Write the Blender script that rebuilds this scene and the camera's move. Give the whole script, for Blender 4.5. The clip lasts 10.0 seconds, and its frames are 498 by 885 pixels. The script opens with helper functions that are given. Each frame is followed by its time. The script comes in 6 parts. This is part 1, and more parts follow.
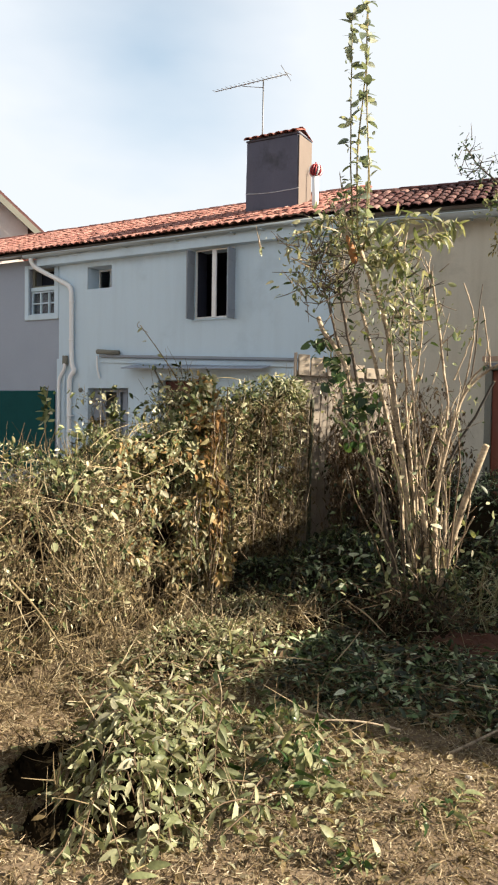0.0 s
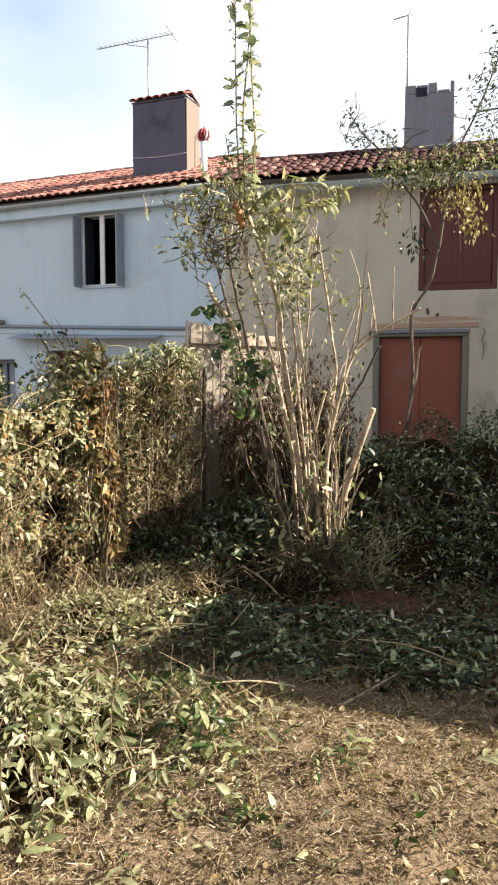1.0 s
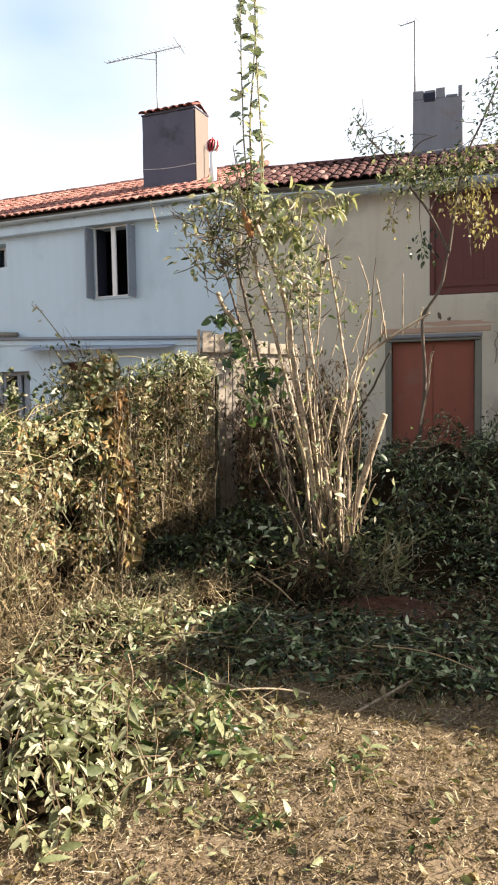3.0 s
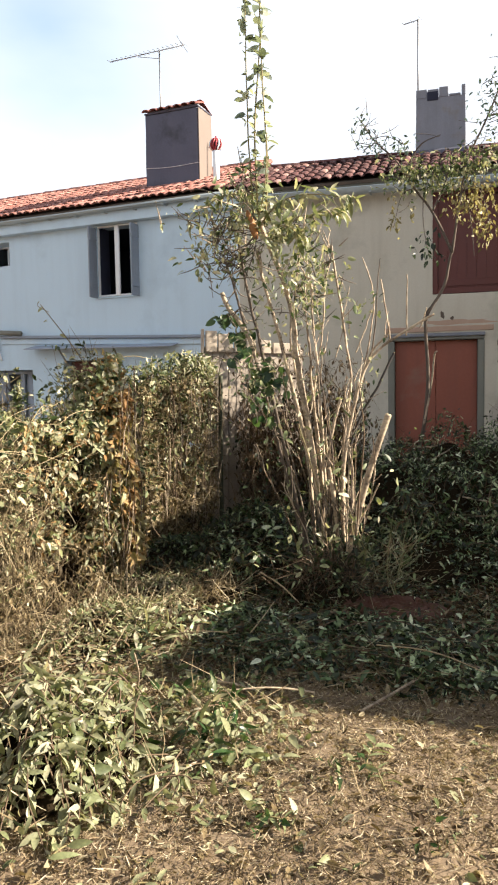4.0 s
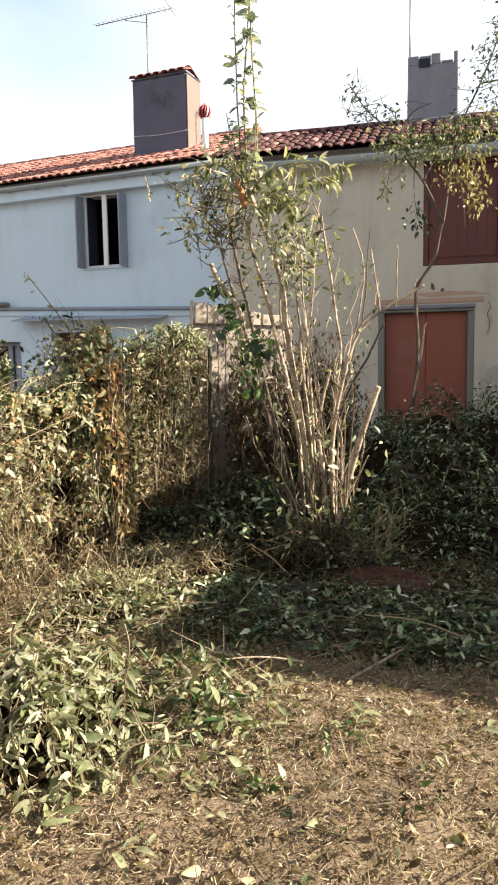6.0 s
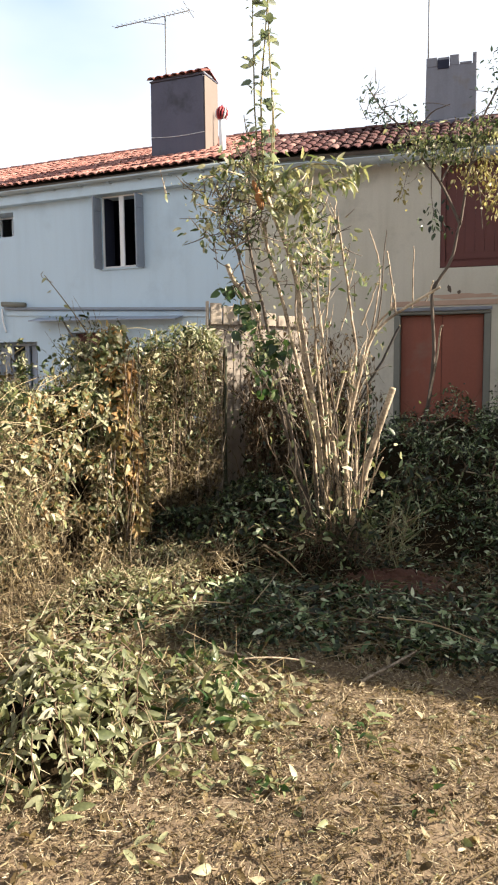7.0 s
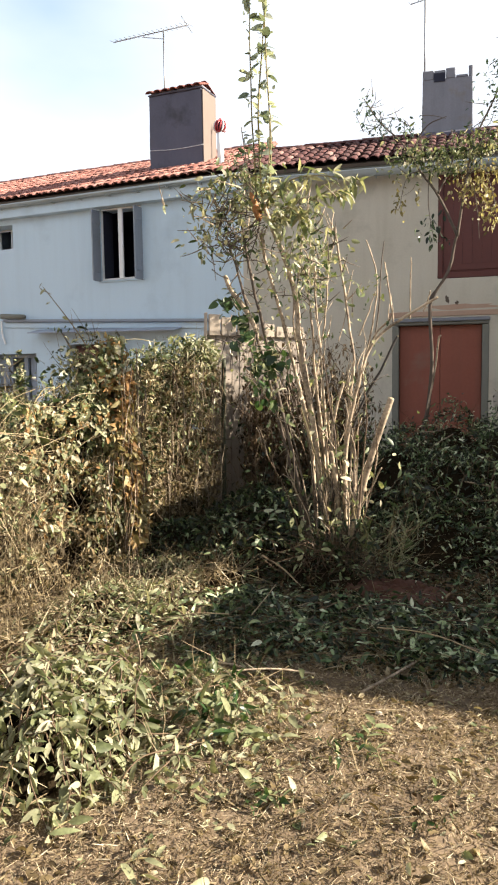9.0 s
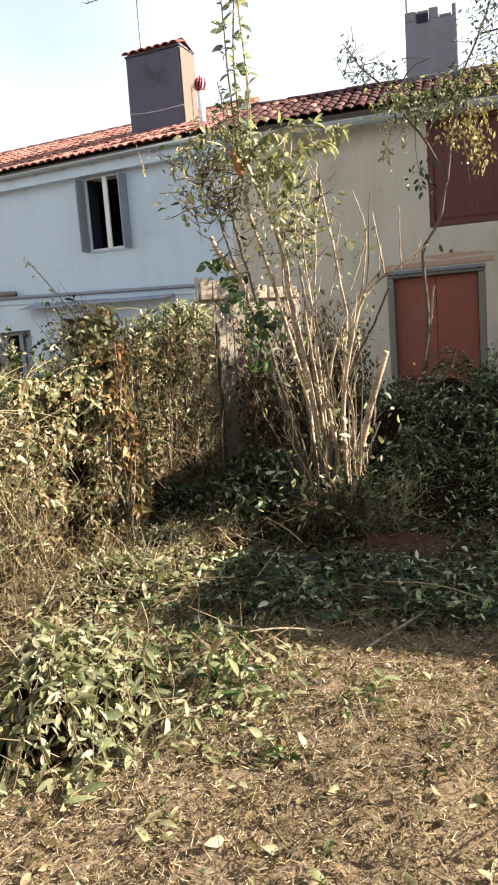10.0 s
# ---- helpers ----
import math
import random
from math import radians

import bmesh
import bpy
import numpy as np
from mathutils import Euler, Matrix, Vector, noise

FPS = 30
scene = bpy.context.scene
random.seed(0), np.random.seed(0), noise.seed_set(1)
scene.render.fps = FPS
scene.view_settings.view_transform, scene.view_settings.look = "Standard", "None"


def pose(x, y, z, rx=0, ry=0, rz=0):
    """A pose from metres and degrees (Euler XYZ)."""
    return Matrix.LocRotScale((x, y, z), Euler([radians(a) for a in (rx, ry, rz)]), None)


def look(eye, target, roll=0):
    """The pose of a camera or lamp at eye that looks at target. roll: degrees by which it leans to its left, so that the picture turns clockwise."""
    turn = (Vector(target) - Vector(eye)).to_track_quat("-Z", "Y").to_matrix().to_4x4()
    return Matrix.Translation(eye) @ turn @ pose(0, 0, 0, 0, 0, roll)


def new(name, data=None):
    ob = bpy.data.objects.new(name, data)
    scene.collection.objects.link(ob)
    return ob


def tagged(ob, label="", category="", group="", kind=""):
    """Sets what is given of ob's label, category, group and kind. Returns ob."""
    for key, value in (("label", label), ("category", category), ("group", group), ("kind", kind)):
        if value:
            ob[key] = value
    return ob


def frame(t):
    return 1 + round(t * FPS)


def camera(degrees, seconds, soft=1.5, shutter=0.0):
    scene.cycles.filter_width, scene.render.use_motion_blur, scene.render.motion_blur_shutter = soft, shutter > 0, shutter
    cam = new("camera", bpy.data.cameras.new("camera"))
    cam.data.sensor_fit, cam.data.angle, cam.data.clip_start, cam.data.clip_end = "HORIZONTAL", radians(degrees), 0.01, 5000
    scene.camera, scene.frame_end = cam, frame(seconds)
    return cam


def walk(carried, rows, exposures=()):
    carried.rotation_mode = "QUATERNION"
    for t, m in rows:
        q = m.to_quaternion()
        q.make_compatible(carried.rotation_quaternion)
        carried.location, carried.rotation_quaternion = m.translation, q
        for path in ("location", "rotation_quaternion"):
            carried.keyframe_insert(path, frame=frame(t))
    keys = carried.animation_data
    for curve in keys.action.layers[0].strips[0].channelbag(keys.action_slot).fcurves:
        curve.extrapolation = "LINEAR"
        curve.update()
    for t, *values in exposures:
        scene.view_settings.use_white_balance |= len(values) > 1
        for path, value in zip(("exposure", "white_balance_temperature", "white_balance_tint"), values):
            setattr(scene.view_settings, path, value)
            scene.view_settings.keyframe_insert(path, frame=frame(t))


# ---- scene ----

cam = camera(37.1, 10.0, soft=2.1)
ROWS = [  # seconds, the eye, a point that it looks at, the roll
    (0, (0.02, -0.104, 1.642), (-0.735, 1.746, 1.561), 0.9),
    (0.5, (0.023, -0.077, 1.611), (-0.596, 1.82, 1.471), -1.4),
    (1, (0.042, -0.072, 1.614), (-0.447, 1.861, 1.457), -0.0),
    (1.5, (0.047, -0.07, 1.612), (-0.481, 1.853, 1.469), -2.4),
    (2, (0.069, -0.058, 1.62), (-0.391, 1.881, 1.455), -2.1),
    (2.5, (0.059, -0.092, 1.643), (-0.416, 1.843, 1.465), -1.4),
    (2.7, (0.07, -0.083, 1.618), (-0.453, 1.843, 1.482), -1.1),
    (4, (0.056, -0.117, 1.639), (-0.477, 1.806, 1.496), -1.0),
    (4.5, (0.055, -0.111, 1.642), (-0.452, 1.819, 1.509), -1.2),
    (5, (0.049, -0.126, 1.654), (-0.451, 1.803, 1.486), -0.9),
    (5.5, (0.054, -0.11, 1.639), (-0.447, 1.815, 1.421), -1.1),
    (7, (0.061, -0.115, 1.628), (-0.483, 1.798, 1.416), -0.6),
    (7.5, (0.062, -0.108, 1.62), (-0.52, 1.792, 1.399), -0.8),
    (8, (0.052, -0.116, 1.633), (-0.556, 1.776, 1.407), -0.9),
    (8.5, (0.042, -0.094, 1.598), (-0.52, 1.813, 1.382), 0.3),
    (9, (0.068, -0.112, 1.623), (-0.475, 1.804, 1.441), -0.8),
    (9.5, (0.069, -0.103, 1.617), (-0.489, 1.804, 1.387), -1.8),
    (10, (0.108, -0.063, 1.602), (-0.448, 1.838, 1.326), -4.4),
]
walk(cam, [(t, look(eye, target, roll)) for t, eye, target, roll in ROWS],
     exposures=[(0.0, 1.15, 6600, 8), (0.5, 1.3, 6550, 8), (1.0, 1.37, 6450, 10), (1.5, 1.36, 6430, 10), (2.0, 1.41, 6400, 10), (10.0, 1.44, 6400, 10)])

# ---------------------------------------------------------------- world and sun
SUN_EL, SUN_AZ = 28.0, 9.0  # height, and angle of the sun from +x towards +y
sun_to = Vector((math.cos(radians(SUN_EL)) * math.cos(radians(SUN_AZ)), math.cos(radians(SUN_EL)) * math.sin(radians(SUN_AZ)), math.sin(radians(SUN_EL))))
world = bpy.data.worlds.new("sky")
scene.world = world
world.use_nodes = True
wn, wl = world.node_tree.nodes, world.node_tree.links
wn.clear()
sky = wn.new("ShaderNodeTexSky")
sky.sky_type = "NISHITA"
sky.sun_disc = False
sky.sun_elevation = radians(SUN_EL)
sky.sun_rotation = radians(90 - SUN_AZ)
sky.dust_density, sky.air_density = 0.6, 1.0
geo = wn.new("ShaderNodeTexCoord")
stretch = wn.new("ShaderNodeMapping")
stretch.inputs["Scale"].default_value = (1.0, 1.0, 2.6)
stretch.inputs["Location"].default_value = (0.6, 0.1, 0.2)
clouds = wn.new("ShaderNodeTexNoise")
clouds.inputs["Scale"].default_value = 1.7
clouds.inputs["Detail"].default_value = 5.0
clouds.inputs["Roughness"].default_value = 0.5
cover = wn.new("ShaderNodeMapRange")
cover.inputs["From Min"].default_value, cover.inputs["From Max"].default_value = 0.60, 1.02
cover.inputs["To Min"].default_value, cover.inputs["To Max"].default_value = 0.50, 1.0
# the thin haze opens to blue in one soft gap over the roofs
gap = wn.new("ShaderNodeVectorMath")
gap.operation = "DISTANCE"
gap.inputs[1].default_value = (-0.45, 0.79, 0.42)
wide_gap = wn.new("ShaderNodeMath")
wide_gap.operation = "MULTIPLY_ADD"
wide_gap.inputs[1].default_value, wide_gap.inputs[2].default_value = 2.0, 0.14
veil = wn.new("ShaderNodeMixRGB")
veil.inputs[2].default_value = (17.6, 18.6, 20.2, 1)
ground_sky = wn.new("ShaderNodeBackground")
ground_sky.inputs["Strength"].default_value = 0.0235
wout = wn.new("ShaderNodeOutputWorld")
wl.new(geo.outputs["Generated"], stretch.inputs["Vector"])
wl.new(stretch.outputs[0], clouds.inputs["Vector"])
sky_cover = wn.new("ShaderNodeMath")
sky_cover.operation = "ADD"
wl.new(geo.outputs["Generated"], gap.inputs[0])
wl.new(gap.outputs["Value"], wide_gap.inputs[0])
wl.new(wide_gap.outputs[0], sky_cover.inputs[0])
wl.new(clouds.outputs[0], sky_cover.inputs[1])
wl.new(sky_cover.outputs[0], cover.inputs["Value"])
wl.new(cover.outputs[0], veil.inputs[0])
height = wn.new("ShaderNodeSeparateXYZ")
thin = wn.new("ShaderNodeMapRange")
thin.interpolation_type = "SMOOTHSTEP"
thin.inputs["From Min"].default_value, thin.inputs["From Max"].default_value = 0.43, 0.95
thin.inputs["To Min"].default_value, thin.inputs["To Max"].default_value = 1.0, 0.22
haze = wn.new("ShaderNodeVectorMath")
haze.operation = "SCALE"
wl.new(geo.outputs["Generated"], height.inputs[0])
wl.new(height.outputs["Z"], thin.inputs["Value"])
wl.new(thin.outputs[0], haze.inputs["Scale"])
bright = wn.new("ShaderNodeVectorMath")
bright.operation = "MULTIPLY"
bright.inputs[1].default_value = (1.6, 3.5, 3.8)
wl.new(sky.outputs[0], bright.inputs[0])
wl.new(bright.outputs[0], veil.inputs[1])
wl.new(veil.outputs[0], haze.inputs[0])
wl.new(haze.outputs[0], ground_sky.inputs["Color"])
wl.new(ground_sky.outputs[0], wout.inputs["Surface"])

sun_data = bpy.data.lights.new("sun", "SUN")
sun_data.energy, sun_data.angle, sun_data.color = 6.4, radians(0.55), (1.0, 0.88, 0.70)
sun = new("sun", sun_data)
sun.matrix_world = look((20, 0, 20), Vector((20, 0, 20)) - sun_to)

# ---------------------------------------------------------------- materials
def material(name):
    m = bpy.data.materials.new(name)
    m.use_nodes = True
    nt = m.node_tree
    return m, nt.nodes, nt.links, nt.nodes["Principled BSDF"]


def noise_node(n, l, scale, detail=4.0, vector=None, rough=0.55):
    k = n.new("ShaderNodeTexNoise")
    k.inputs["Scale"].default_value, k.inputs["Detail"].default_value, k.inputs["Roughness"].default_value = scale, detail, rough
    if vector:
        l.new(vector, k.inputs["Vector"])
    return k


def ramp_node(n, stops):
    r = n.new("ShaderNodeValToRGB")
    el = r.color_ramp.elements
    while len(el) < len(stops):
        el.new(0.5)
    for e, (p, c) in zip(el, stops):
        e.position, e.color = p, (*c, 1)
    return r


def mix_node(n, l, a, b, fac, mode="MIX"):
    k = n.new("ShaderNodeMixRGB")
    k.blend_type = mode
    for i, v in ((0, fac), (1, a), (2, b)):
        if isinstance(v, (int, float)):
            k.inputs[i].default_value = v
        elif isinstance(v, tuple):
            k.inputs[i].default_value = (*v, 1)
        else:
            l.new(v, k.inputs[i])
    return k.outputs[0]


def bump_node(n, l, b, height, strength, distance):
    k = n.new("ShaderNodeBump")
    k.inputs["Strength"].default_value, k.inputs["Distance"].default_value = strength, distance
    l.new(height, k.inputs["Height"])
    l.new(k.outputs[0], b.inputs["Normal"])


def surface(name, low, high, coarse=1.5, fine=30.0, rough=0.85, bump=0.4, depth=0.01, metal=0.0, spread=0.35, stain=None, stain_scale=0.8, spec=0.5, streak=None):
    """Two scales of variation between two colours, fine relief, and blotches of a stain where given."""
    m, n, l, b = material(name)
    co = n.new("ShaderNodeTexCoord").outputs["Object"]
    a, f = noise_node(n, l, coarse, 5, co), noise_node(n, l, fine, 4, co)
    r = ramp_node(n, [(0.5 - spread, low), (0.5 + spread, high)])
    mixed = n.new("ShaderNodeMath")
    mixed.operation = "MULTIPLY_ADD"
    l.new(f.outputs[0], mixed.inputs[0])
    mixed.inputs[1].default_value = 0.4
    half = n.new("ShaderNodeMath")
    half.operation = "MULTIPLY"
    half.inputs[1].default_value = 0.6
    l.new(a.outputs[0], half.inputs[0])
    l.new(half.outputs[0], mixed.inputs[2])
    l.new(mixed.outputs[0], r.inputs[0])
    colour = r.outputs[0]
    if stain:
        s = noise_node(n, l, stain_scale, 6, co, 0.65)
        sr = ramp_node(n, [(0.54, (0, 0, 0)), (0.70, (1, 1, 1))])
        l.new(s.outputs[0], sr.inputs[0])
        colour = mix_node(n, l, colour, stain, sr.outputs[0])
    if streak:  # runs of dirt washed down the wall
        mp = n.new("ShaderNodeMapping")
        mp.inputs["Scale"].default_value = (5.0, 5.0, 0.45)
        l.new(co, mp.inputs["Vector"])
        k = noise_node(n, l, 1.0, 6, mp.outputs[0], 0.6)
        kr = ramp_node(n, [(0.46, (0, 0, 0)), (0.82, (0.42, 0.42, 0.42))])
        l.new(k.outputs[0], kr.inputs[0])
        colour = mix_node(n, l, colour, streak, kr.outputs[0])
    l.new(colour, b.inputs["Base Color"])
    b.inputs["Roughness"].default_value, b.inputs["Metallic"].default_value = rough, metal
    b.inputs["Specular IOR Level"].default_value = spec
    bump_node(n, l, b, mixed.outputs[0], bump, depth)
    return m


def leafy(name, stops, through_light=0.4, rough=0.45, spec=0.4):
    """Leaves: each island takes its colour from the stops; some light passes through."""
    m, n, l, b = material(name)
    g = n.new("ShaderNodeNewGeometry")
    r = ramp_node(n, stops)
    l.new(g.outputs["Random Per Island"], r.inputs[0])
    co = n.new("ShaderNodeTexCoord").outputs["Object"]
    blot = noise_node(n, l, 60, 3, co)
    br = ramp_node(n, [(0.3, (0.72, 0.72, 0.72)), (0.7, (1.15, 1.15, 1.1))])
    l.new(blot.outputs[0], br.inputs[0])
    colour = mix_node(n, l, r.outputs[0], br.outputs[0], 1.0, "MULTIPLY")
    l.new(colour, b.inputs["Base Color"])
    b.inputs["Roughness"].default_value = rough
    b.inputs["Specular IOR Level"].default_value = spec
    t = n.new("ShaderNodeBsdfTranslucent")
    l.new(mix_node(n, l, colour, (1.0, 0.97, 0.6), 1.0, "MULTIPLY"), t.inputs["Color"])
    mx = n.new("ShaderNodeMixShader")
    mx.inputs[0].default_value = through_light
    l.new(b.outputs[0], mx.inputs[1])
    l.new(t.outputs[0], mx.inputs[2])
    l.new(mx.outputs[0], n["Material Output"].inputs["Surface"])
    return m


def tile_material(name, stops):
    m, n, l, b = material(name)
    oi = n.new("ShaderNodeObjectInfo")
    g = n.new("ShaderNodeNewGeometry")
    add = n.new("ShaderNodeMath")
    add.operation = "ADD"
    l.new(oi.outputs["Random"], add.inputs[0])
    l.new(g.outputs["Random Per Island"], add.inputs[1])
    fr = n.new("ShaderNodeMath")
    fr.operation = "FRACT"
    l.new(add.outputs[0], fr.inputs[0])
    r = ramp_node(n, stops)
    l.new(fr.outputs[0], r.inputs[0])
    co = n.new("ShaderNodeTexCoord").outputs["Object"]
    f = noise_node(n, l, 14, 5, co)
    br = ramp_node(n, [(0.35, (0.6, 0.55, 0.52)), (0.65, (1.1, 1.1, 1.1))])
    l.new(f.outputs[0], br.inputs[0])
    l.new(mix_node(n, l, r.outputs[0], br.outputs[0], 1.0, "MULTIPLY"), b.inputs["Base Color"])
    b.inputs["Roughness"].default_value = 0.85
    bump_node(n, l, b, f.outputs[0], 0.3, 0.004)
    return m


M_GROUND = surface("dry_soil", (0.085, 0.058, 0.037), (0.28, 0.205, 0.135), 1.6, 22, 0.95, 0.8, 0.03, stain=(0.066, 0.056, 0.033), stain_scale=0.9)
M_REDSOIL = surface("reddish_soil", (0.046, 0.018, 0.011), (0.115, 0.046, 0.028), 4, 40, 0.95, 0.9, 0.03)
M_WHITE = surface("white_render", (0.46, 0.575, 0.68), (0.545, 0.68, 0.79), 0.5, 45, 0.9, 0.25, 0.006, stain=(0.40, 0.505, 0.60), stain_scale=0.5, streak=(0.42, 0.52, 0.61))
M_CREAM = surface("cream_render", (0.45, 0.415, 0.34), (0.59, 0.555, 0.475), 0.7, 35, 0.92, 0.35, 0.01, stain=(0.37, 0.345, 0.29), stain_scale=0.9, streak=(0.34, 0.305, 0.235))
M_GREY = surface("grey_render", (0.25, 0.29, 0.36), (0.335, 0.38, 0.46), 0.8, 40, 0.92, 0.3, 0.006)
M_CEMENT = surface("cement", (0.070, 0.072, 0.102), (0.110, 0.113, 0.158), 2.0, 30, 0.92, 0.4, 0.008, stain=(0.052, 0.053, 0.070), stain_scale=1.8, streak=(0.13, 0.125, 0.15))
M_CEMENT_PALE = surface("pale_cement", (0.15, 0.16, 0.19), (0.24, 0.25, 0.29), 2.0, 30, 0.92, 0.5, 0.01, stain=(0.185, 0.17, 0.16), stain_scale=2.2, streak=(0.09, 0.095, 0.115))
M_TANCEMENT = surface("sunlit_tan_cement", (0.145, 0.115, 0.10), (0.20, 0.16, 0.14), 2.0, 30, 0.92, 0.5, 0.01)
M_RED = surface("red_paint", (0.195, 0.055, 0.034), (0.265, 0.085, 0.054), 1.5, 25, 0.7, 0.25, 0.004, stain=(0.22, 0.11, 0.08), stain_scale=1.2, streak=(0.15, 0.06, 0.045))
M_DARKRED = surface("dark_red_paint", (0.076, 0.017, 0.014), (0.118, 0.028, 0.022), 1.5, 25, 0.6, 0.25, 0.004)
M_GREYWOOD = surface("grey_wood", (0.131, 0.134, 0.117), (0.214, 0.212, 0.181), 3, 40, 0.85, 0.4, 0.006)
M_PVC = surface("white_plastic", (0.70, 0.72, 0.74), (0.80, 0.81, 0.82), 1, 20, 0.45, 0.05, 0.002)
M_ZINC = surface("weathered_zinc", (0.302, 0.351, 0.377), (0.446, 0.507, 0.541), 1.2, 18, 0.5, 0.1, 0.003, metal=0.25)
M_SHUTTER = surface("pale_shutter_paint", (0.20, 0.23, 0.275), (0.27, 0.30, 0.35), 2, 25, 0.7, 0.2, 0.003)
# darkness of unlit insides put into the colour
M_DARK = surface("interior_shade", (0.010, 0.013, 0.026), (0.021, 0.025, 0.051), 2, 20, 0.9, 0.1, 0.002)
M_TARP = surface("dark_green_sheet", (0.003, 0.044, 0.046), (0.006, 0.070, 0.072), 2, 14, 0.8, 0.2, 0.01, spec=0.15)
M_STEEL = surface("dull_metal", (0.16, 0.16, 0.17), (0.28, 0.28, 0.29), 3, 30, 0.5, 0.1, 0.001, metal=0.7)
M_COWL = surface("red_cowl_metal", (0.28, 0.03, 0.04), (0.42, 0.06, 0.07), 8, 40, 0.4, 0.1, 0.001, metal=0.2)
M_STONE = surface("old_stone", (0.32, 0.28, 0.24), (0.52, 0.48, 0.43), 2.5, 20, 0.95, 0.7, 0.03, stain=(0.22, 0.19, 0.17), stain_scale=1.2)
M_GABLE = surface("pale_gable_render", (0.50, 0.45, 0.43), (0.66, 0.60, 0.57), 1.5, 14, 0.95, 0.5, 0.02, stain=(0.38, 0.33, 0.31), stain_scale=1.0)
M_PINKSTONE = surface("pinkish_plaster", (0.36, 0.24, 0.18), (0.48, 0.34, 0.26), 3, 25, 0.95, 0.5, 0.01)
# paler copy of the fence wood, sunlit look put into the colour
M_TOPBOARD = surface("pale_lit_board", (0.30, 0.245, 0.195), (0.46, 0.39, 0.32), 2.5, 30, 0.9, 0.5, 0.006)
M_VINE = surface("withered_vine", (0.055, 0.036, 0.022), (0.185, 0.125, 0.078), 7, 50, 0.9, 0.5, 0.004)
M_FENCE = surface("weathered_board", (0.24, 0.20, 0.17), (0.42, 0.365, 0.31), 2.5, 30, 0.9, 0.5, 0.006, stain=(0.17, 0.14, 0.115), stain_scale=2)
# strong mottling puts the stems' lit and dark contrast into the bark
M_BARK = surface("tan_bark", (0.055, 0.036, 0.024), (0.62, 0.50, 0.365), 9, 55, 0.8, 0.9, 0.008, spread=0.17)
M_TORN = surface("torn_wood", (0.17, 0.066, 0.022), (0.42, 0.20, 0.075), 14, 60, 0.85, 0.6, 0.004)
M_DARKBARK = surface("dark_bark", (0.056, 0.044, 0.036), (0.136, 0.104, 0.080), 5, 50, 0.9, 0.6, 0.006)
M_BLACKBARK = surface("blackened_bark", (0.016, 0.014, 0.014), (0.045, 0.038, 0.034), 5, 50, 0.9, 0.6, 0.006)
M_CUT = surface("cut_wood", (0.330, 0.252, 0.144), (0.432, 0.348, 0.228), 8, 60, 0.8, 0.3, 0.002)
M_SHOOT = surface("green_shoot_bark", (0.140, 0.119, 0.049), (0.294, 0.238, 0.119), 6, 50, 0.8, 0.4, 0.003)
M_OLIVE = surface("olive_paint", (0.020, 0.023, 0.009), (0.038, 0.041, 0.018), 4, 30, 0.7, 0.3, 0.003)
# near-black so that it reads as shade between leaves
M_CORE = surface("near_black_gap_shade", (0.009, 0.007, 0.005), (0.030, 0.022, 0.013), 6, 30, 1.0, 1.0, 0.06, spec=0.0)

M_TILE = tile_material("orange_clay_tile", [(0.0, (0.30, 0.122, 0.100)), (0.35, (0.41, 0.195, 0.163)), (0.7, (0.47, 0.255, 0.218)), (1.0, (0.28, 0.110, 0.098))])
M_OLDTILE = tile_material("old_clay_tile", [(0.0, (0.060, 0.022, 0.023)), (0.4, (0.115, 0.041, 0.040)), (0.8, (0.090, 0.033, 0.034)), (1.0, (0.34, 0.20, 0.18))])

M_CAPTILE = tile_material("red_cap_tile", [(0.0, (0.16, 0.055, 0.045)), (0.5, (0.26, 0.09, 0.075)), (1.0, (0.36, 0.17, 0.14))])

M_IVY = leafy("ivy_leaf", [(0.0, (0.014, 0.027, 0.008)), (0.35, (0.042, 0.068, 0.022)), (0.6, (0.15, 0.17, 0.068)), (0.82, (0.34, 0.34, 0.18)), (0.95, (0.62, 0.59, 0.42)), (1.0, (0.78, 0.74, 0.60))], 0.18)
M_DRYLEAF = leafy("dry_leaf", [(0.0, (0.044, 0.032, 0.018)), (0.4, (0.145, 0.105, 0.052)), (0.75, (0.27, 0.205, 0.115)), (1.0, (0.46, 0.40, 0.28))], 0.3, 0.7, 0.25)
M_IVYDARK = leafy("dark_ivy_leaf", [(0.0, (0.018, 0.045, 0.014)), (0.6, (0.05, 0.10, 0.03)), (1.0, (0.12, 0.19, 0.07))], 0.35, 0.35, 0.5)
M_LAUREL = leafy("cut_laurel_leaf", [(0.0, (0.085, 0.11, 0.045)), (0.3, (0.20, 0.22, 0.11)), (0.65, (0.34, 0.345, 0.21)), (1.0, (0.50, 0.49, 0.35))], 0.3, 0.5, 0.35)
M_SHRUB = leafy("shrub_leaf", [(0.0, (0.03, 0.055, 0.022)), (0.3, (0.10, 0.14, 0.06)), (0.65, (0.29, 0.32, 0.17)), (0.88, (0.52, 0.50, 0.34)), (1.0, (0.74, 0.70, 0.56))], 0.4)
M_SHOOTLEAF = leafy("grey_green_leaf", [(0.0, (0.15, 0.19, 0.145)), (0.5, (0.33, 0.38, 0.31)), (1.0, (0.58, 0.61, 0.54))], 0.4)
M_BLUELEAF = leafy("sky_shaded_leaf", [(0.0, (0.035, 0.062, 0.05)), (0.5, (0.085, 0.135, 0.11)), (1.0, (0.24, 0.31, 0.27))], 0.25)
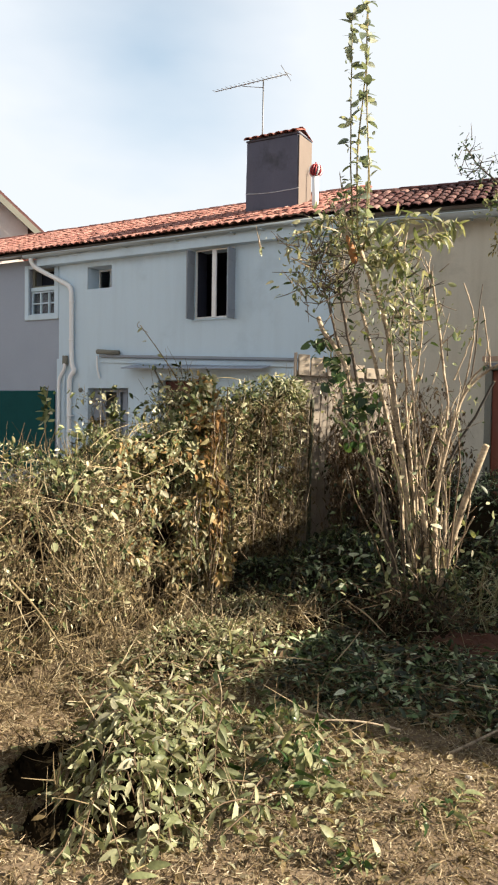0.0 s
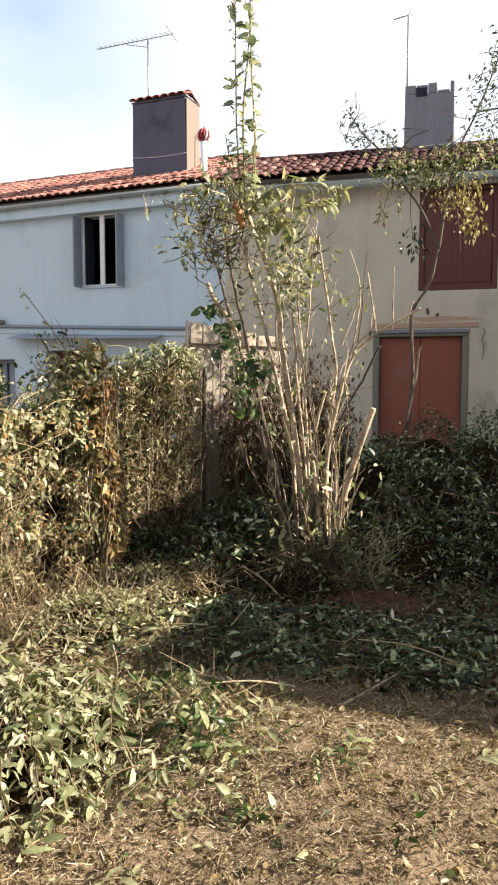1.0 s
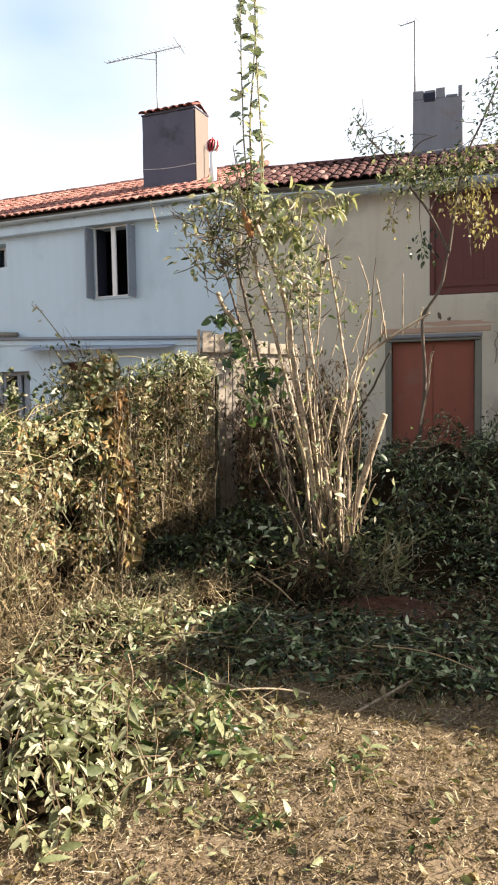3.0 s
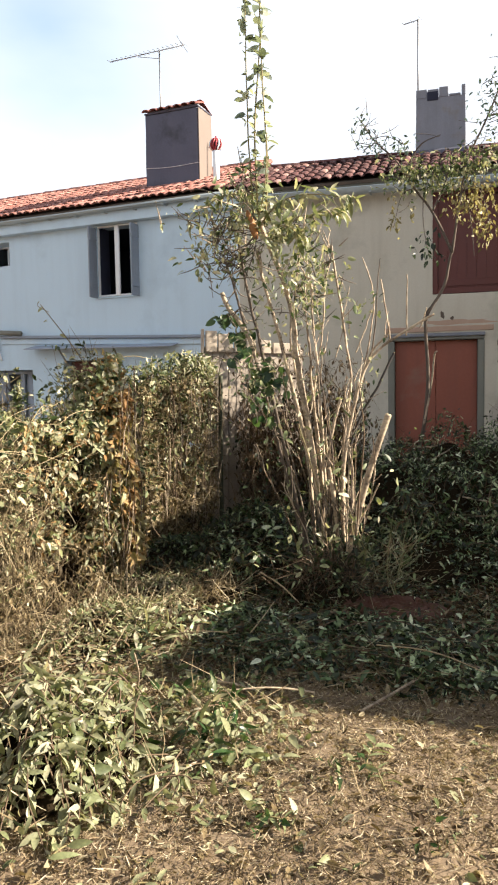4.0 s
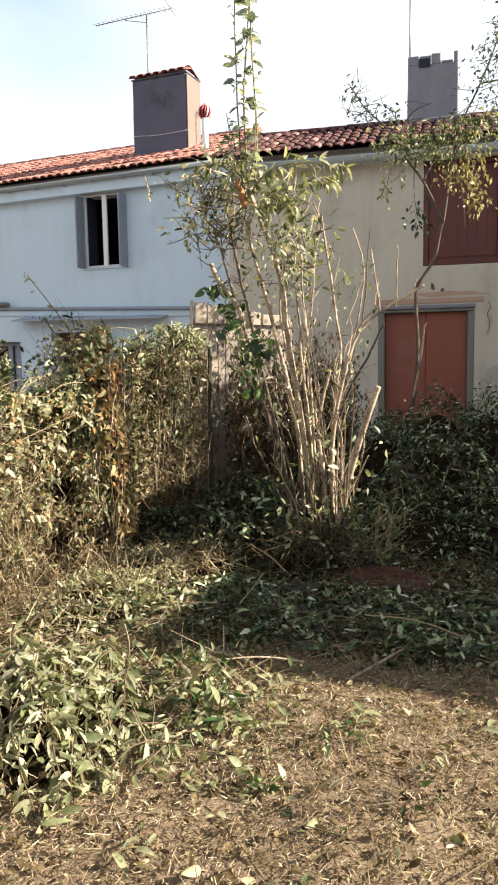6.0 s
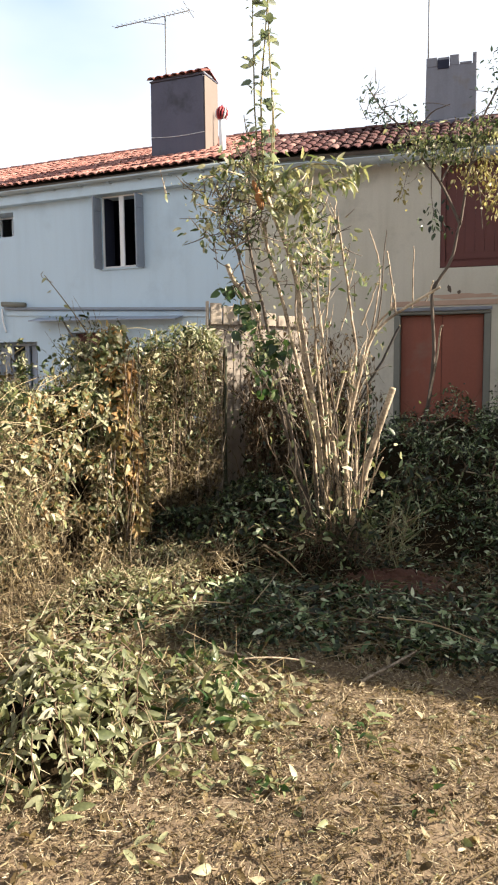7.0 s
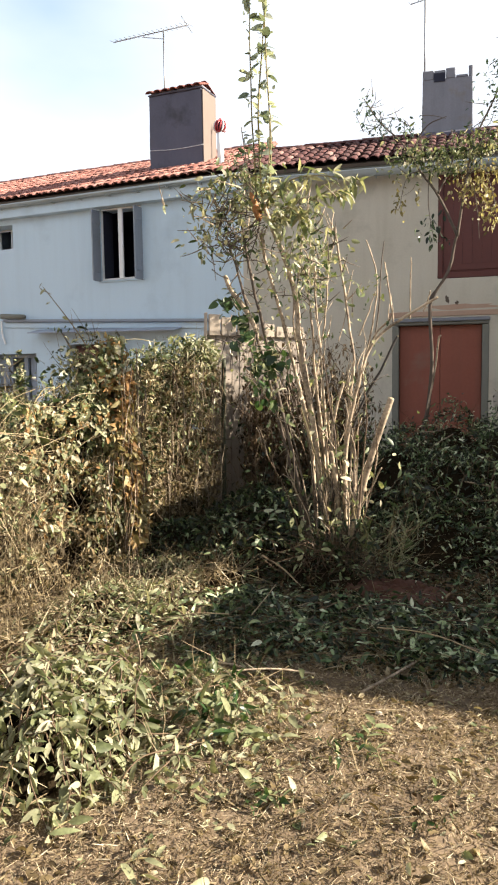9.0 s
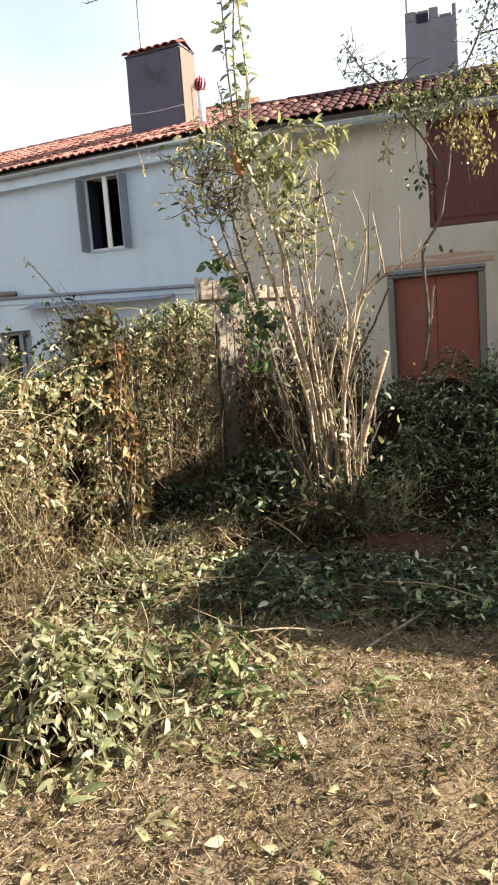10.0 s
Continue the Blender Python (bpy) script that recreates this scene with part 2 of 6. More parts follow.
M_YELLOW = leafy("yellowing_leaf", [(0.0, (0.134, 0.171, 0.083)), (0.5, (0.309, 0.321, 0.196)), (1.0, (0.561, 0.523, 0.421))], 0.45)
# shade put into the leaf colour: near-black lows, few pale tops
M_DARKLEAF = leafy("shade_dark_leaf", [(0.0, (0.005, 0.011, 0.003)), (0.55, (0.015, 0.030, 0.009)), (0.80, (0.060, 0.100, 0.034)), (0.93, (0.30, 0.38, 0.19)), (1.0, (0.56, 0.62, 0.42))], 0.25, 0.36, 0.45)
# rust tones raised to make up for sun missing on the hedge end
M_RUST = leafy("rusty_leaf", [(0.0, (0.12, 0.060, 0.025)), (0.5, (0.33, 0.19, 0.080)), (1.0, (0.56, 0.42, 0.23))], 0.35, 0.7, 0.25)
M_GOLD = leafy("golden_leaf", [(0.0, (0.11, 0.09, 0.035)), (0.5, (0.30, 0.25, 0.11)), (1.0, (0.52, 0.47, 0.28))], 0.45)
M_STRAW = leafy("dry_straw", [(0.0, (0.085, 0.058, 0.034)), (0.4, (0.25, 0.187, 0.118)), (0.75, (0.40, 0.32, 0.215)), (1.0, (0.58, 0.51, 0.39))], 0.2, 0.75, 0.2)
M_TWIG = leafy("dry_twig", [(0.0, (0.045, 0.030, 0.018)), (0.5, (0.145, 0.110, 0.064)), (0.85, (0.29, 0.23, 0.145)), (1.0, (0.52, 0.45, 0.33))], 0.0, 0.85, 0.2)

M_DEADLEAF = leafy("dead_brown_leaf", [(0.0, (0.03, 0.02, 0.012)), (0.5, (0.085, 0.055, 0.032)), (0.85, (0.17, 0.115, 0.07)), (1.0, (0.34, 0.27, 0.19))], 0.2, 0.75, 0.2)

# dark gaps and bright flecks of the shaded litter painted as leaf tones
M_SHADELEAF = leafy("fallen_leaf_shade_glint", [(0.0, (0.007, 0.014, 0.005)), (0.45, (0.024, 0.048, 0.018)), (0.68, (0.11, 0.185, 0.075)), (0.85, (0.40, 0.50, 0.29)), (1.0, (0.72, 0.76, 0.60))], 0.2, 0.36, 0.5)

M_GLASS, _, _, gb = material("window_glass")
gb.inputs["Base Color"].default_value = (0.8, 0.85, 0.86, 1)
gb.inputs["Roughness"].default_value = 0.06
gb.inputs["Transmission Weight"].default_value = 1.0
gb.inputs["IOR"].default_value = 1.4


# ---------------------------------------------------------------- mesh helpers
def put(name, me, mat, parent=None, label=""):
    me.materials.append(mat)
    ob = new(name, me)
    if parent:
        ob.parent = parent
    if label:
        ob["label"] = label
    return ob


def part(name, bm, mat, parent=None, label="", smooth=False):
    me = bpy.data.meshes.new(name)
    bmesh.ops.recalc_face_normals(bm, faces=bm.faces[:])
    bm.to_mesh(me)
    bm.free()
    if smooth:
        me.shade_smooth()
    return put(name, me, mat, parent, label)


def arrays(name, verts, faces, mat, parent=None, label="", smooth=False):
    """A mesh from an array of places and an array of faces with one number of corners."""
    verts, faces = np.asarray(verts, np.float32), np.asarray(faces, np.int32)
    me = bpy.data.meshes.new(name)
    k = faces.shape[1]
    me.vertices.add(len(verts))
    me.vertices.foreach_set("co", verts.ravel())
    me.loops.add(faces.size)
    me.loops.foreach_set("vertex_index", faces.ravel())
    me.polygons.add(len(faces))
    me.polygons.foreach_set("loop_start", np.arange(0, faces.size, k, dtype=np.int32))
    me.update(calc_edges=True)
    me.validate()
    if smooth:
        me.shade_smooth()
    ob = put(name, me, mat, parent, label)
    if name.endswith(("foliage", "tangle")):
        ob["kind"] = "stuff"
    return ob


def empty(name, m=None, **tags):
    ob = new(name)
    ob.empty_display_size = 0.2
    if m:
        ob.matrix_world = m
    return tagged(ob, **tags)


def box(bm, x0, x1, y0, y1, z0, z1, bevel=0.0, m=None):
    r = bmesh.ops.create_cube(bm, size=1.0)
    vs = r["verts"]
    for v in vs:
        v.co = Vector((x0 + (v.co.x + 0.5) * (x1 - x0), y0 + (v.co.y + 0.5) * (y1 - y0), z0 + (v.co.z + 0.5) * (z1 - z0)))
        if m:
            v.co = m @ v.co
    if bevel:
        edges = list({e for v in vs for e in v.link_edges})
        bmesh.ops.bevel(bm, geom=edges, offset=bevel, segments=1, affect="EDGES")
    return bm


def boxed(name, mat, parent, x0, x1, y0, y1, z0, z1, bevel=0.006, label="", m=None):
    return part(name, box(bmesh.new(), x0, x1, y0, y1, z0, z1, bevel, m), mat, parent, label)


def wall_mesh(u0, u1, z0, z1, y0, y1, holes):
    """A wall from u0 to u1 with openings (u0, u1, z0, z1) that go through it."""
    us = sorted({u0, u1, *[h[i] for h in holes for i in (0, 1)]})
    zs = sorted({z0, z1, *[h[i] for h in holes for i in (2, 3)]})
    us, zs = [u for u in us if u0 <= u <= u1], [z for z in zs if z0 <= z <= z1]

    def solid(i, j):
        if not (0 <= i < len(us) - 1 and 0 <= j < len(zs) - 1):
            return False
        cu, cz = (us[i] + us[i + 1]) / 2, (zs[j] + zs[j + 1]) / 2
        return not any(h[0] < cu < h[1] and h[2] < cz < h[3] for h in holes)

    bm = bmesh.new()

    def quad(*ps):
        bm.faces.new([bm.verts.new(p) for p in ps])

    for i in range(len(us) - 1):
        for j in range(len(zs) - 1):
            if not solid(i, j):
                continue
            a, b, c, d = us[i], us[i + 1], zs[j], zs[j + 1]
            quad((a, y0, c), (b, y0, c), (b, y0, d), (a, y0, d))
            quad((b, y1, c), (a, y1, c), (a, y1, d), (b, y1, d))
            if not solid(i - 1, j):
                quad((a, y1, c), (a, y0, c), (a, y0, d), (a, y1, d))
            if not solid(i + 1, j):
                quad((b, y0, c), (b, y1, c), (b, y1, d), (b, y0, d))
            if not solid(i, j - 1):
                quad((a, y1, c), (b, y1, c), (b, y0, c), (a, y0, c))
            if not solid(i, j + 1):
                quad((a, y0, d), (b, y0, d), (b, y1, d), (a, y1, d))
    bmesh.ops.remove_doubles(bm, verts=bm.verts[:], dist=0.0005)
    return bm


def soften(points, times=2):
    p = np.asarray(points, float)
    for _ in range(times):
        q = np.empty((2 * len(p) - 2, p.shape[1]))
        q[0::2], q[1::2] = 0.75 * p[:-1] + 0.25 * p[1:], 0.25 * p[:-1] + 0.75 * p[1:]
        p = np.vstack([p[:1], q, p[-1:]])
    return p


def tubes(lines, sides=6):
    """Tapered tubes along lines of places (n, 3) with radii (n); quads, closed at the ends by their last ring's narrowing."""
    V, F, at = [], [], 0
    turn = np.linspace(0, 2 * np.pi, sides, endpoint=False)
    for pts, rad in lines:
        pts, rad = np.asarray(pts, float), np.asarray(rad, float)
        way = np.gradient(pts, axis=0)
        way /= np.linalg.norm(way, axis=1, keepdims=True) + 1e-9
        ref = np.array([1.0, 0, 0]) if abs(way[0, 0]) < 0.8 else np.array([0, 1.0, 0])
        a = np.cross(way, ref)
        a /= np.linalg.norm(a, axis=1, keepdims=True) + 1e-9
        b = np.cross(way, a)
        ring = pts[:, None] + rad[:, None, None] * (np.cos(turn)[None, :, None] * a[:, None] + np.sin(turn)[None, :, None] * b[:, None])
        cap0, cap1 = np.repeat(pts[:1, None], sides, 1), np.repeat(pts[-1:, None], sides, 1)
        ring = np.concatenate([cap0, ring, cap1])
        n = len(ring)
        V.append(ring.reshape(-1, 3))
        i, j = np.meshgrid(np.arange(n - 1), np.arange(sides), indexing="ij")
        k = (j + 1) % sides
        F.append(np.stack([i * sides + j, i * sides + k, (i + 1) * sides + k, (i + 1) * sides + j], -1).reshape(-1, 4) + at)
        at += n * sides
    return np.concatenate(V), np.concatenate(F)


def tube(name, mat, parent, points, radii, sides=8, label="", smoothing=2):
    pts = soften(points, smoothing) if smoothing else np.asarray(points, float)
    along = np.linspace(0, 1, len(pts))
    return arrays(name, *tubes([(pts, np.interp(along, np.linspace(0, 1, len(radii)), radii))], sides), mat, parent, label, smooth=True)


def unit(v):
    return v / (np.linalg.norm(v, axis=-1, keepdims=True) + 1e-9)


def leaves(rng, at, ways, size, width=0.4, fold=0.25, droop=0.2, face=None):
    """Folded, drooping leaves of twelve triangles that start at the places and grow along the ways."""
    n = len(at)
    d = unit(np.asarray(ways, float))
    size = np.broadcast_to(np.asarray(size, float), (n,))[:, None]
    want = rng.normal(size=(n, 3)) * 0.7 + (np.array([0, 0, 1.0]) if face is None else face)
    side = unit(np.cross(d, want))
    up = np.cross(side, d)
    w = size * width * rng.uniform(0.8, 1.2, (n, 1)) * 0.5
    dr = droop * rng.uniform(0.2, 1.8, (n, 1))

    def mid(s):
        return at + d * size * s - up * dr * size * s * s

    rows = [mid(0)]
    for s, ww in ((0.2, 0.78), (0.48, 1.0), (0.78, 0.66)):
        c = mid(s)
        rows += [c - side * w * ww + up * fold * w * ww, c, c + side * w * ww + up * fold * w * ww]
    rows.append(mid(1))
    V = np.stack(rows, 1).reshape(-1, 3)
    tri = np.array([(0, 2, 1), (0, 3, 2), (1, 2, 5), (1, 5, 4), (2, 3, 6), (2, 6, 5), (4, 5, 8), (4, 8, 7), (5, 6, 9), (5, 9, 8), (7, 8, 10), (8, 9, 10)])
    F = (tri[None] + 11 * np.arange(n)[:, None, None]).reshape(-1, 3)
    return V, F


def blades(rng, at, ways, length, width, bend=0.3):
    """Thin bent straws of two quads."""
    n = len(at)
    d = unit(np.asarray(ways, float))
    length = np.broadcast_to(np.asarray(length, float), (n,))[:, None]
    width = np.broadcast_to(np.asarray(width, float), (n,))[:, None]
    side = unit(np.cross(d, rng.normal(size=(n, 3))))
    curve = unit(np.cross(d, side)) * bend * length * rng.uniform(-1, 1, (n, 1))
    rows = []
    for s, ww in ((0, 1.0), (0.5, 0.9), (1.0, 0.35)):
        c = at + d * length * s + curve * s * s
        rows += [c - side * width * ww / 2, c + side * width * ww / 2]
    V = np.stack(rows, 1).reshape(-1, 3)
    quad = np.array([(0, 1, 3, 2), (2, 3, 5, 4)])
    F = (quad[None] + 6 * np.arange(n)[:, None, None]).reshape(-1, 4)
    return V, F


def random_ways(rng, n, up=0.0, spread=1.0):
    return unit(rng.normal(size=(n, 3)) * spread + np.array([0, 0, up]))


def gz(x, y):
    """The ground's height."""
    x, y = np.asarray(x, float), np.asarray(y, float)
    return 0.022 * np.sin(1.9 * x + 0.7 * y) + 0.018 * np.sin(2.7 * y - 1.3 * x + 1.0) + 0.008 * np.sin(7.1 * x + 3.0) * np.sin(6.3 * y)


# ---------------------------------------------------------------- ground
def build_ground():
    xs = np.concatenate([[-3000, -600, -120, -40, -18], np.linspace(-9, 6, 160), [14, 40, 120, 600, 3000]])
    ys = np.concatenate([[-3000, -600, -120, -30, -8], np.linspace(-1.5, 12.5, 150), [20, 40, 120, 600, 3000]])
    X, Y = np.meshgrid(xs, ys, indexing="ij")
    near = np.clip(1 - np.maximum(np.abs(X + 1.5) - 7.5, 0) / 4, 0, 1) * np.clip(1 - np.maximum(np.abs(Y - 5.5) - 7, 0) / 4, 0, 1)
    rng = np.random.default_rng(3)
    Z = near * (gz(X, Y) + rng.normal(0, 0.006, X.shape))
    n, m = X.shape
    V = np.stack([X, Y, Z], -1).reshape(-1, 3)
    i, j = np.meshgrid(np.arange(n - 1), np.arange(m - 1), indexing="ij")
    F = np.stack([i * m + j, (i + 1) * m + j, (i + 1) * m + j + 1, i * m + j + 1], -1).reshape(-1, 4)
    tagged(arrays("ground", V, F, M_GROUND, smooth=True), "trampled brown soil and dry grass of a garden", "ground", kind="structure")


build_ground()

# ---------------------------------------------------------------- houses
JX, WY, BEND = -3.52, 12.35, -7.58  # where the two fronts meet, and the turn of the white front
SLOPE = 0.43
EAVE = 4.98


def tile_mesh():
    """A clay barrel tile, open below, running up the slope along +y."""
    V, F, seg = [], [], 7
    for y, r in ((0.0, 0.082), (0.44, 0.068)):
        for thick in (0.0, 0.014):
            for k in range(seg + 1):
                a = math.pi * k / seg
                V.append(((r - thick) * math.cos(a), y, (r - thick) * math.sin(a) * 0.62))
    s = seg + 1
    for k in range(seg):
        F += [(k, k + 1, 2 * s + k + 1, 2 * s + k), (s + k + 1, s + k, 3 * s + k, 3 * s + k + 1), (k + 1, k, s + k, s + k + 1), (2 * s + k, 2 * s + k + 1, 3 * s + k + 1, 3 * s + k)]
    return V, F


def build_roof(house, mat, u0, u1, near0, near1, rows, drop=0.0):
    """Barrel tiles over a bed of channel tiles; those between near0 and near1 are pieces of their own."""
    lean = math.atan(SLOPE)
    run = rows * 0.36 + 0.1
    y_e, z_e = -0.22, EAVE + 0.03 - drop
    c, s = math.cos(lean), math.sin(lean)

    def on(u, along, off):
        return (u, y_e + along * c - off * s, z_e + along * s + off * c)

    # channels: rows of troughs, stepped
    pitch = 0.172
    cols = int((u1 - u0) / pitch)
    V, F = [], []
    for k in range(cols + 1):
        uc = u0 + (k + 0.5) * pitch
        for r in range(rows):
            base = len(V)
            for along, rad, lift in ((r * 0.36, 0.072, 0.03), (r * 0.36 + 0.42, 0.080, 0.0)):
                for q in range(6):
                    a = math.pi * (1 + q / 5)
                    V.append(on(uc + rad * math.cos(a), along, lift + 0.075 + 0.6 * rad * math.sin(a)))
            F += [(base + q, base + q + 1, base + 7 + q, base + 6 + q) for q in range(5)]
    roof = arrays("roof", V, F, mat, house, "bed of clay channel tiles", smooth=True)
    # deck under the tiles
    bm = bmesh.new()
    p = [on(u0, 0.02, -0.05), on(u1, 0.02, -0.05), on(u1, run, -0.05), on(u0, run, -0.05)]
    q = [on(u0, 0.02, -0.0), on(u1, 0.02, -0.0), on(u1, run, -0.0), on(u0, run, -0.0)]
    pv, qv = [bm.verts.new(v) for v in p], [bm.verts.new(v) for v in q]
    bm.faces.new(pv), bm.faces.new(qv)
    for a in range(4):
        bm.faces.new((pv[a], pv[(a + 1) % 4], qv[(a + 1) % 4], qv[a]))
    part("deck", bm, M_DARKBARK, house, "dark boards under the tiles")
    # ridge and the far slope
    bm = bmesh.new()
    top = on(u0, run, 0.02)
    a = [(u0, top[1], top[2]), (u1, top[1], top[2]), (u1, top[1] + 4.2, top[2] - 1.9), (u0, top[1] + 4.2, top[2] - 1.9)]
    bm.faces.new([bm.verts.new(v) for v in a])
    bmesh.ops.solidify(bm, geom=bm.faces[:], thickness=0.05)
    part("far_slope", bm, mat, house)
    tv, tf = tile_mesh()
    me = bpy.data.meshes.new("roof_tile")
    me.from_pydata(tv, [], tf)
    me.shade_smooth()
    me.materials.append(mat)
    rng = random.Random(5)
    far_v, far_f, count = [], [], 0
    tv_np, tf_np = np.array(tv), np.array(tf)
    for k in range(cols + 2):
        u = u0 + k * pitch
        wob = rng.uniform(-0.012, 0.012)
        for r in range(rows):
            place = on(u + wob + rng.uniform(-0.008, 0.008), r * 0.36 + rng.uniform(-0.02, 0.02), 0.045 + rng.uniform(0, 0.01))
            m = Matrix.Translation(place) @ Euler((lean - 0.02 + rng.uniform(-0.015, 0.015), 0, rng.uniform(-0.03, 0.03))).to_matrix().to_4x4()
            if near0 <= u <= near1 and count < 300:
                ob = new("roof_tile", me)
                ob.parent = roof
                ob.matrix_basis = m
                count += 1
            else:
                mm = np.array(m)
                far_f.append(tf_np + len(far_v) * len(tv_np))
                far_v.append(tv_np @ mm[:3, :3].T + mm[:3, 3])
    # ridge tiles
    for k in range(int((u1 - u0) / 0.36)):
        m = Matrix.Translation((u0 + k * 0.36, top[1], top[2] + 0.02 + rng.uniform(0, 0.012))) @ Euler((0, 0, -math.pi / 2)).to_matrix().to_4x4() @ Matrix.Scale(1.3, 4)
        mm = np.array(m)
        far_f.append(tf_np + len(far_v) * len(tv_np))
        far_v.append(tv_np @ mm[:3, :3].T + mm[:3, 3])
    tagged(arrays("farther_tiles", np.concatenate(far_v), np.concatenate(far_f), mat, roof, smooth=True), kind="stuff")
    return roof


def gutter(house, mat, u0, u1, y, z, r=0.065, drop=0.0, label=""):
    """A half-round gutter, open above, with brackets."""
    bm = bmesh.new()
    seg = 8
    for e, u in ((0, u0), (1, u1)):
        for rad in (r, r - 0.008):
            for k in range(seg + 1):
                a = math.pi * (1 + k / seg)
                bm.verts.new((u, y + rad * math.cos(a), z + rad * math.sin(a) - drop * e))
    bm.verts.ensure_lookup_table()
    v, s = bm.verts, seg + 1
    for k in range(seg):
        bm.faces.new((v[k], v[k + 1], v[2 * s + k + 1], v[2 * s + k]))
        bm.faces.new((v[s + k + 1], v[s + k], v[3 * s + k], v[3 * s + k + 1]))
        bm.faces.new((v[k + 1], v[k], v[s + k], v[s + k + 1]))
        bm.faces.new((v[2 * s + k], v[2 * s + k + 1], v[3 * s + k + 1], v[3 * s + k]))
    g = part("gutter", bm, mat, house, label, smooth=True)
    bm = bmesh.new()
    box(bm, u0, u1, y - r - 0.006, y - r + 0.006, z - 0.012, z + 0.006)
    part("gutter_rim", bm, mat, g)
    k = u0 + 0.3
    while k < u1:
        boxed("bracket", mat, g, k, k + 0.03, y - r - 0.012, y + r, z - r - 0.012 - drop * (k - u0) / (u1 - u0), z - r + 0.0, 0.002)
        k += 0.62
    return g


def planks(name, parent, mat, x0, x1, y0, y1, z0, z1, count, label=""):
    step = (x1 - x0) / count
    return [boxed(name, mat, parent, x0 + k * step + 0.0008, x0 + (k + 1) * step - 0.0008, y0 + 0.001 * (k % 2), y1, z0, z1, 0.002, label) for k in range(count)]


# the white house: its own axes, x along the front, y into the house
white = empty("white_house", pose(JX, WY, 0, 0, 0, BEND), label="white rendered terraced house with orange clay tile roof", category="house")
WH = [(-5.60, -4.95, 4.16, 4.62), (-2.90, -2.01, 3.41, 4.72), (-5.57, -4.49, 0.5, 2.10), (-3.75, -2.75, 0.0, 2.25)]
part("wall", wall_mesh(-6.40, 0.0, -0.3, 4.95, 0, 0.42, WH), M_WHITE, white, "white rendered front wall")
boxed("side_wall", M_WHITE, white, -6.4, -6.1, 0.42, 6.5, -0.3, 4.9, 0)
boxed("back_wall", M_WHITE, white, -6.4, 0.3, 6.5, 6.8, -0.3, 5.0, 0)
# near-black floor, ceiling and partition stand for unlit rooms
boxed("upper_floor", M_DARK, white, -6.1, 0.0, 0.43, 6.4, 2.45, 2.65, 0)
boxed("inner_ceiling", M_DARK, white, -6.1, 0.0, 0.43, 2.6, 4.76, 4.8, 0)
boxed("partition", M_DARK, white, -6.1, 0.0, 2.6, 2.7, -0.3, 5.2, 0, "near-black sheet for the unlit room behind the windows")
build_roof(white, M_TILE, -11.0, -0.35, -7.6, 0.4, 8)
gutter(white, M_ZINC, -7.2, 0.1, -0.235, 4.945, 0.065, -0.03, "pale zinc half-round gutter")
# boarded soffit that widens towards the corner
bm = bmesh.new()
box(bm, -6.9, 0.1, -0.17, 0.004, 4.72, 4.955, 0.004)
part("soffit_board", bm, M_WHITE, white, "white painted eaves board")


def house_window(parent, u0, u1, z0, z1, y, leaves_n, sill=True, t=0.05, s=0.045, glazed=True, mat=M_PVC):
    w = empty("window")
    w.parent = parent
    bm = bmesh.new()
    for a, b, c, d in ((u0, u1, z0, z0 + t), (u0, u1, z1 - t, z1), (u0, u0 + t, z0 + t, z1 - t), (u1 - t, u1, z0 + t, z1 - t)):
        box(bm, a, b, y, y + 0.06, c, d, 0.004)
    part("window_frame", bm, mat, w)
    wid = (u1 - u0 - 2 * t) / leaves_n
    for k in range(leaves_n):
        a = u0 + t + k * wid
        if glazed:
            part("pane", box(bmesh.new(), a + s, a + wid - s, y + 0.025, y + 0.031, z0 + t + s, z1 - t - s), M_GLASS, w).visible_shadow = False
        bm = bmesh.new()
        for p, q, c, d in ((a, a + wid, z0 + t, z0 + t + s), (a, a + wid, z1 - t - s, z1 - t), (a, a + s, z0 + t + s, z1 - t - s), (a + wid - s, a + wid, z0 + t + s, z1 - t - s)):
            box(bm, p + 0.002, q - 0.002, y - 0.008, y + 0.04, c, d, 0.003)
        part("sash", bm, mat, w)
    if sill:
        boxed("window_sill", M_WHITE, w, u0 - 0.08, u1 + 0.08, -0.05, y, z0 - 0.05, z0 - 0.004, 0.008)
    return w


def board_shutter(parent, width, height, m):
    """A boarded shutter with two battens that stands open, square to the wall."""
    s = empty("shutter")
    s.parent = parent
    s.matrix_basis = m
    step = width / 4
    for k in range(4):
        boxed("board", M_SHUTTER, s, k * step + 0.001, (k + 1) * step - 0.001, -0.013, 0.013, 0.004 * (k % 2), height, 0.003)
    for z in (0.16, height - 0.24):
        boxed("batten", M_SHUTTER, s, 0.02, width - 0.02, 0.0135, 0.03, z, z + 0.08, 0.003)
    for z in (0.2, height - 0.2):
        boxed("hinge", M_STEEL, s, -0.01, 0.16, -0.018, -0.0135, z - 0.012, z + 0.012, 0.001)
    return s


w = house_window(white, -2.895, -2.015, 3.415, 4.715, 0.02, 2, sill=False, t=0.008, s=0.022, glazed=False)
boxed("mullion", M_PVC, w, -2.51, -2.415, 0.0, 0.04, 3.425, 4.705, 0.006)
board_shutter(w, 0.25, 1.29, pose(-2.905, -0.012, 3.39, 0, 0, -90))
board_shutter(w, 0.24, 1.29, pose(-1.995, -0.012, 3.37, 0, 0, -94))
# near-black strip added on the inner jamb to stand for its shade
boxed("reveal_shade", M_DARK, w, -2.898, -2.89, 0.045, 0.41, 3.412, 4.718, 0)
boxed("window_sill", M_WHITE, w, -2.95, -1.96, -0.03, 0.055, 3.375, 3.406, 0.008)
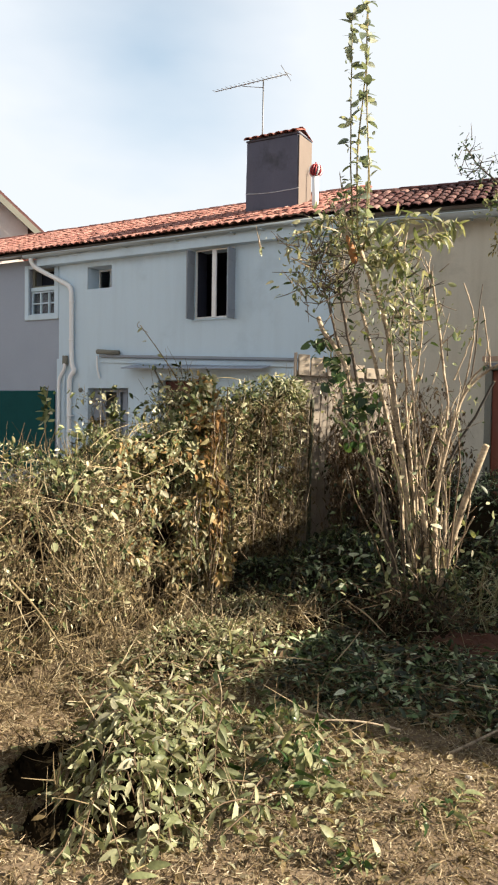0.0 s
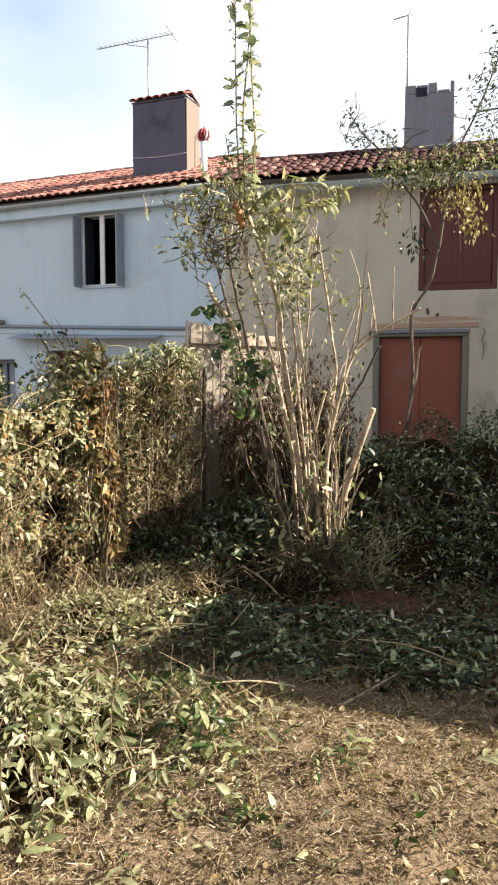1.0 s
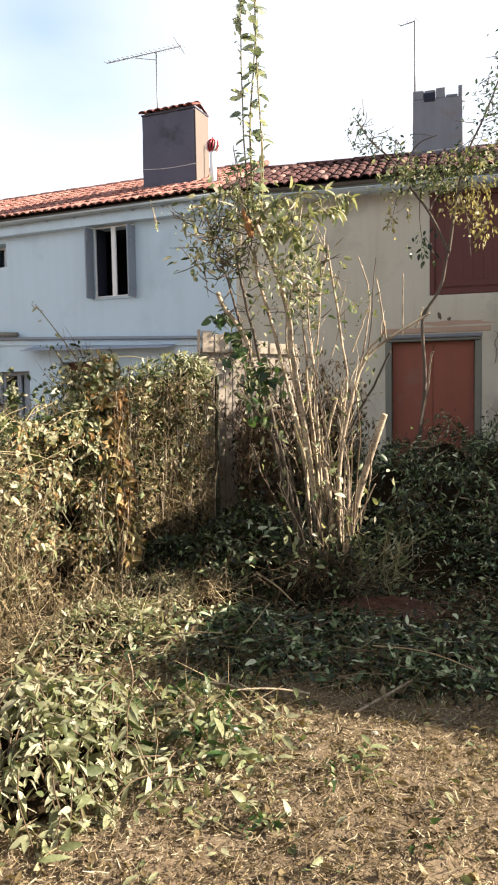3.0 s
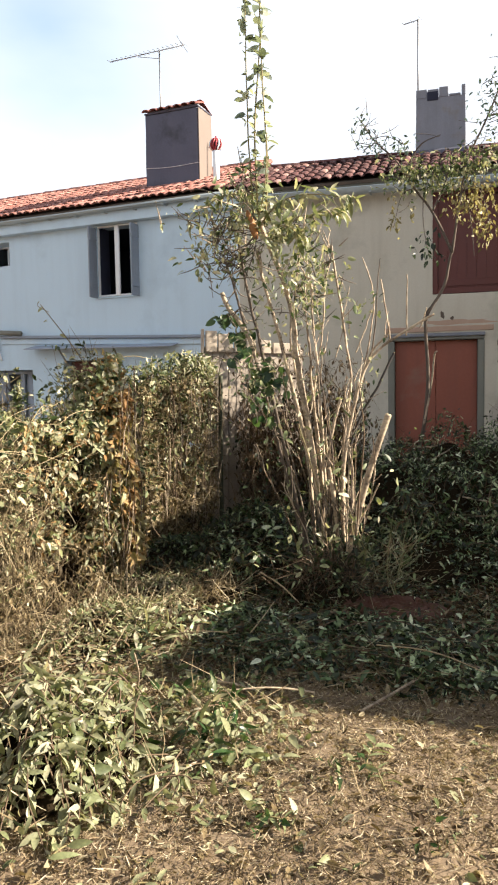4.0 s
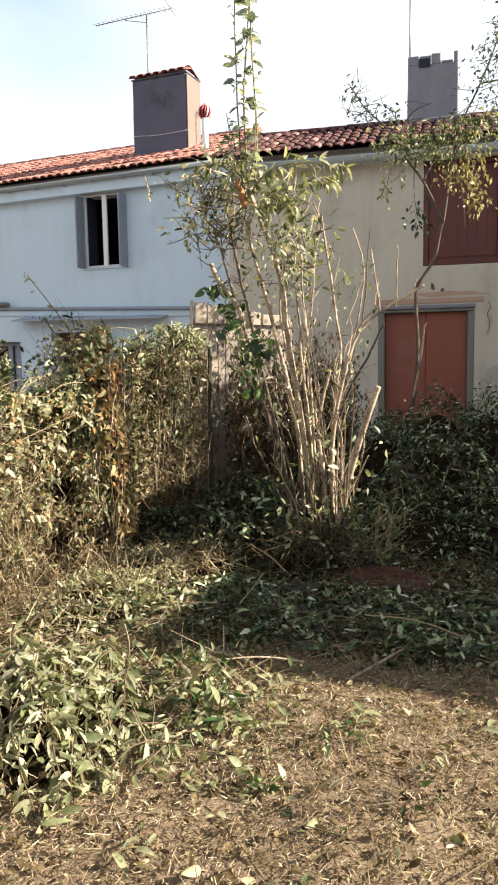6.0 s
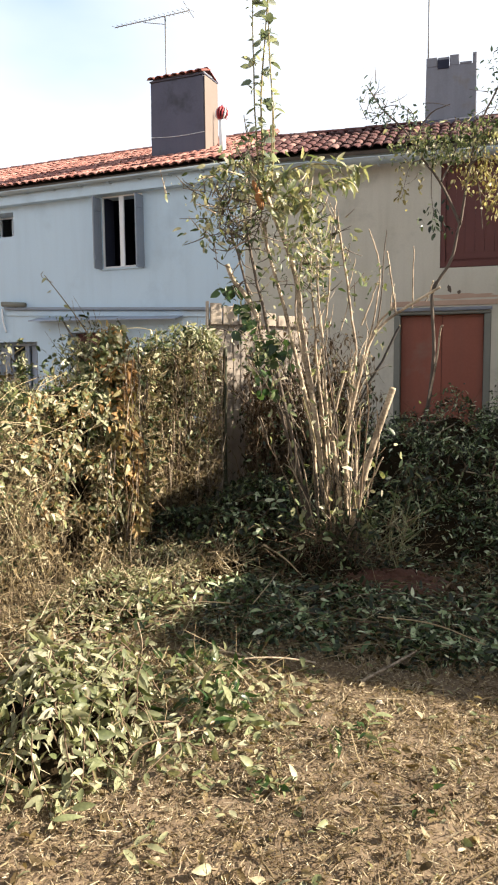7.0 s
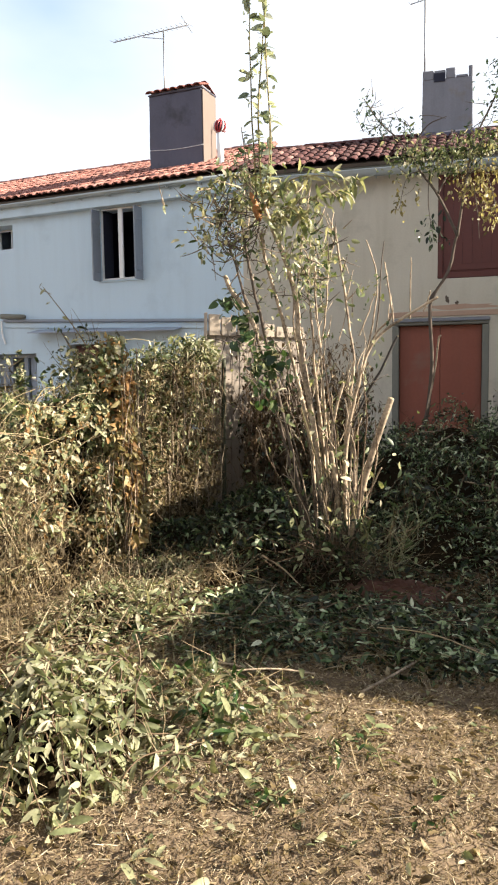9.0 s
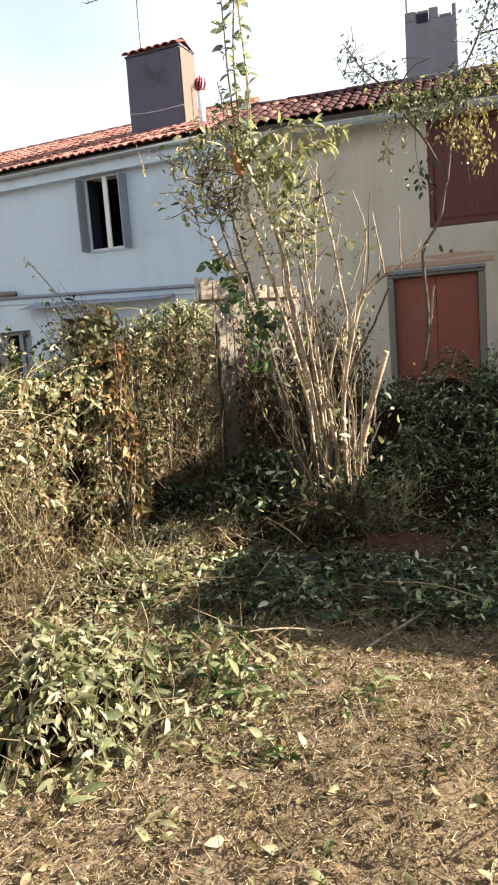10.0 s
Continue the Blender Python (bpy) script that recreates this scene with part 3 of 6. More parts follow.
house_window(white, -5.595, -4.955, 4.165, 4.615, 0.35, 2, sill=False, t=0.015, s=0.018, glazed=False)
house_window(white, -5.32, -4.495, 0.55, 2.095, 0.2, 2, t=0.02, s=0.05, glazed=False, mat=M_SHUTTER)
boxed("shutter_board", M_SHUTTER, white, -5.56, -5.325, 0.17, 0.22, 0.55, 2.095, 0.006)
boxed("curtain", M_GREY, white, -4.86, -4.72, 0.27, 0.28, 0.6, 2.05, 0.002, "grey net curtain in the window")
# back door under a small canopy
boxed("door", M_DARKRED, white, -3.74, -2.76, 0.25, 0.31, 0.0, 2.24, 0.01, "dark door under the canopy")
bm = bmesh.new()
box(bm, -4.42, -1.2, -0.34, 0.0, 2.47, 2.49, 0.006)
for v in bm.verts:
    v.co.z += 0.07 * (v.co.y + 0.34) / 0.34 - 0.018 * (v.co.x + 4.42)
part("canopy", bm, M_GREY, white, "thin grey canopy over the back door")
tube("canopy_bracket", M_GREYWOOD, white, [(-3.6, 0.0, 2.1), (-3.6, -0.33, 2.46)], [0.018, 0.018], 6)
tube("canopy_bracket", M_GREYWOOD, white, [(-2.4, 0.0, 2.1), (-2.4, -0.33, 2.46)], [0.018, 0.018], 6)
# ledge with its capped end
bm = bmesh.new()
box(bm, -5.2, -0.05, -0.10, 0.0, 2.71, 2.765, 0.01)
for v in bm.verts:
    v.co.z -= 0.038 * (v.co.x + 4.6)
part("ledge", bm, M_SHUTTER, white, "grey drip ledge along the white front")
bm = box(bmesh.new(), -5.2, -0.05, -0.035, 0.0, 2.60, 2.707, 0.006)
for v in bm.verts:
    v.co.z -= 0.038 * (v.co.x + 4.6)
part("band", bm, M_WHITE, white, "white rendered band under the ledge")
tube("ledge_roll", M_GREYWOOD, white, [(-5.21, -0.12, 2.845), (-4.64, -0.12, 2.81)], [0.05, 0.045], 10, "dark rolled end of the ledge", 0)
tube("waste_pipe", M_PVC, white, [(-5.28, -0.05, 2.76), (-5.28, -0.05, 2.5), (-5.22, -0.03, 2.3)], [0.02, 0.02], 8)
# downpipe with swan-neck
tube("downpipe", M_PVC, white, [(-7.0, -0.235, 4.89), (-7.0, -0.22, 4.80), (-6.93, -0.16, 4.68), (-6.15, -0.08, 4.32), (-6.0, -0.07, 4.22), (-5.98, -0.07, 4.05), (-5.97, -0.07, 2.72), (-5.94, -0.07, 2.55), (-5.87, -0.07, 2.47), (-5.99, -0.07, 2.36), (-6.03, -0.07, 2.26), (-6.02, -0.07, 0.0)], [0.05, 0.05], 12, "pale plastic downpipe with an elbow")
for z in (3.9, 3.1, 1.5):
    tube("pipe_clip", M_PVC, white, [(-5.975, -0.07, z), (-5.975, -0.07, z + 0.03)], [0.06, 0.06], 12, "", 0)
tube("side_pipe", M_PVC, white, [(-6.16, -0.07, 2.62), (-6.17, -0.07, 2.5), (-6.30, -0.07, 2.34), (-6.33, -0.07, 2.2), (-6.33, -0.07, 0.1)], [0.036, 0.036], 10)
boxed("corner_box", M_WHITE, white, -6.44, -6.2, -0.03, 0.0, 0.0, 2.73, 0.012, "white boxed corner casing")
boxed("meter_box", M_GREYWOOD, white, -6.22, -6.10, -0.09, -0.031, 2.60, 2.79, 0.008)
tube("vent_cap", M_GREYWOOD, white, [(-5.76, -0.03, 2.06), (-5.76, 0.02, 2.06)], [0.05, 0.05], 12, "", 0)

# the grey neighbour
grey = empty("grey_house", pose(JX, WY, 0, 0, 0, BEND), label="grey rendered neighbouring house with a glass-block window", category="house")
part("wall", wall_mesh(-14.0, -6.41, -0.3, 4.93, 0.07, 0.45, [(-7.34, -6.57, 3.72, 4.72)]), M_GREY, grey, "grey rendered wall")
boxed("back_wall", M_GREY, grey, -14.0, -6.5, 5.9, 6.2, -0.3, 5.0, 0)
# near-black panel for the unlit room behind the glass blocks
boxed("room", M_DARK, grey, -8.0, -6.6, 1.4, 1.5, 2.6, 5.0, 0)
bm = bmesh.new()
for a, b, c, d in ((-7.46, -7.34, 3.60, 4.80), (-6.57, -6.44, 3.60, 4.80), (-7.34, -6.57, 3.60, 3.72), (-7.34, -6.57, 4.72, 4.80)):
    box(bm, a, b, 0.02, 0.069, c, d, 0.006)
part("surround", bm, M_WHITE, grey, "white painted window surround")
gw = empty("window")
gw.parent = grey
boxed("transom", M_WHITE, gw, -7.335, -6.575, 0.10, 0.22, 4.24, 4.325, 0.005)
bm = bmesh.new()
for a, b, c, d in ((-7.335, -7.27, 4.33, 4.715), (-6.64, -6.575, 4.33, 4.715), (-7.27, -6.64, 4.33, 4.36), (-7.27, -6.64, 4.68, 4.715)):
    box(bm, a, b, 0.14, 0.2, c, d, 0.004)
part("window_frame", bm, M_GREYWOOD, gw, "weathered upper window frame")
for i in range(3):
    for j in range(2):
        boxed("glass_block", M_GLASS, gw, -7.305 + i * 0.253, -7.095 + i * 0.253, 0.15, 0.22, 3.75 + j * 0.245, 3.96 + j * 0.245, 0.012)
for i in range(4):
    boxed("mortar", M_WHITE, gw, -7.338 + i * 0.2435, -7.302 + i * 0.2435, 0.13, 0.23, 3.722, 4.238, 0.002)
for j in range(3):
    boxed("mortar", M_WHITE, gw, -7.336, -6.574, 0.133, 0.227, 3.722 + j * 0.24, 3.75 + j * 0.24, 0.002)
# near-black sheet, the window's inner shade as colour
boxed("dark_back", M_DARK, gw, -7.335, -6.575, 0.42, 0.44, 3.725, 4.715, 0)
boxed("sheet_panel", M_TARP, grey, -11.5, -6.56, 0.02, 0.066, 0.3, 2.05, 0.01, "dark green sheet panel")
gutter(grey, M_STEEL, -12.0, -7.25, -0.235, 4.955, 0.055)

# chimney on the white roof
def chimney_body(parent, mat, x0, x1, y0, y1, z0, z1, side_mat=None):
    bm = box(bmesh.new(), x0, x1, y0, y1, z0, z1, 0.012)
    bmesh.ops.subdivide_edges(bm, edges=[e for e in bm.edges if e.calc_length() > 0.4], cuts=4)
    rng = random.Random(9)
    for v in bm.verts:
        v.co += Vector((rng.uniform(-1, 1), rng.uniform(-1, 1), 0)) * 0.006
    return part("shaft", bm, mat, parent)


ch = empty("chimney", pose(JX, WY, 0, 0, 0, BEND), label="broad grey cement chimney capped with clay tiles", category="chimney")
chimney_body(ch, M_CEMENT, -2.32, -1.19, 0.9, 1.46, 5.3, 6.92)
boxed("capping", M_CEMENT, ch, -2.33, -1.165, 0.88, 1.48, 6.925, 6.955, 0.01)
# thin paler skin puts the sun's brightness on this side into colour
boxed("sunlit_side_skin", M_TANCEMENT, ch, -1.182, -1.166, 0.905, 1.455, 5.3, 6.91, 0.003, "pale tan skin with the sunlit look of one side in its colour")
tv, tf = tile_mesh()
cap_tile = bpy.data.meshes.new("cap_tile")
cap_tile.from_pydata(tv, [], tf)
cap_tile.shade_smooth()
cap_tile.materials.append(M_CAPTILE)
for k in range(7):
    for back in (0, 1):
        ob = new("cap_tile", cap_tile)
        ob.parent = ch
        if back:
            ob.matrix_basis = pose(-2.27 + k * 0.168, 1.53, 6.955, 20, 0, 180) @ Matrix.Scale(0.98, 4)
        else:
            ob.matrix_basis = pose(-2.27 + k * 0.168, 0.83, 6.955, 20, 0, 0) @ Matrix.Scale(0.98, 4)
boxed("gable_fill", M_CEMENT_PALE, ch, -2.30, -1.20, 0.95, 1.31, 6.957, 7.0, 0.01)

tube("cable", M_PVC, ch, [(-2.33, 0.885, 5.93), (-1.8, 0.883, 5.88), (-1.17, 0.885, 5.90)], [0.005, 0.005], 6, "thin pale cable across the chimney")

# roof vent with a finned cowl
cowl = empty("roof_vent", pose(JX, WY, 0, 0, 0, BEND), label="white flue pipe with a striped red turbine cowl", category="vent")
tube("flue", M_PVC, cowl, [(-0.63, 0.5, 5.15), (-0.63, 0.5, 5.93)], [0.06, 0.06], 14, "white flue pipe", 0)
bm = bmesh.new()
bmesh.ops.create_uvsphere(bm, u_segments=16, v_segments=10, radius=0.085, matrix=Matrix.Translation((-0.63, 0.5, 6.03)))
part("inner_ball", bm, M_DARK, cowl, "", True)
for k in range(14):
    pts = []
    for q in range(9):
        a = -1.35 + 2.7 * q / 8
        az = 2 * math.pi * k / 14 + 0.5 * q / 8
        pts.append((-0.63 + 0.115 * math.cos(a) * math.cos(az), 0.5 + 0.115 * math.cos(a) * math.sin(az), 6.03 + 0.112 * math.sin(a)))
    tube("fin", M_COWL if k % 4 else M_PVC, cowl, pts, [0.012, 0.017, 0.012], 5, "", 0)
tube("finial", M_COWL, cowl, [(-0.63, 0.5, 6.13), (-0.63, 0.5, 6.18)], [0.02, 0.012], 8, "", 0)


def aerial(name_m, mast0, mast1, boom_a, boom_b, count, span, label):
    ant = empty("tv_aerial", name_m, label=label, category="aerial")
    tube("mast", M_STEEL, ant, [mast0, mast1], [0.016, 0.014], 8, "", 0)
    tube("boom", M_STEEL, ant, [boom_a, boom_b], [0.01, 0.01], 6, "", 0)
    a, b = Vector(boom_a), Vector(boom_b)
    for k in range(count):
        c = a.lerp(b, k / (count - 1))
        h = span * (0.6 + 0.5 * k / count) / 2
        tube("element", M_STEEL, ant, [(c.x - 0.03, c.y - h, c.z + 0.012), (c.x + 0.03, c.y + h, c.z + 0.012)], [0.005, 0.005], 5, "", 0)
    return ant


ant = aerial(pose(JX, WY, 0, 0, 0, BEND), (-2.30, 1.5, 6.6), (-2.30, 1.5, 8.38), (-3.36, 1.35, 8.29), (-1.80, 1.6, 8.43), 17, 0.2, "thin metal television aerial on a mast above the chimney")
tube("strut", M_STEEL, ant, [(-2.76, 1.45, 8.32), (-2.30, 1.5, 8.22)], [0.007, 0.007], 5, "", 0)
tube("reflector", M_STEEL, ant, [(-1.85, 1.4, 8.53), (-1.80, 1.75, 8.35)], [0.006, 0.006], 5, "", 0)

# the cream house
cream = empty("cream_house", pose(0, WY, 0), label="cream rendered house with red wooden loft door and dark tile roof", category="house")
CH = [(-0.97, 0.50, -0.3, 2.41), (-0.285, 0.925, 3.11, 4.74)]
part("wall", wall_mesh(JX, 9.0, -0.3, 4.93, 0, 0.45, CH), M_CREAM, cream, "cream rendered front wall with worn patches")
boxed("side_wall", M_CREAM, cream, 8.6, 9.0, 0.45, 6.5, -0.3, 4.9, 0)
boxed("back_wall", M_CREAM, cream, JX, 9.0, 6.5, 6.8, -0.3, 5.0, 0)
# near-black panel in place of an unlit room
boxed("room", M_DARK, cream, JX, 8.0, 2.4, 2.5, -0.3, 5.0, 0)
build_roof(cream, M_OLDTILE, JX - 0.35, 9.0, -3.6, 3.0, 6, 0.05)
gutter(cream, M_ZINC, JX + 0.1, 9.0, -0.245, 4.835, 0.10, 0.0, "pale zinc half-round gutter")
boxed("eaves_board", M_GREYWOOD, cream, JX, 9.0, -0.16, 0.0, 4.90, 4.95, 0.003)
# loft door
loft = empty("loft_door")
loft.parent = cream
bm = bmesh.new()
for a, b, c, d in ((-0.285, -0.205, 3.12, 4.73), (0.845, 0.925, 3.12, 4.73), (-0.205, 0.845, 3.12, 3.21), (-0.205, 0.845, 4.66, 4.73)):
    box(bm, a, b, 0.02, 0.12, c, d, 0.005)
part("door_frame", bm, M_DARKRED, loft, "dark red painted frame")
planks("plank", loft, M_DARKRED, -0.2, 0.84, 0.06, 0.1, 3.215, 4.655, 7)
boxed("rail", M_DARKRED, loft, -0.18, 0.82, 0.048, 0.058, 3.24, 3.34, 0.003)
# ground floor double door
door = empty("double_door")
door.parent = cream
bm = bmesh.new()
for a, b, c, d in ((-0.995, -0.89, -0.3, 2.375), (0.415, 0.52, -0.3, 2.375), (-0.995, 0.52, 2.38, 2.43)):
    box(bm, a, b, -0.02, 0.2, c, d, 0.012)
part("door_frame", bm, M_GREYWOOD, door, "bare grey wooden door frame")
for x0, x1 in ((-0.885, -0.238), (-0.232, 0.41)):
    leaf = empty("door_leaf")
    leaf.parent = cream
    boxed("panel", M_RED, leaf, x0, x1, 0.09, 0.14, -0.2, 2.375, 0.006, "faded red door panel")
    boxed("rail", M_RED, leaf, x0 + 0.03, x1 - 0.03, 0.086, 0.0895, 0.15, 0.27, 0.001)
boxed("lintel_line", M_PINKSTONE, cream, -1.05, 0.66, -0.016, -0.002, 2.515, 2.60, 0.008, "pinkish strip of plaster over the door")
boxed("drip_board", M_CEMENT_PALE, cream, -1.0, 0.53, -0.05, -0.003, 2.435, 2.49, 0.006, "pale drip board over the door")
tube("downpipe", M_ZINC, cream, [(1.13, -0.075, 2.97), (1.13, -0.075, 1.5), (1.12, -0.075, -0.1)], [0.058, 0.058], 12, "grey zinc downpipe")


def worn_patch(parent, mat, cx, cz, rx, rz, seed, y=-0.004, label=""):
    """A broken patch in the plaster: a thin flake with a ragged outline."""
    r = random.Random(seed)
    bm = bmesh.new()
    k = 18
    ring = []
    for i in range(k):
        a = 2 * math.pi * i / k
        q = r.uniform(0.6, 1.15)
        ring.append((cx + rx * q * math.cos(a), cz + rz * q * math.sin(a)))
    f = [bm.verts.new((x, y, z)) for x, z in ring]
    b = [bm.verts.new((x, y + 0.02, z)) for x, z in ring]
    bm.faces.new(f)
    for i in range(k):
        bm.faces.new((f[i], f[(i + 1) % k], b[(i + 1) % k], b[i]))
    return part("plaster_patch", bm, mat, parent, label)


worn_patch(cream, M_CEMENT, 1.08, 3.02, 0.12, 0.22, 1, label="grey cement repair")
worn_patch(cream, M_STONE, 0.85, 1.15, 0.28, 0.35, 2, label="bare stone where plaster has fallen")
worn_patch(cream, M_CREAM, 0.3, 2.85, 0.3, 0.10, 3)
worn_patch(cream, M_DARKBARK, -0.13, 2.78, 0.035, 0.07, 4)
worn_patch(cream, M_DARKBARK, 0.02, 2.72, 0.03, 0.035, 5)
worn_patch(cream, M_STONE, 0.75, 2.2, 0.04, 0.2, 6)
worn_patch(cream, M_PINKSTONE, 0.05, 2.66, 0.7, 0.05, 7)
worn_patch(cream, M_STONE, -0.95, 2.05, 0.05, 0.12, 8)

tube("crack", M_DARKBARK, cream, [(0.72, -0.001, 2.0), (0.76, -0.001, 2.2), (0.7, -0.001, 2.32), (0.78, -0.001, 2.45), (0.72, -0.001, 2.5)], [0.005, 0.008, 0.004], 5)
vine = empty("wall_vine", pose(0, WY, 0), label="thin dark creeper on the cream wall by the loft door", category="climber")
vr = np.random.default_rng(6)
tube("stem", M_DARKBARK, vine, [(1.12, -0.02, 2.9), (1.08, -0.03, 3.4), (1.14, -0.03, 3.9), (1.1, -0.03, 4.2)], [0.008, 0.003], 6)
vp = np.stack([vr.normal(1.1, 0.06, 60), vr.normal(-0.05, 0.02, 60), vr.choice([3.2, 3.55, 3.9], 60) + vr.normal(0, 0.1, 60)], 1)
arrays("foliage", *leaves(vr, vp, unit(vr.normal(size=(60, 3)) + np.array([0, -0.3, -0.6])), vr.uniform(0.04, 0.08, 60), 0.5), M_DARKLEAF, vine)

# chimney on the cream roof: broken rim
ch2 = empty("chimney", pose(0, WY, 0), label="square pale cement chimney with a broken open top", category="chimney")
chimney_body(ch2, M_CEMENT_PALE, -0.62, 0.245, 1.6, 2.2, 5.4, 6.78)
for a, b, h in ((-0.62, -0.42, 6.94), (-0.42, -0.22, 6.93), (-0.22, -0.05, 6.955), (-0.05, 0.16, 6.82), (0.165, 0.245, 6.96)):
    boxed("rim_block", M_CEMENT_PALE, ch2, a + 0.004, b - 0.004, 1.6, 1.72, 6.775, h, 0.012)
# flat near-black plate, the shade of a flue hole as colour
boxed("flue_hole_shade", M_DARK, ch2, -0.42, -0.23, 1.585, 1.602, 6.73, 6.88, 0.002)
for a, b, h in ((-0.62, -0.2, 6.88), (-0.2, 0.245, 6.84)):
    boxed("rim_block", M_CEMENT_PALE, ch2, a + 0.004, b - 0.004, 2.08, 2.2, 6.775, h, 0.012)
boxed("flashing", M_CEMENT, ch2, -0.69, 0.31, 1.5, 2.28, 5.62, 5.86, 0.03, "dark cement flaunching at the foot")
aerial(pose(0, WY, 0), (-0.6, 2.0, 6.7), (-0.6, 2.0, 8.35), (-0.86, 2.0, 8.29), (-0.56, 2.03, 8.36), 3, 0.16, "thin metal aerial mast beside the broken chimney")

# gable of a farther house
far_house = empty("far_house", pose(-14.35, 18.2, 0.3, 0, 0, 40), label="farther pale gabled house with weathered barge boards", category="house")
bm = bmesh.new()
front = [(-8.2, 0, 0), (-0.3, 0, 0), (-0.3, 0, 6.75), (-4.25, 0, 10.2), (-8.2, 0, 6.75)]
fv, bv = [bm.verts.new(p) for p in front], [bm.verts.new((x, 8, z)) for x, y, z in front]
bm.faces.new(fv), bm.faces.new(bv)
for k in range(5):
    bm.faces.new((fv[k], fv[(k + 1) % 5], bv[(k + 1) % 5], bv[k]))
part("wall", bm, M_GABLE, far_house, "pale weathered gable wall")
for sx in (1, -1):
    bm = bmesh.new()
    for v in ((0, -0.35, 10.42), (4.4, -0.35, 6.58), (4.4, 8.3, 6.58), (0, 8.3, 10.42)):
        bm.verts.new((-4.25 + sx * v[0], v[1], v[2]))
    bm.verts.ensure_lookup_table()
    low = [bm.verts.new((v.co.x, v.co.y, v.co.z - 0.1)) for v in bm.verts[:4]]
    up = bm.verts[:4]
    bm.faces.new(up), bm.faces.new(low)
    for k in range(4):
        bm.faces.new((up[k], up[(k + 1) % 4], low[(k + 1) % 4], low[k]))
    part("roof", bm, M_OLDTILE, far_house)
    bm = bmesh.new()
    q = [bm.verts.new((-4.25 + sx * x, -0.39, z)) for x, z in ((0, 10.31), (4.4, 6.47), (4.4, 6.25), (0, 10.09))]
    q2 = [bm.verts.new((v.co.x, -0.352, v.co.z)) for v in q]
    bm.faces.new(q), bm.faces.new(q2)
    for k in range(4):
        bm.faces.new((q[k], q[(k + 1) % 4], q2[(k + 1) % 4], q2[k]))
    part("barge_board", bm, M_GREYWOOD, far_house)

# unseen outbuilding beside the garden, added to cast the shade over the ground
shed = empty("outbuilding", pose(4.6, 4.72, 0, 0, 0, -6.0), label="unseen rendered outbuilding added beside the garden to cast shade", category="outbuilding")
boxed("wall", M_CREAM, shed, 0, 5, 0, 7.5, -0.3, 3.085, 0.01)
# taller rear wing, added to shade the fence foot and far hedge
boxed("rear_wing", M_CREAM, shed, 0.0, 5.0, 2.5, 7.5, 3.345, 4.29, 0.01)
boxed("rear_roof", M_OLDTILE, shed, -0.12, 5.1, 2.45, 7.6, 4.295, 4.45, 0.02)
boxed("roof", M_OLDTILE, shed, -0.15, 5.1, -0.15, 7.6, 3.09, 3.34, 0.02)

def build_shade_tree():
    """An unseen small tree, added to cast broken shade on the fence and far hedge."""
    rng = np.random.default_rng(91)
    t = empty("unseen_shade_tree", pose(3.75, 9.0, 0), label="unseen small leafy green tree added before the outbuilding to cast broken shade", category="tree")
    tube("trunk", M_DARKBARK, t, [(0, 0, -0.05), (0.03, 0.02, 1.4), (-0.02, 0.05, 2.7), (0, 0, 3.8)], [0.08, 0.05], 10)
    P = []
    for k in range(16):
        a = 2 * math.pi * k / 16 + rng.uniform(-0.2, 0.2)
        up = rng.uniform(-0.5, 0.9)
        tip = np.array([0.85 * math.cos(a) * math.sqrt(1 - 0.6 * up * up), 0.95 * math.sin(a) * math.sqrt(1 - 0.6 * up * up), 4.5 + 0.85 * up])
        base = np.array([0, 0, rng.uniform(2.7, 3.7)])
        line = soften([base, (base + tip) / 2 + np.array([0, 0, 0.15]), tip], 2)
        tube("limb", M_DARKBARK, t, line, [0.024, 0.005], 6, smoothing=0)
        i = rng.integers(len(line) // 3, len(line), 44)
        P.append(line[i] + rng.normal(0, 0.15, (44, 3)))
    P = np.concatenate(P)
    arrays("crown", *leaves(rng, P, unit(rng.normal(size=(len(P), 3)) + np.array([0, 0, -0.4])), rng.uniform(0.07, 0.14, len(P)), 0.5, 0.3, 0.4), M_IVYDARK, t)


build_shade_tree()

# plain wall that closes the garden behind: unseen, added to hold back sky light
closing = boxed("unseen_wall_south", M_CREAM, None, -11.0, 12.0, -7.3, -7.0, -0.3, 6.2, 0.01)
tagged(closing, "unseen plain rendered wall added behind the garden to hold back sky light", "wall", kind="structure")

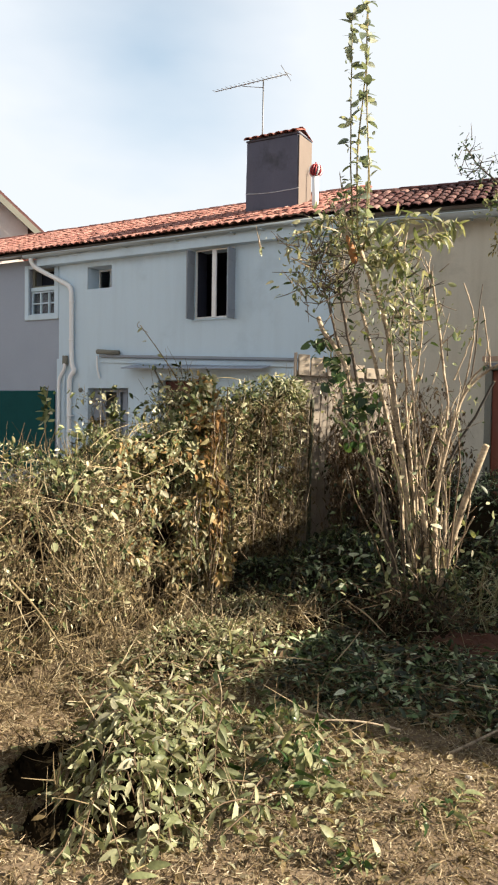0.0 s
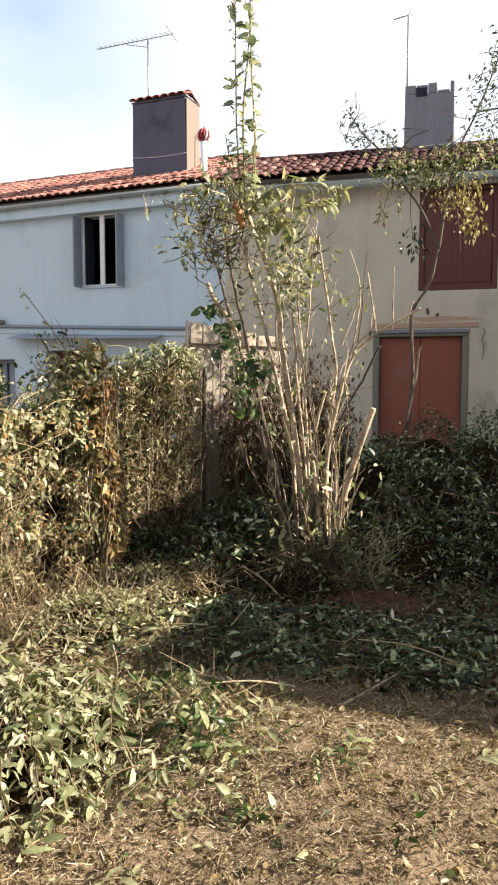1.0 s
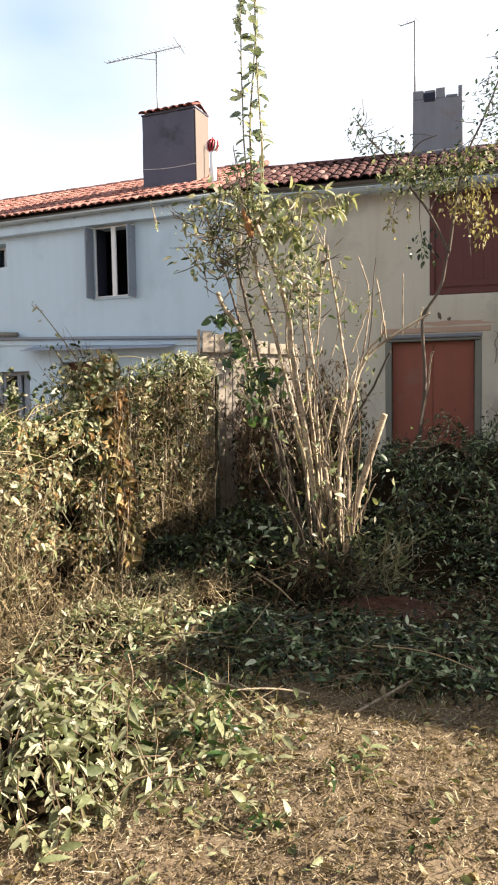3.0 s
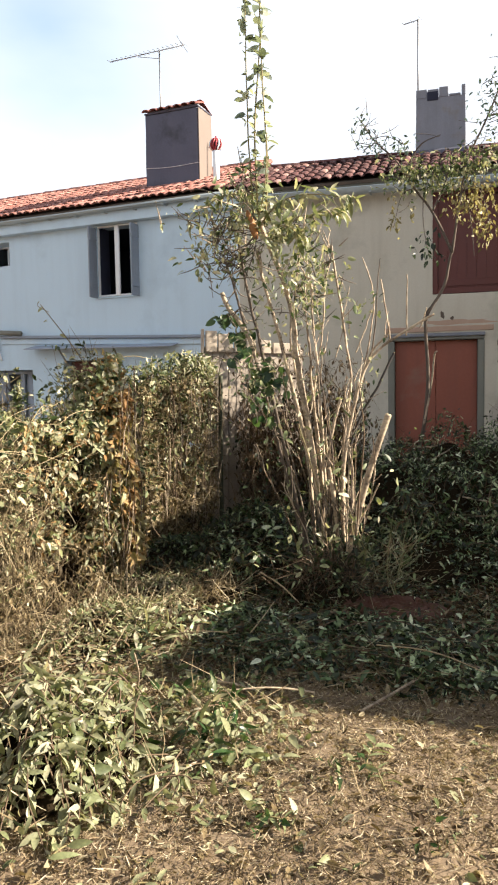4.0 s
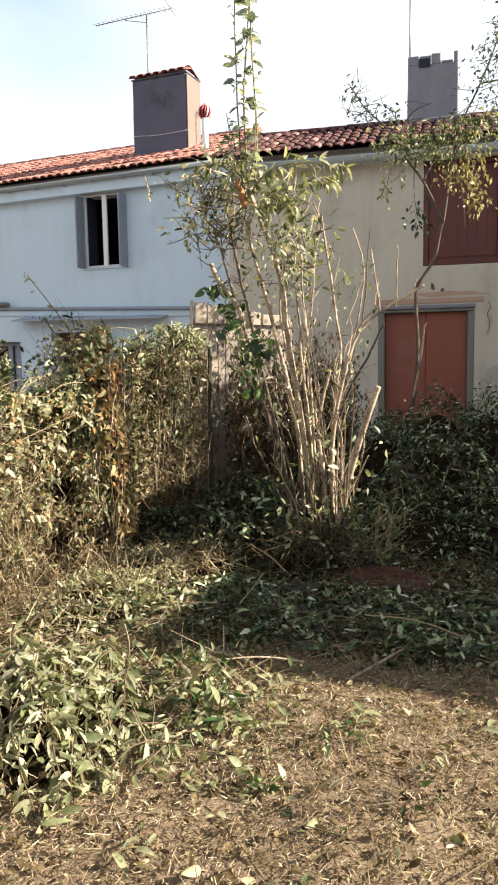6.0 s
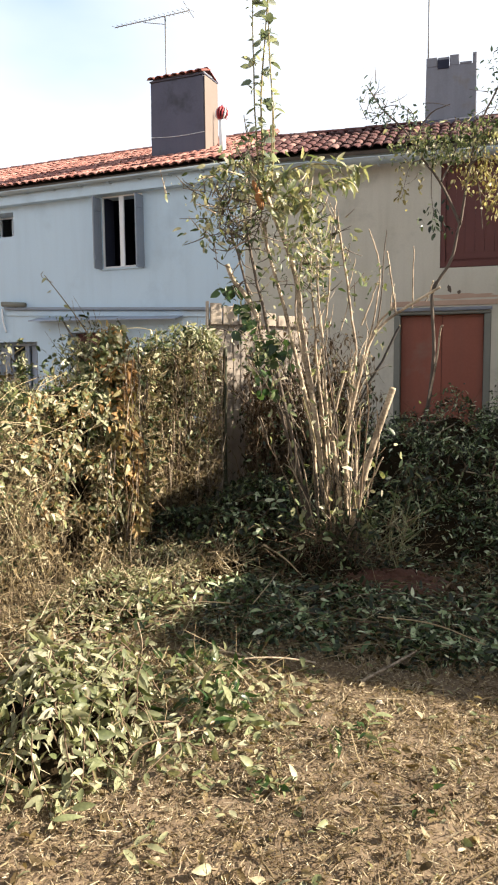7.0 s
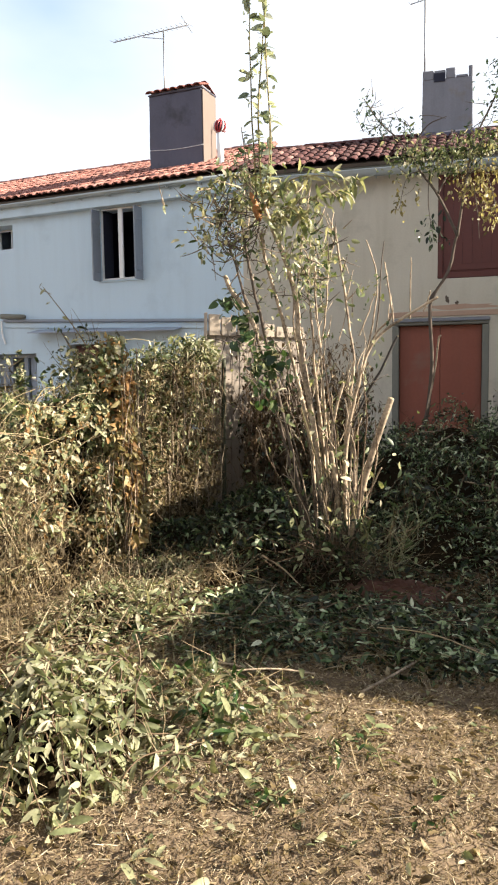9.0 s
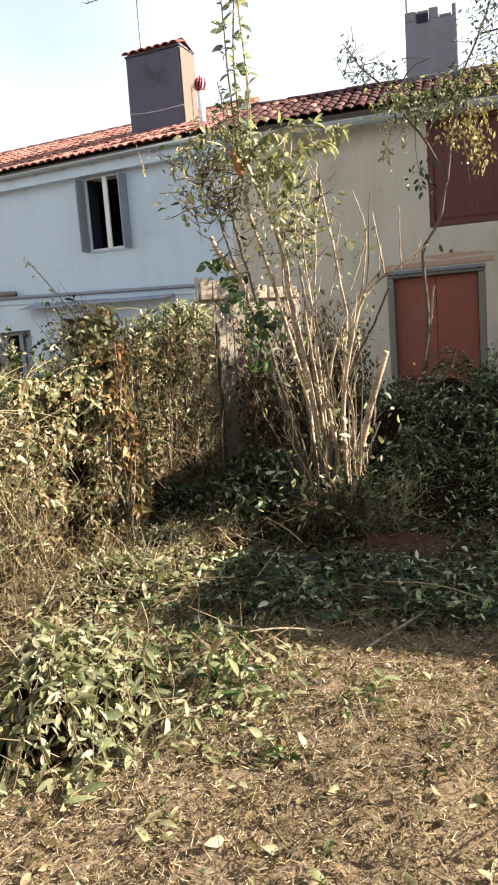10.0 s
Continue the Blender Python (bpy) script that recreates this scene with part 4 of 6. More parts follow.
# ---------------------------------------------------------------- fence
def build_fence():
    f = empty("fence_panel", pose(-2.87, 8.2, 0, 0, 1.2, 38), label="leaning weathered wooden fence panel, sunlit look coloured into its top boards", category="fence")
    boxed("post", M_TOPBOARD, f, 0.02, 0.045, -0.02, 0.04, 0.0, 2.36, 0.005, "thin edge post with a sunlit look in its colour")
    r = random.Random(4)
    x = 0.06
    while x < 1.35:
        w = r.uniform(0.085, 0.125)
        boxed("board", M_FENCE, f, x, x + w - 0.004, r.uniform(0.0, 0.012), 0.03, -0.05, 2.16 + r.uniform(-0.03, 0.03), 0.004)
        x += w
    boxed("backing", M_DARKBARK, f, 0.055, 1.35, 0.034, 0.05, 0.0, 2.12, 0.003, "dark boards behind")
    boxed("rail", M_FENCE, f, 0.055, 1.35, 0.052, 0.08, 1.35, 1.43, 0.004)
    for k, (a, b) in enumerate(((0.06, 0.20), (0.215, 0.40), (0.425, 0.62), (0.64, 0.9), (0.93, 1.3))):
        boxed("top_board", M_TOPBOARD, f, a, b, -0.04, -0.003, 2.09, 2.34 - 0.03 * k, 0.006, "pale board along the top, sunlit look put into its colour")
    boxed("loose_board", M_TOPBOARD, f, 0.2, 0.275, -0.03, -0.006, 0.45, 1.62, 0.005, "pale loose upright board")
    post = tube("garden_post", M_OLIVE, None, [(-2.53, 7.98, -0.1), (-2.53, 7.98, 1.0), (-2.51, 7.98, 1.80)], [0.027, 0.024], 10)
    tagged(post, "olive-painted garden post beside the fence", "post")
    # withered climbers in front of the boards
    rng = np.random.default_rng(77)
    c = empty("withered_climber", pose(0, 0, 0), label="withered brown climber hanging thickly over the fence boards", category="climber")
    P = []
    for k in range(300):
        x = -1.05 - 1.22 * rng.uniform(0, 1) ** 1.05
        z0, h = rng.uniform(-0.05, 0.9), rng.uniform(0.5, 1.3)
        y = 8.25 + 0.6 * (x + 2.4) - rng.uniform(0.0, 0.45)
        q = soften([(x, y, z0)] + [(x + rng.normal(0, 0.035 + 0.03 * g), y + rng.normal(0, 0.05), z0 + h * g / 4) for g in range(1, 5)], 1)
        arrays("stem", *tubes([(q, np.linspace(rng.uniform(0.003, 0.009), 0.0025, len(q)))], 5), M_VINE, c, smooth=True)
        P.append(q)
    P = np.concatenate(P)
    i = rng.integers(0, len(P), 9000)
    Q = P[i] + rng.normal(0, 0.06, (len(i), 3))
    arrays("dead_foliage", *leaves(rng, Q[:6500], unit(rng.normal(size=(6500, 3)) * 0.6 + np.array([0, 0, -0.9])), rng.uniform(0.025, 0.075, 6500), 0.42, 0.5, 0.5), M_DEADLEAF, c, "withered brown leaves")
    Q = Q[6500:]
    Q = Q[rng.uniform(0, 1, len(Q)) < np.clip(1.0 - 0.5 * Q[:, 2], 0.15, 1)]
    arrays("green_foliage", *leaves(rng, Q, unit(rng.normal(size=(len(Q), 3)) + np.array([0, 0, -0.4])), rng.uniform(0.035, 0.075, len(Q)), 0.5), M_DARKLEAF, c, "dark green leaves")
    arrays("straw_tangle", *blades(rng, P[rng.integers(0, len(P), 1500)], unit(rng.normal(size=(1500, 3)) * np.array([0.3, 0.3, 0.5]) + np.array([0, 0, -0.5])), rng.uniform(0.08, 0.3, 1500), rng.uniform(0.002, 0.005, 1500), 0.4), M_DEADLEAF, c, "thin hanging dead straws")


build_fence()


# ---------------------------------------------------------------- hedge
def hedge_face(y):
    """How far the hedge reaches towards the garden at y."""
    y = np.asarray(y, float)
    base = np.where(y < 5.52, -2.62 + 0.16 * np.clip((y - 4.8) / 0.4, 0, 1), np.where(y < 6.75, -3.45, -2.92 + 0.33 * (y - 6.75)))
    return base + 0.07 * np.sin(2.3 * y) + 0.05 * np.sin(5.1 * y + 1.0)


def hedge_top(y):
    return np.interp(y, [0.5, 3.0, 4.0, 4.6, 4.9, 5.12, 5.42, 5.6, 5.75, 6.62, 6.85, 7.2, 8.7], [1.25, 1.31, 1.35, 1.41, 1.52, 1.82, 1.92, 1.7, 1.36, 1.36, 1.82, 1.88, 1.97]) + 0.05 * np.sin(6.0 * np.asarray(y, float))


def build_hedge():
    rng = np.random.default_rng(11)
    h = empty("ivy_hedge", pose(0, 0, 0), label="overgrown ivy hedge, green above, dry brown tangle below", category="hedge")
    # inner mass: near-black sheet, shade between the leaves put into its colour
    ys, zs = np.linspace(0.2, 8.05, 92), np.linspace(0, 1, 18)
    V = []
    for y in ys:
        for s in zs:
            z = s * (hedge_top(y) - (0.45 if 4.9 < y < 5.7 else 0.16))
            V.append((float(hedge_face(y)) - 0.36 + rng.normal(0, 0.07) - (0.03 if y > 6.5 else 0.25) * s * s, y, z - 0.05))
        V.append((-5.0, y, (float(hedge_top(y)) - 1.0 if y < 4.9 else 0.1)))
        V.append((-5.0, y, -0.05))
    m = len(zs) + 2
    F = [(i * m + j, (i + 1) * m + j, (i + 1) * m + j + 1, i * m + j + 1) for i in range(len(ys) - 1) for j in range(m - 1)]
    arrays("inner_mass", V, F, M_CORE, h, "near-black sheet standing for shade inside the hedge")

    def clump(x, y, z):
        return np.sin(9 * y + 5 * z + 1.3) * np.sin(11 * z - 4 * y + 0.4) + 0.7 * np.sin(17 * y - 9 * z) * np.sin(21 * z + 6 * x)

    def face_points(n, lo, hi, depth, ylo=0.6, yhi=8.0):
        y = rng.uniform(ylo, yhi, n)
        s = rng.uniform(lo, hi, n)
        z = s * hedge_top(y)
        x = hedge_face(y) - np.abs(rng.normal(0, depth, n)) + 0.05 * rng.normal(size=n) - np.where(y > 6.5, 0.03, 0.25) * s * s
        keep = clump(x, y, z + 0.10 * np.sin(7 * y)) > rng.uniform(0.0, 0.45, n) - 0.6 * (y > 6.5)
        return np.stack([x, y, z], 1)[keep]

    def end_points(n, y, x0, x1):
        z = rng.uniform(0.1, 1.0, n) * float(hedge_top(y))
        return np.stack([rng.uniform(x0, x1, n), y + rng.normal(0, 0.05, n), z], 1)

    # green leaves: thick along the top, thinner below
    n = 11000
    y = rng.uniform(0.4, 8.0, n)
    f = rng.uniform(0, 1, n) ** 1.5
    far = np.where(y < 4.9, -5.0, np.where(y < 5.6, hedge_face(y) - 0.25, hedge_face(y) - 0.45))
    top = np.stack([(hedge_face(y) - 0.12) * (1 - f) + far * f, y, hedge_top(y) + rng.normal(-0.05, 0.06, n) - 0.75 * f], 1)
    pts = np.concatenate([top, face_points(21000, 0.6, 1.06, 0.16), face_points(7500, 0.05, 0.75, 0.16), face_points(8500, 0.25, 1.04, 0.14, 2.0, 4.6), face_points(2500, 0.3, 1.0, 0.08, 4.9, 5.52), face_points(6000, 0.35, 1.04, 0.1, 6.8, 8.0), end_points(900, 5.52, -3.2, -2.55), end_points(1200, 6.87, -3.4, -3.05)])
    ways = unit(rng.normal(size=(len(pts), 3)) * 0.8 + np.array([0.7, -0.35, -0.25]))
    size = (0.022 + 0.066 * rng.uniform(0, 1, len(pts)) ** 2.2) * np.interp(pts[:, 1], [3.6, 4.8], [0.62, 1.0])
    arrays("ivy_foliage", *leaves(rng, pts, ways, size, 0.40, 0.35, 0.4, np.array([0.45, -0.15, 0.4])), M_IVY, h, "small green and yellowed ivy leaves")
    pts = np.concatenate([face_points(24000, 0.0, 0.9, 0.13), face_points(2500, 0.1, 0.8, 0.06, 4.8, 5.52), face_points(10000, 0.0, 0.95, 0.1, 6.5, 8.0)])
    ways = unit(rng.normal(size=(len(pts), 3)) * 0.8 + np.array([0.4, -0.2, -0.6]))
    arrays("dry_foliage", *leaves(rng, pts, ways, (0.022 + 0.055 * rng.uniform(0, 1, len(pts)) ** 1.8) * np.interp(pts[:, 1], [3.6, 4.8], [0.6, 1.0]), 0.5, 0.5, 0.6, np.array([0.8, -0.3, 0.4])), M_DRYLEAF, h, "withered brown leaves")
    # the sunlit end of the clipped part: larger golden and yellowed leaves on a bulging column
    # golden leaves spread wider here to stand for stronger sun
    n = 4200
    y = np.minimum(np.where(rng.uniform(0, 1, n) < 0.6, rng.normal(5.32, 0.15, n), rng.uniform(4.3, 5.4, n)), 5.56)
    z = rng.uniform(0.1, 1.0, n) ** 0.6 * hedge_top(y)
    pts = np.stack([hedge_face(np.clip(y, 4.0, 5.51)) + 0.06 - np.abs(rng.normal(0, 0.08, n)) - 0.12 * (z / 1.8) ** 2, y, z], 1)
    pts = pts[clump(pts[:, 0], pts[:, 1], pts[:, 2]) > rng.uniform(-0.7, 0.5, n)]
    ways = unit(rng.normal(size=(len(pts), 3)) * 0.7 + np.array([0.5, -0.3, -0.5]))
    pick = rng.uniform(0, 1, len(pts)) < 0.55
    arrays("golden_foliage", *leaves(rng, pts[pick], ways[pick], (0.035 + 0.065 * rng.uniform(0, 1, int(pick.sum()))) * np.where(pts[pick][:, 1] < 5.1, 0.65, 1.0), 0.5, 0.4, 0.4, np.array([0.9, -0.4, 0.5])), M_YELLOW, h, "larger sunlit yellow-green leaves")
    arrays("rusty_foliage", *leaves(rng, pts[~pick], ways[~pick], (0.025 + 0.045 * rng.uniform(0, 1, int((~pick).sum()))) * np.where(pts[~pick][:, 1] < 5.1, 0.65, 1.0), 0.45, 0.5, 0.5, np.array([0.9, -0.4, 0.4])), M_RUST, h, "curled rusty brown leaves")
    # dark ivy in the recess, the shade there put into leaf colour
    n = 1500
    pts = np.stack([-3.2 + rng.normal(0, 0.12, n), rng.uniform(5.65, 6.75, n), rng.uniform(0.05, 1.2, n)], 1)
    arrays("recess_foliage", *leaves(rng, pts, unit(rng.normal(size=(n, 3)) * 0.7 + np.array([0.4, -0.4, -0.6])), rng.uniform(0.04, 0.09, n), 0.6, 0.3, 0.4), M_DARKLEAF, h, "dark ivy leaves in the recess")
    # a rusty streak down the end of the clipped part
    n = 1300
    z = rng.uniform(0.3, 1.65, n)
    y = 5.3 + 0.07 * np.sin(4 * z) + rng.normal(0, 0.075, n)
    pts = np.stack([hedge_face(np.minimum(y, 5.5)) + 0.11 - np.abs(rng.normal(0, 0.05, n)) - 0.10 * (z / 1.8) ** 2, y, z], 1)
    ways = unit(rng.normal(size=(n, 3)) * 0.6 + np.array([0.5, -0.3, -0.7]))
    size = rng.uniform(0.03, 0.085, n)
    pick = rng.uniform(0, 1, n) < 0.62 + 0.25 * np.sin(9 * z)
    arrays("rusty_foliage", *leaves(rng, pts[pick], ways[pick], size[pick], 0.45, 0.5, 0.5, np.array([0.9, -0.4, 0.4])), M_RUST, h)
    arrays("golden_foliage", *leaves(rng, pts[~pick], ways[~pick], size[~pick] * 1.15, 0.5, 0.4, 0.4, np.array([0.9, -0.4, 0.5])), M_GOLD, h)
    # sunlit narrow leaves at the top of the far end
    n = 420
    y = rng.normal(7.72, 0.16, n)
    y = np.minimum(y, 8.02)
    z = hedge_top(y) * (1.03 - 0.22 * rng.uniform(0, 1, n) ** 1.5)
    pts = np.stack([hedge_face(y) + 0.05 - np.abs(rng.normal(0, 0.09, n)), y, z], 1)
    arrays("spray_foliage", *leaves(rng, pts, unit(rng.normal(size=(n, 3)) * 0.6 + np.array([0.4, -0.3, -0.3])), rng.uniform(0.04, 0.10, n), 0.28, 0.3, 0.4, np.array([0.9, -0.4, 0.4])), M_YELLOW, h, "sunlit yellow-green narrow leaves")
    # brown stalks hanging down the column and the far end
    for k in range(120):
        y = float(rng.normal(5.28, 0.14)) if k < 60 else float(rng.uniform(6.95, 7.95))
        y = min(y, 5.5) if k < 60 else y
        z0, ln = float(hedge_top(y)) * rng.uniform(0.35, 0.95), rng.uniform(0.3, 0.8)
        x = float(hedge_face(y)) + rng.uniform(0.02, 0.12)
        slant = rng.normal(0, 0.045)
        q = [(x + rng.normal(0, 0.012), y + slant * g + rng.normal(0, 0.015), max(z0 - ln * g / 3, 0.03)) for g in range(4)]
        tube("hanging_stalk", (M_VINE, M_DARKBARK, M_VINE, M_BARK)[k % 4], h, q, [rng.uniform(0.003, 0.0055), 0.002], 5)
    # tangled stalks
    pts = face_points(56000, 0.0, 1.0, 0.09)
    ways = unit(rng.normal(size=(len(pts), 3)) * np.array([0.35, 0.6, 0.8]) + np.array([0.05, 0, 0.1]))
    arrays("dry_stalk_tangle", *blades(rng, pts, ways, rng.uniform(0.06, 0.28, len(pts)), rng.uniform(0.0025, 0.0058, len(pts)), 0.5), M_TWIG, h, "thin dry stalks")
    lines = []
    for _ in range(140):
        p = face_points(40, 0.05, 0.8, 0.02)[0] + np.array([0.05, 0, 0])
        d = unit(rng.normal(size=3) * np.array([0.15, 0.7, 0.9]))
        ln = rng.uniform(0.3, 0.9)
        mid = p + d * ln * 0.5 + rng.normal(0, 0.10, 3)
        lines.append((soften([p, mid, p + d * ln], 1), np.linspace(rng.uniform(0.002, 0.005), 0.0015, 6)[: len(soften([p, mid, p + d * ln], 1))]))
    for ln in lines:
        arrays("stalk", *tubes([ln], 5), M_TWIG, h, smooth=True)
    # large pale leaves and a few long stems along the top
    y = np.concatenate([rng.normal(5.25, 0.16, 48), rng.uniform(3.4, 5.0, 22), rng.uniform(6.9, 7.9, 8)])
    y = np.where((y > 5.5) & (y < 6.8), 5.3, y)
    z = hedge_top(y) * (1.0 - 0.45 * rng.uniform(0, 1, len(y)) ** 1.6)
    big = np.stack([hedge_face(y) + 0.06 - 0.25 * (z / hedge_top(y)) ** 2, y, z], 1)
    arrays("large_foliage", *leaves(rng, big, unit(rng.normal(size=(len(y), 3)) * 0.35 + np.array([0.3, -0.2, -0.8])), rng.uniform(0.075, 0.15, len(y)) * np.interp(y, [3.8, 5.0], [0.5, 1.0]), 0.75, 0.15, 0.15, np.array([1.0, -0.5, 0.4])), M_LAUREL, h, "larger pale ivy leaves")
    # long pale straws lying across the top and the face
    for k in range(18):
        y0 = rng.uniform(3.2, 5.2)
        p = np.array([float(hedge_face(y0)) - rng.uniform(-0.03, 0.25), y0, float(hedge_top(y0)) * rng.uniform(0.75, 1.03)])
        d = unit(np.array([rng.normal(0, 0.3), rng.choice([-1.0, 1.0]), rng.normal(0, 0.45)]))
        ln = rng.uniform(0.25, 0.75)
        tube("straw", M_CUT, h, [p, p + d * ln * 0.5 + rng.normal(0, 0.02, 3), p + d * ln], [0.0022, 0.0013], 5)
    for k in range(5):
        y0 = rng.uniform(3.6, 6.5)
        p = np.array([hedge_face(y0) - rng.uniform(0, 0.4), y0, hedge_top(y0) + 0.02])
        q = p + np.array([rng.uniform(-0.3, 0.3), rng.uniform(0.3, 0.7), rng.uniform(0.02, 0.2)])
        tube("runner", M_SHOOT, h, [p, (p + q) / 2 + np.array([0, 0, 0.06]), q], [0.0035, 0.002], 6)


build_hedge()


def build_weed():
    rng = np.random.default_rng(8)
    w = empty("tall_weed", pose(0, 0, 0), label="tall dry weed stalk with a few pale leaves above the hedge", category="weed")
    tube("stalk", M_TWIG, w, [(-2.66, 5.25, 1.5), (-2.72, 5.2, 1.82), (-2.88, 5.2, 2.05), (-3.12, 5.2, 2.34)], [0.006, 0.003], 6)
    tube("side_stalk", M_TWIG, w, [(-3.05, 5.2, 2.28), (-3.16, 5.2, 2.33), (-3.13, 5.2, 2.37)], [0.003, 0.002], 5)
    at = np.array([(-3.1, 5.2, 2.32), (-3.06, 5.2, 2.22), (-3.06, 5.18, 2.2), (-2.96, 5.2, 2.1), (-2.74, 5.2, 1.88), (-2.76, 5.2, 1.84), (-2.72, 5.2, 1.80)])
    arrays("weed_foliage", *leaves(rng, at, unit(rng.normal(size=(7, 3)) + np.array([0, 0, -0.6])), 0.06, 0.45), M_YELLOW, w)
    s = empty("leafy_sprig", pose(0, 0, 0), label="upright green leafy sprig standing out of the hedge", category="plant")
    tube("stalk", M_SHOOT, s, [(-4.05, 5.2, 1.3), (-4.07, 5.2, 1.6), (-4.03, 5.2, 1.85)], [0.006, 0.003], 6)
    z = rng.uniform(1.5, 1.86, 26)
    at = np.stack([-4.05 + rng.normal(0, 0.015, 26), 5.2 + rng.normal(0, 0.015, 26), z], 1)
    arrays("sprig_foliage", *leaves(rng, at, unit(rng.normal(size=(26, 3)) + np.array([0, 0, 0.4])), rng.uniform(0.07, 0.11, 26), 0.4), M_SHRUB, s)


build_weed()


# ---------------------------------------------------------------- shrub
def twigs_on(rng, pts, n, length, spread=1.0, lift=0.5):
    lines = []
    for _ in range(n):
        p = pts[rng.integers(len(pts))]
        d = unit(rng.normal(size=3) * spread + np.array([0, 0, lift]))
        ln = rng.uniform(0.4, 1.0) * length
        q = soften([p, p + d * ln * 0.5 + rng.normal(0, 0.06 * ln, 3), p + d * ln], 1)
        lines.append((q, np.linspace(0.0055, 0.002, len(q))))
    return lines


def build_shrub():
    rng = np.random.default_rng(17)
    s = empty("shrub", pose(0, 0, 0), label="tall pruned shrub with many tan stems and sparse leaves", category="shrub")
    Y = 5.6

    def stem(pts, r0, r1, mat=M_BARK, dy=0.0, name="stem", cut=False):
        k = len(pts)
        p3 = [(x, Y + dy * (0.3 + i / k) + (rng.uniform(-0.015, 0.015) if 0 < i < k - 1 else 0), z) for i, (x, z) in enumerate(pts)]
        if pts[0][1] < 0.5:
            p3 = [(-0.86 + 0.45 * (pts[0][0] + 0.86), Y + 0.2 * dy, -0.05)] + p3
        p3 = [p3[0]] + [(x + rng.normal(0, 0.006), y, z) for x, y, z in p3[1:-1]] + [p3[-1]]
        r0, r1 = 0.72 * r0, 0.76 * r1
        line = soften(p3, 2)
        line[1:-1] += rng.normal(0, 0.0022, (len(line) - 2, 3)) * np.array([1, 1, 0.3])
        ob = tube(name, mat, s, line, [r0, (r0 + r1) / 2, r1], 8, smoothing=1)
        if cut:
            a, b = Vector(p3[-2]), Vector(p3[-1])
            e = b + (b - a).normalized() * 0.004
            tube("cut_end", M_CUT, ob, [tuple(b), tuple(e)], [r1 * 0.97, r1 * 0.95], 8, "pale sawn end", 0)
        return line

    L = []
    L.append(stem([(-0.91, 0.23), (-0.95, 0.68), (-1.01, 1.22), (-1.08, 1.61), (-1.12, 1.96), (-1.15, 2.22), (-1.21, 2.48), (-1.31, 2.68), (-1.39, 2.91)], 0.036, 0.024, M_BARK, -0.05))
    L.append(stem([(-0.99, 0.23), (-1.02, 0.55), (-1.04, 1.08), (-1.12, 1.44), (-1.18, 1.66), (-1.25, 1.95), (-1.35, 2.25), (-1.41, 2.51), (-1.45, 2.73)], 0.026, 0.016, M_BARK, 0.05, cut=True))
    L.append(stem([(-1.05, 0.27), (-1.14, 0.68), (-1.25, 1.17), (-1.37, 1.66), (-1.46, 2.06), (-1.53, 2.35), (-1.6, 2.68), (-1.65, 2.92)], 0.024, 0.012, M_DARKBARK, 0.12))
    L.append(stem([(-1.1, 0.31), (-1.21, 0.81), (-1.37, 1.4), (-1.49, 1.84), (-1.63, 2.29), (-1.71, 2.55), (-1.79, 2.75)], 0.02, 0.011, M_DARKBARK, 0.2))
    L.append(stem([(-1.14, 2.26), (-1.11, 2.52), (-1.08, 2.68), (-1.03, 2.89)], 0.011, 0.006, M_BARK, -0.1))
    L.append(stem([(-0.94, 0.23), (-0.96, 0.68), (-1.05, 1.35), (-1.13, 1.7), (-1.18, 1.96), (-1.17, 2.2)], 0.016, 0.009, M_BARK, 0.0))
    L.append(stem([(-0.89, 0.23), (-0.93, 0.68), (-0.97, 1.17), (-1.02, 1.61), (-1.04, 1.87), (-1.06, 2.13)], 0.018, 0.011, M_BARK, 0.08, cut=True))
    L.append(stem([(-0.86, 0.23), (-0.91, 0.91), (-0.91, 1.26), (-0.93, 1.57), (-0.96, 1.85), (-0.99, 2.17), (-0.99, 2.43)], 0.018, 0.009, M_BARK, -0.08))
    L.append(stem([(-0.9, 0.23), (-0.98, 1.08), (-1.01, 1.44), (-0.99, 1.79), (-0.95, 2.04), (-0.92, 2.42), (-0.88, 2.63)], 0.014, 0.007, M_BARK, 0.1))
    L.append(stem([(-0.79, 0.28), (-0.78, 0.73), (-0.79, 1.09), (-0.75, 1.39), (-0.7, 1.72), (-0.74, 1.97), (-0.79, 2.25), (-0.82, 2.52), (-0.85, 2.72)], 0.019, 0.01, M_BARK, 0.0, cut=True))
    L.append(stem([(-0.77, 0.33), (-0.76, 0.82), (-0.76, 1.09), (-0.71, 1.39), (-0.64, 1.63), (-0.58, 1.82), (-0.48, 1.93), (-0.34, 2.01), (-0.09, 2.16)], 0.025, 0.012, M_BARK, -0.1, cut=True))
    L.append(stem([(-0.63, 1.67), (-0.59, 1.83), (-0.52, 1.94), (-0.43, 2.02)], 0.014, 0.01, M_BARK, -0.05, cut=True))
    stem([(-0.76, 1.04), (-0.71, 1.23), (-0.63, 1.44), (-0.5, 1.66), (-0.39, 1.9)], 0.017, 0.012, M_BLACKBARK, 0.1, cut=True)
    stem([(-0.64, 1.66), (-0.57, 1.95), (-0.52, 2.19), (-0.52, 2.38), (-0.61, 2.61)], 0.011, 0.005, M_BARK, -0.05)
    stem([(-0.55, 1.88), (-0.52, 2.11), (-0.51, 2.4), (-0.48, 2.6)], 0.009, 0.004, M_DARKBARK, -0.02)
    stem([(-0.41, 1.99), (-0.43, 2.19), (-0.47, 2.43)], 0.01, 0.006, M_BARK, -0.1, cut=True)
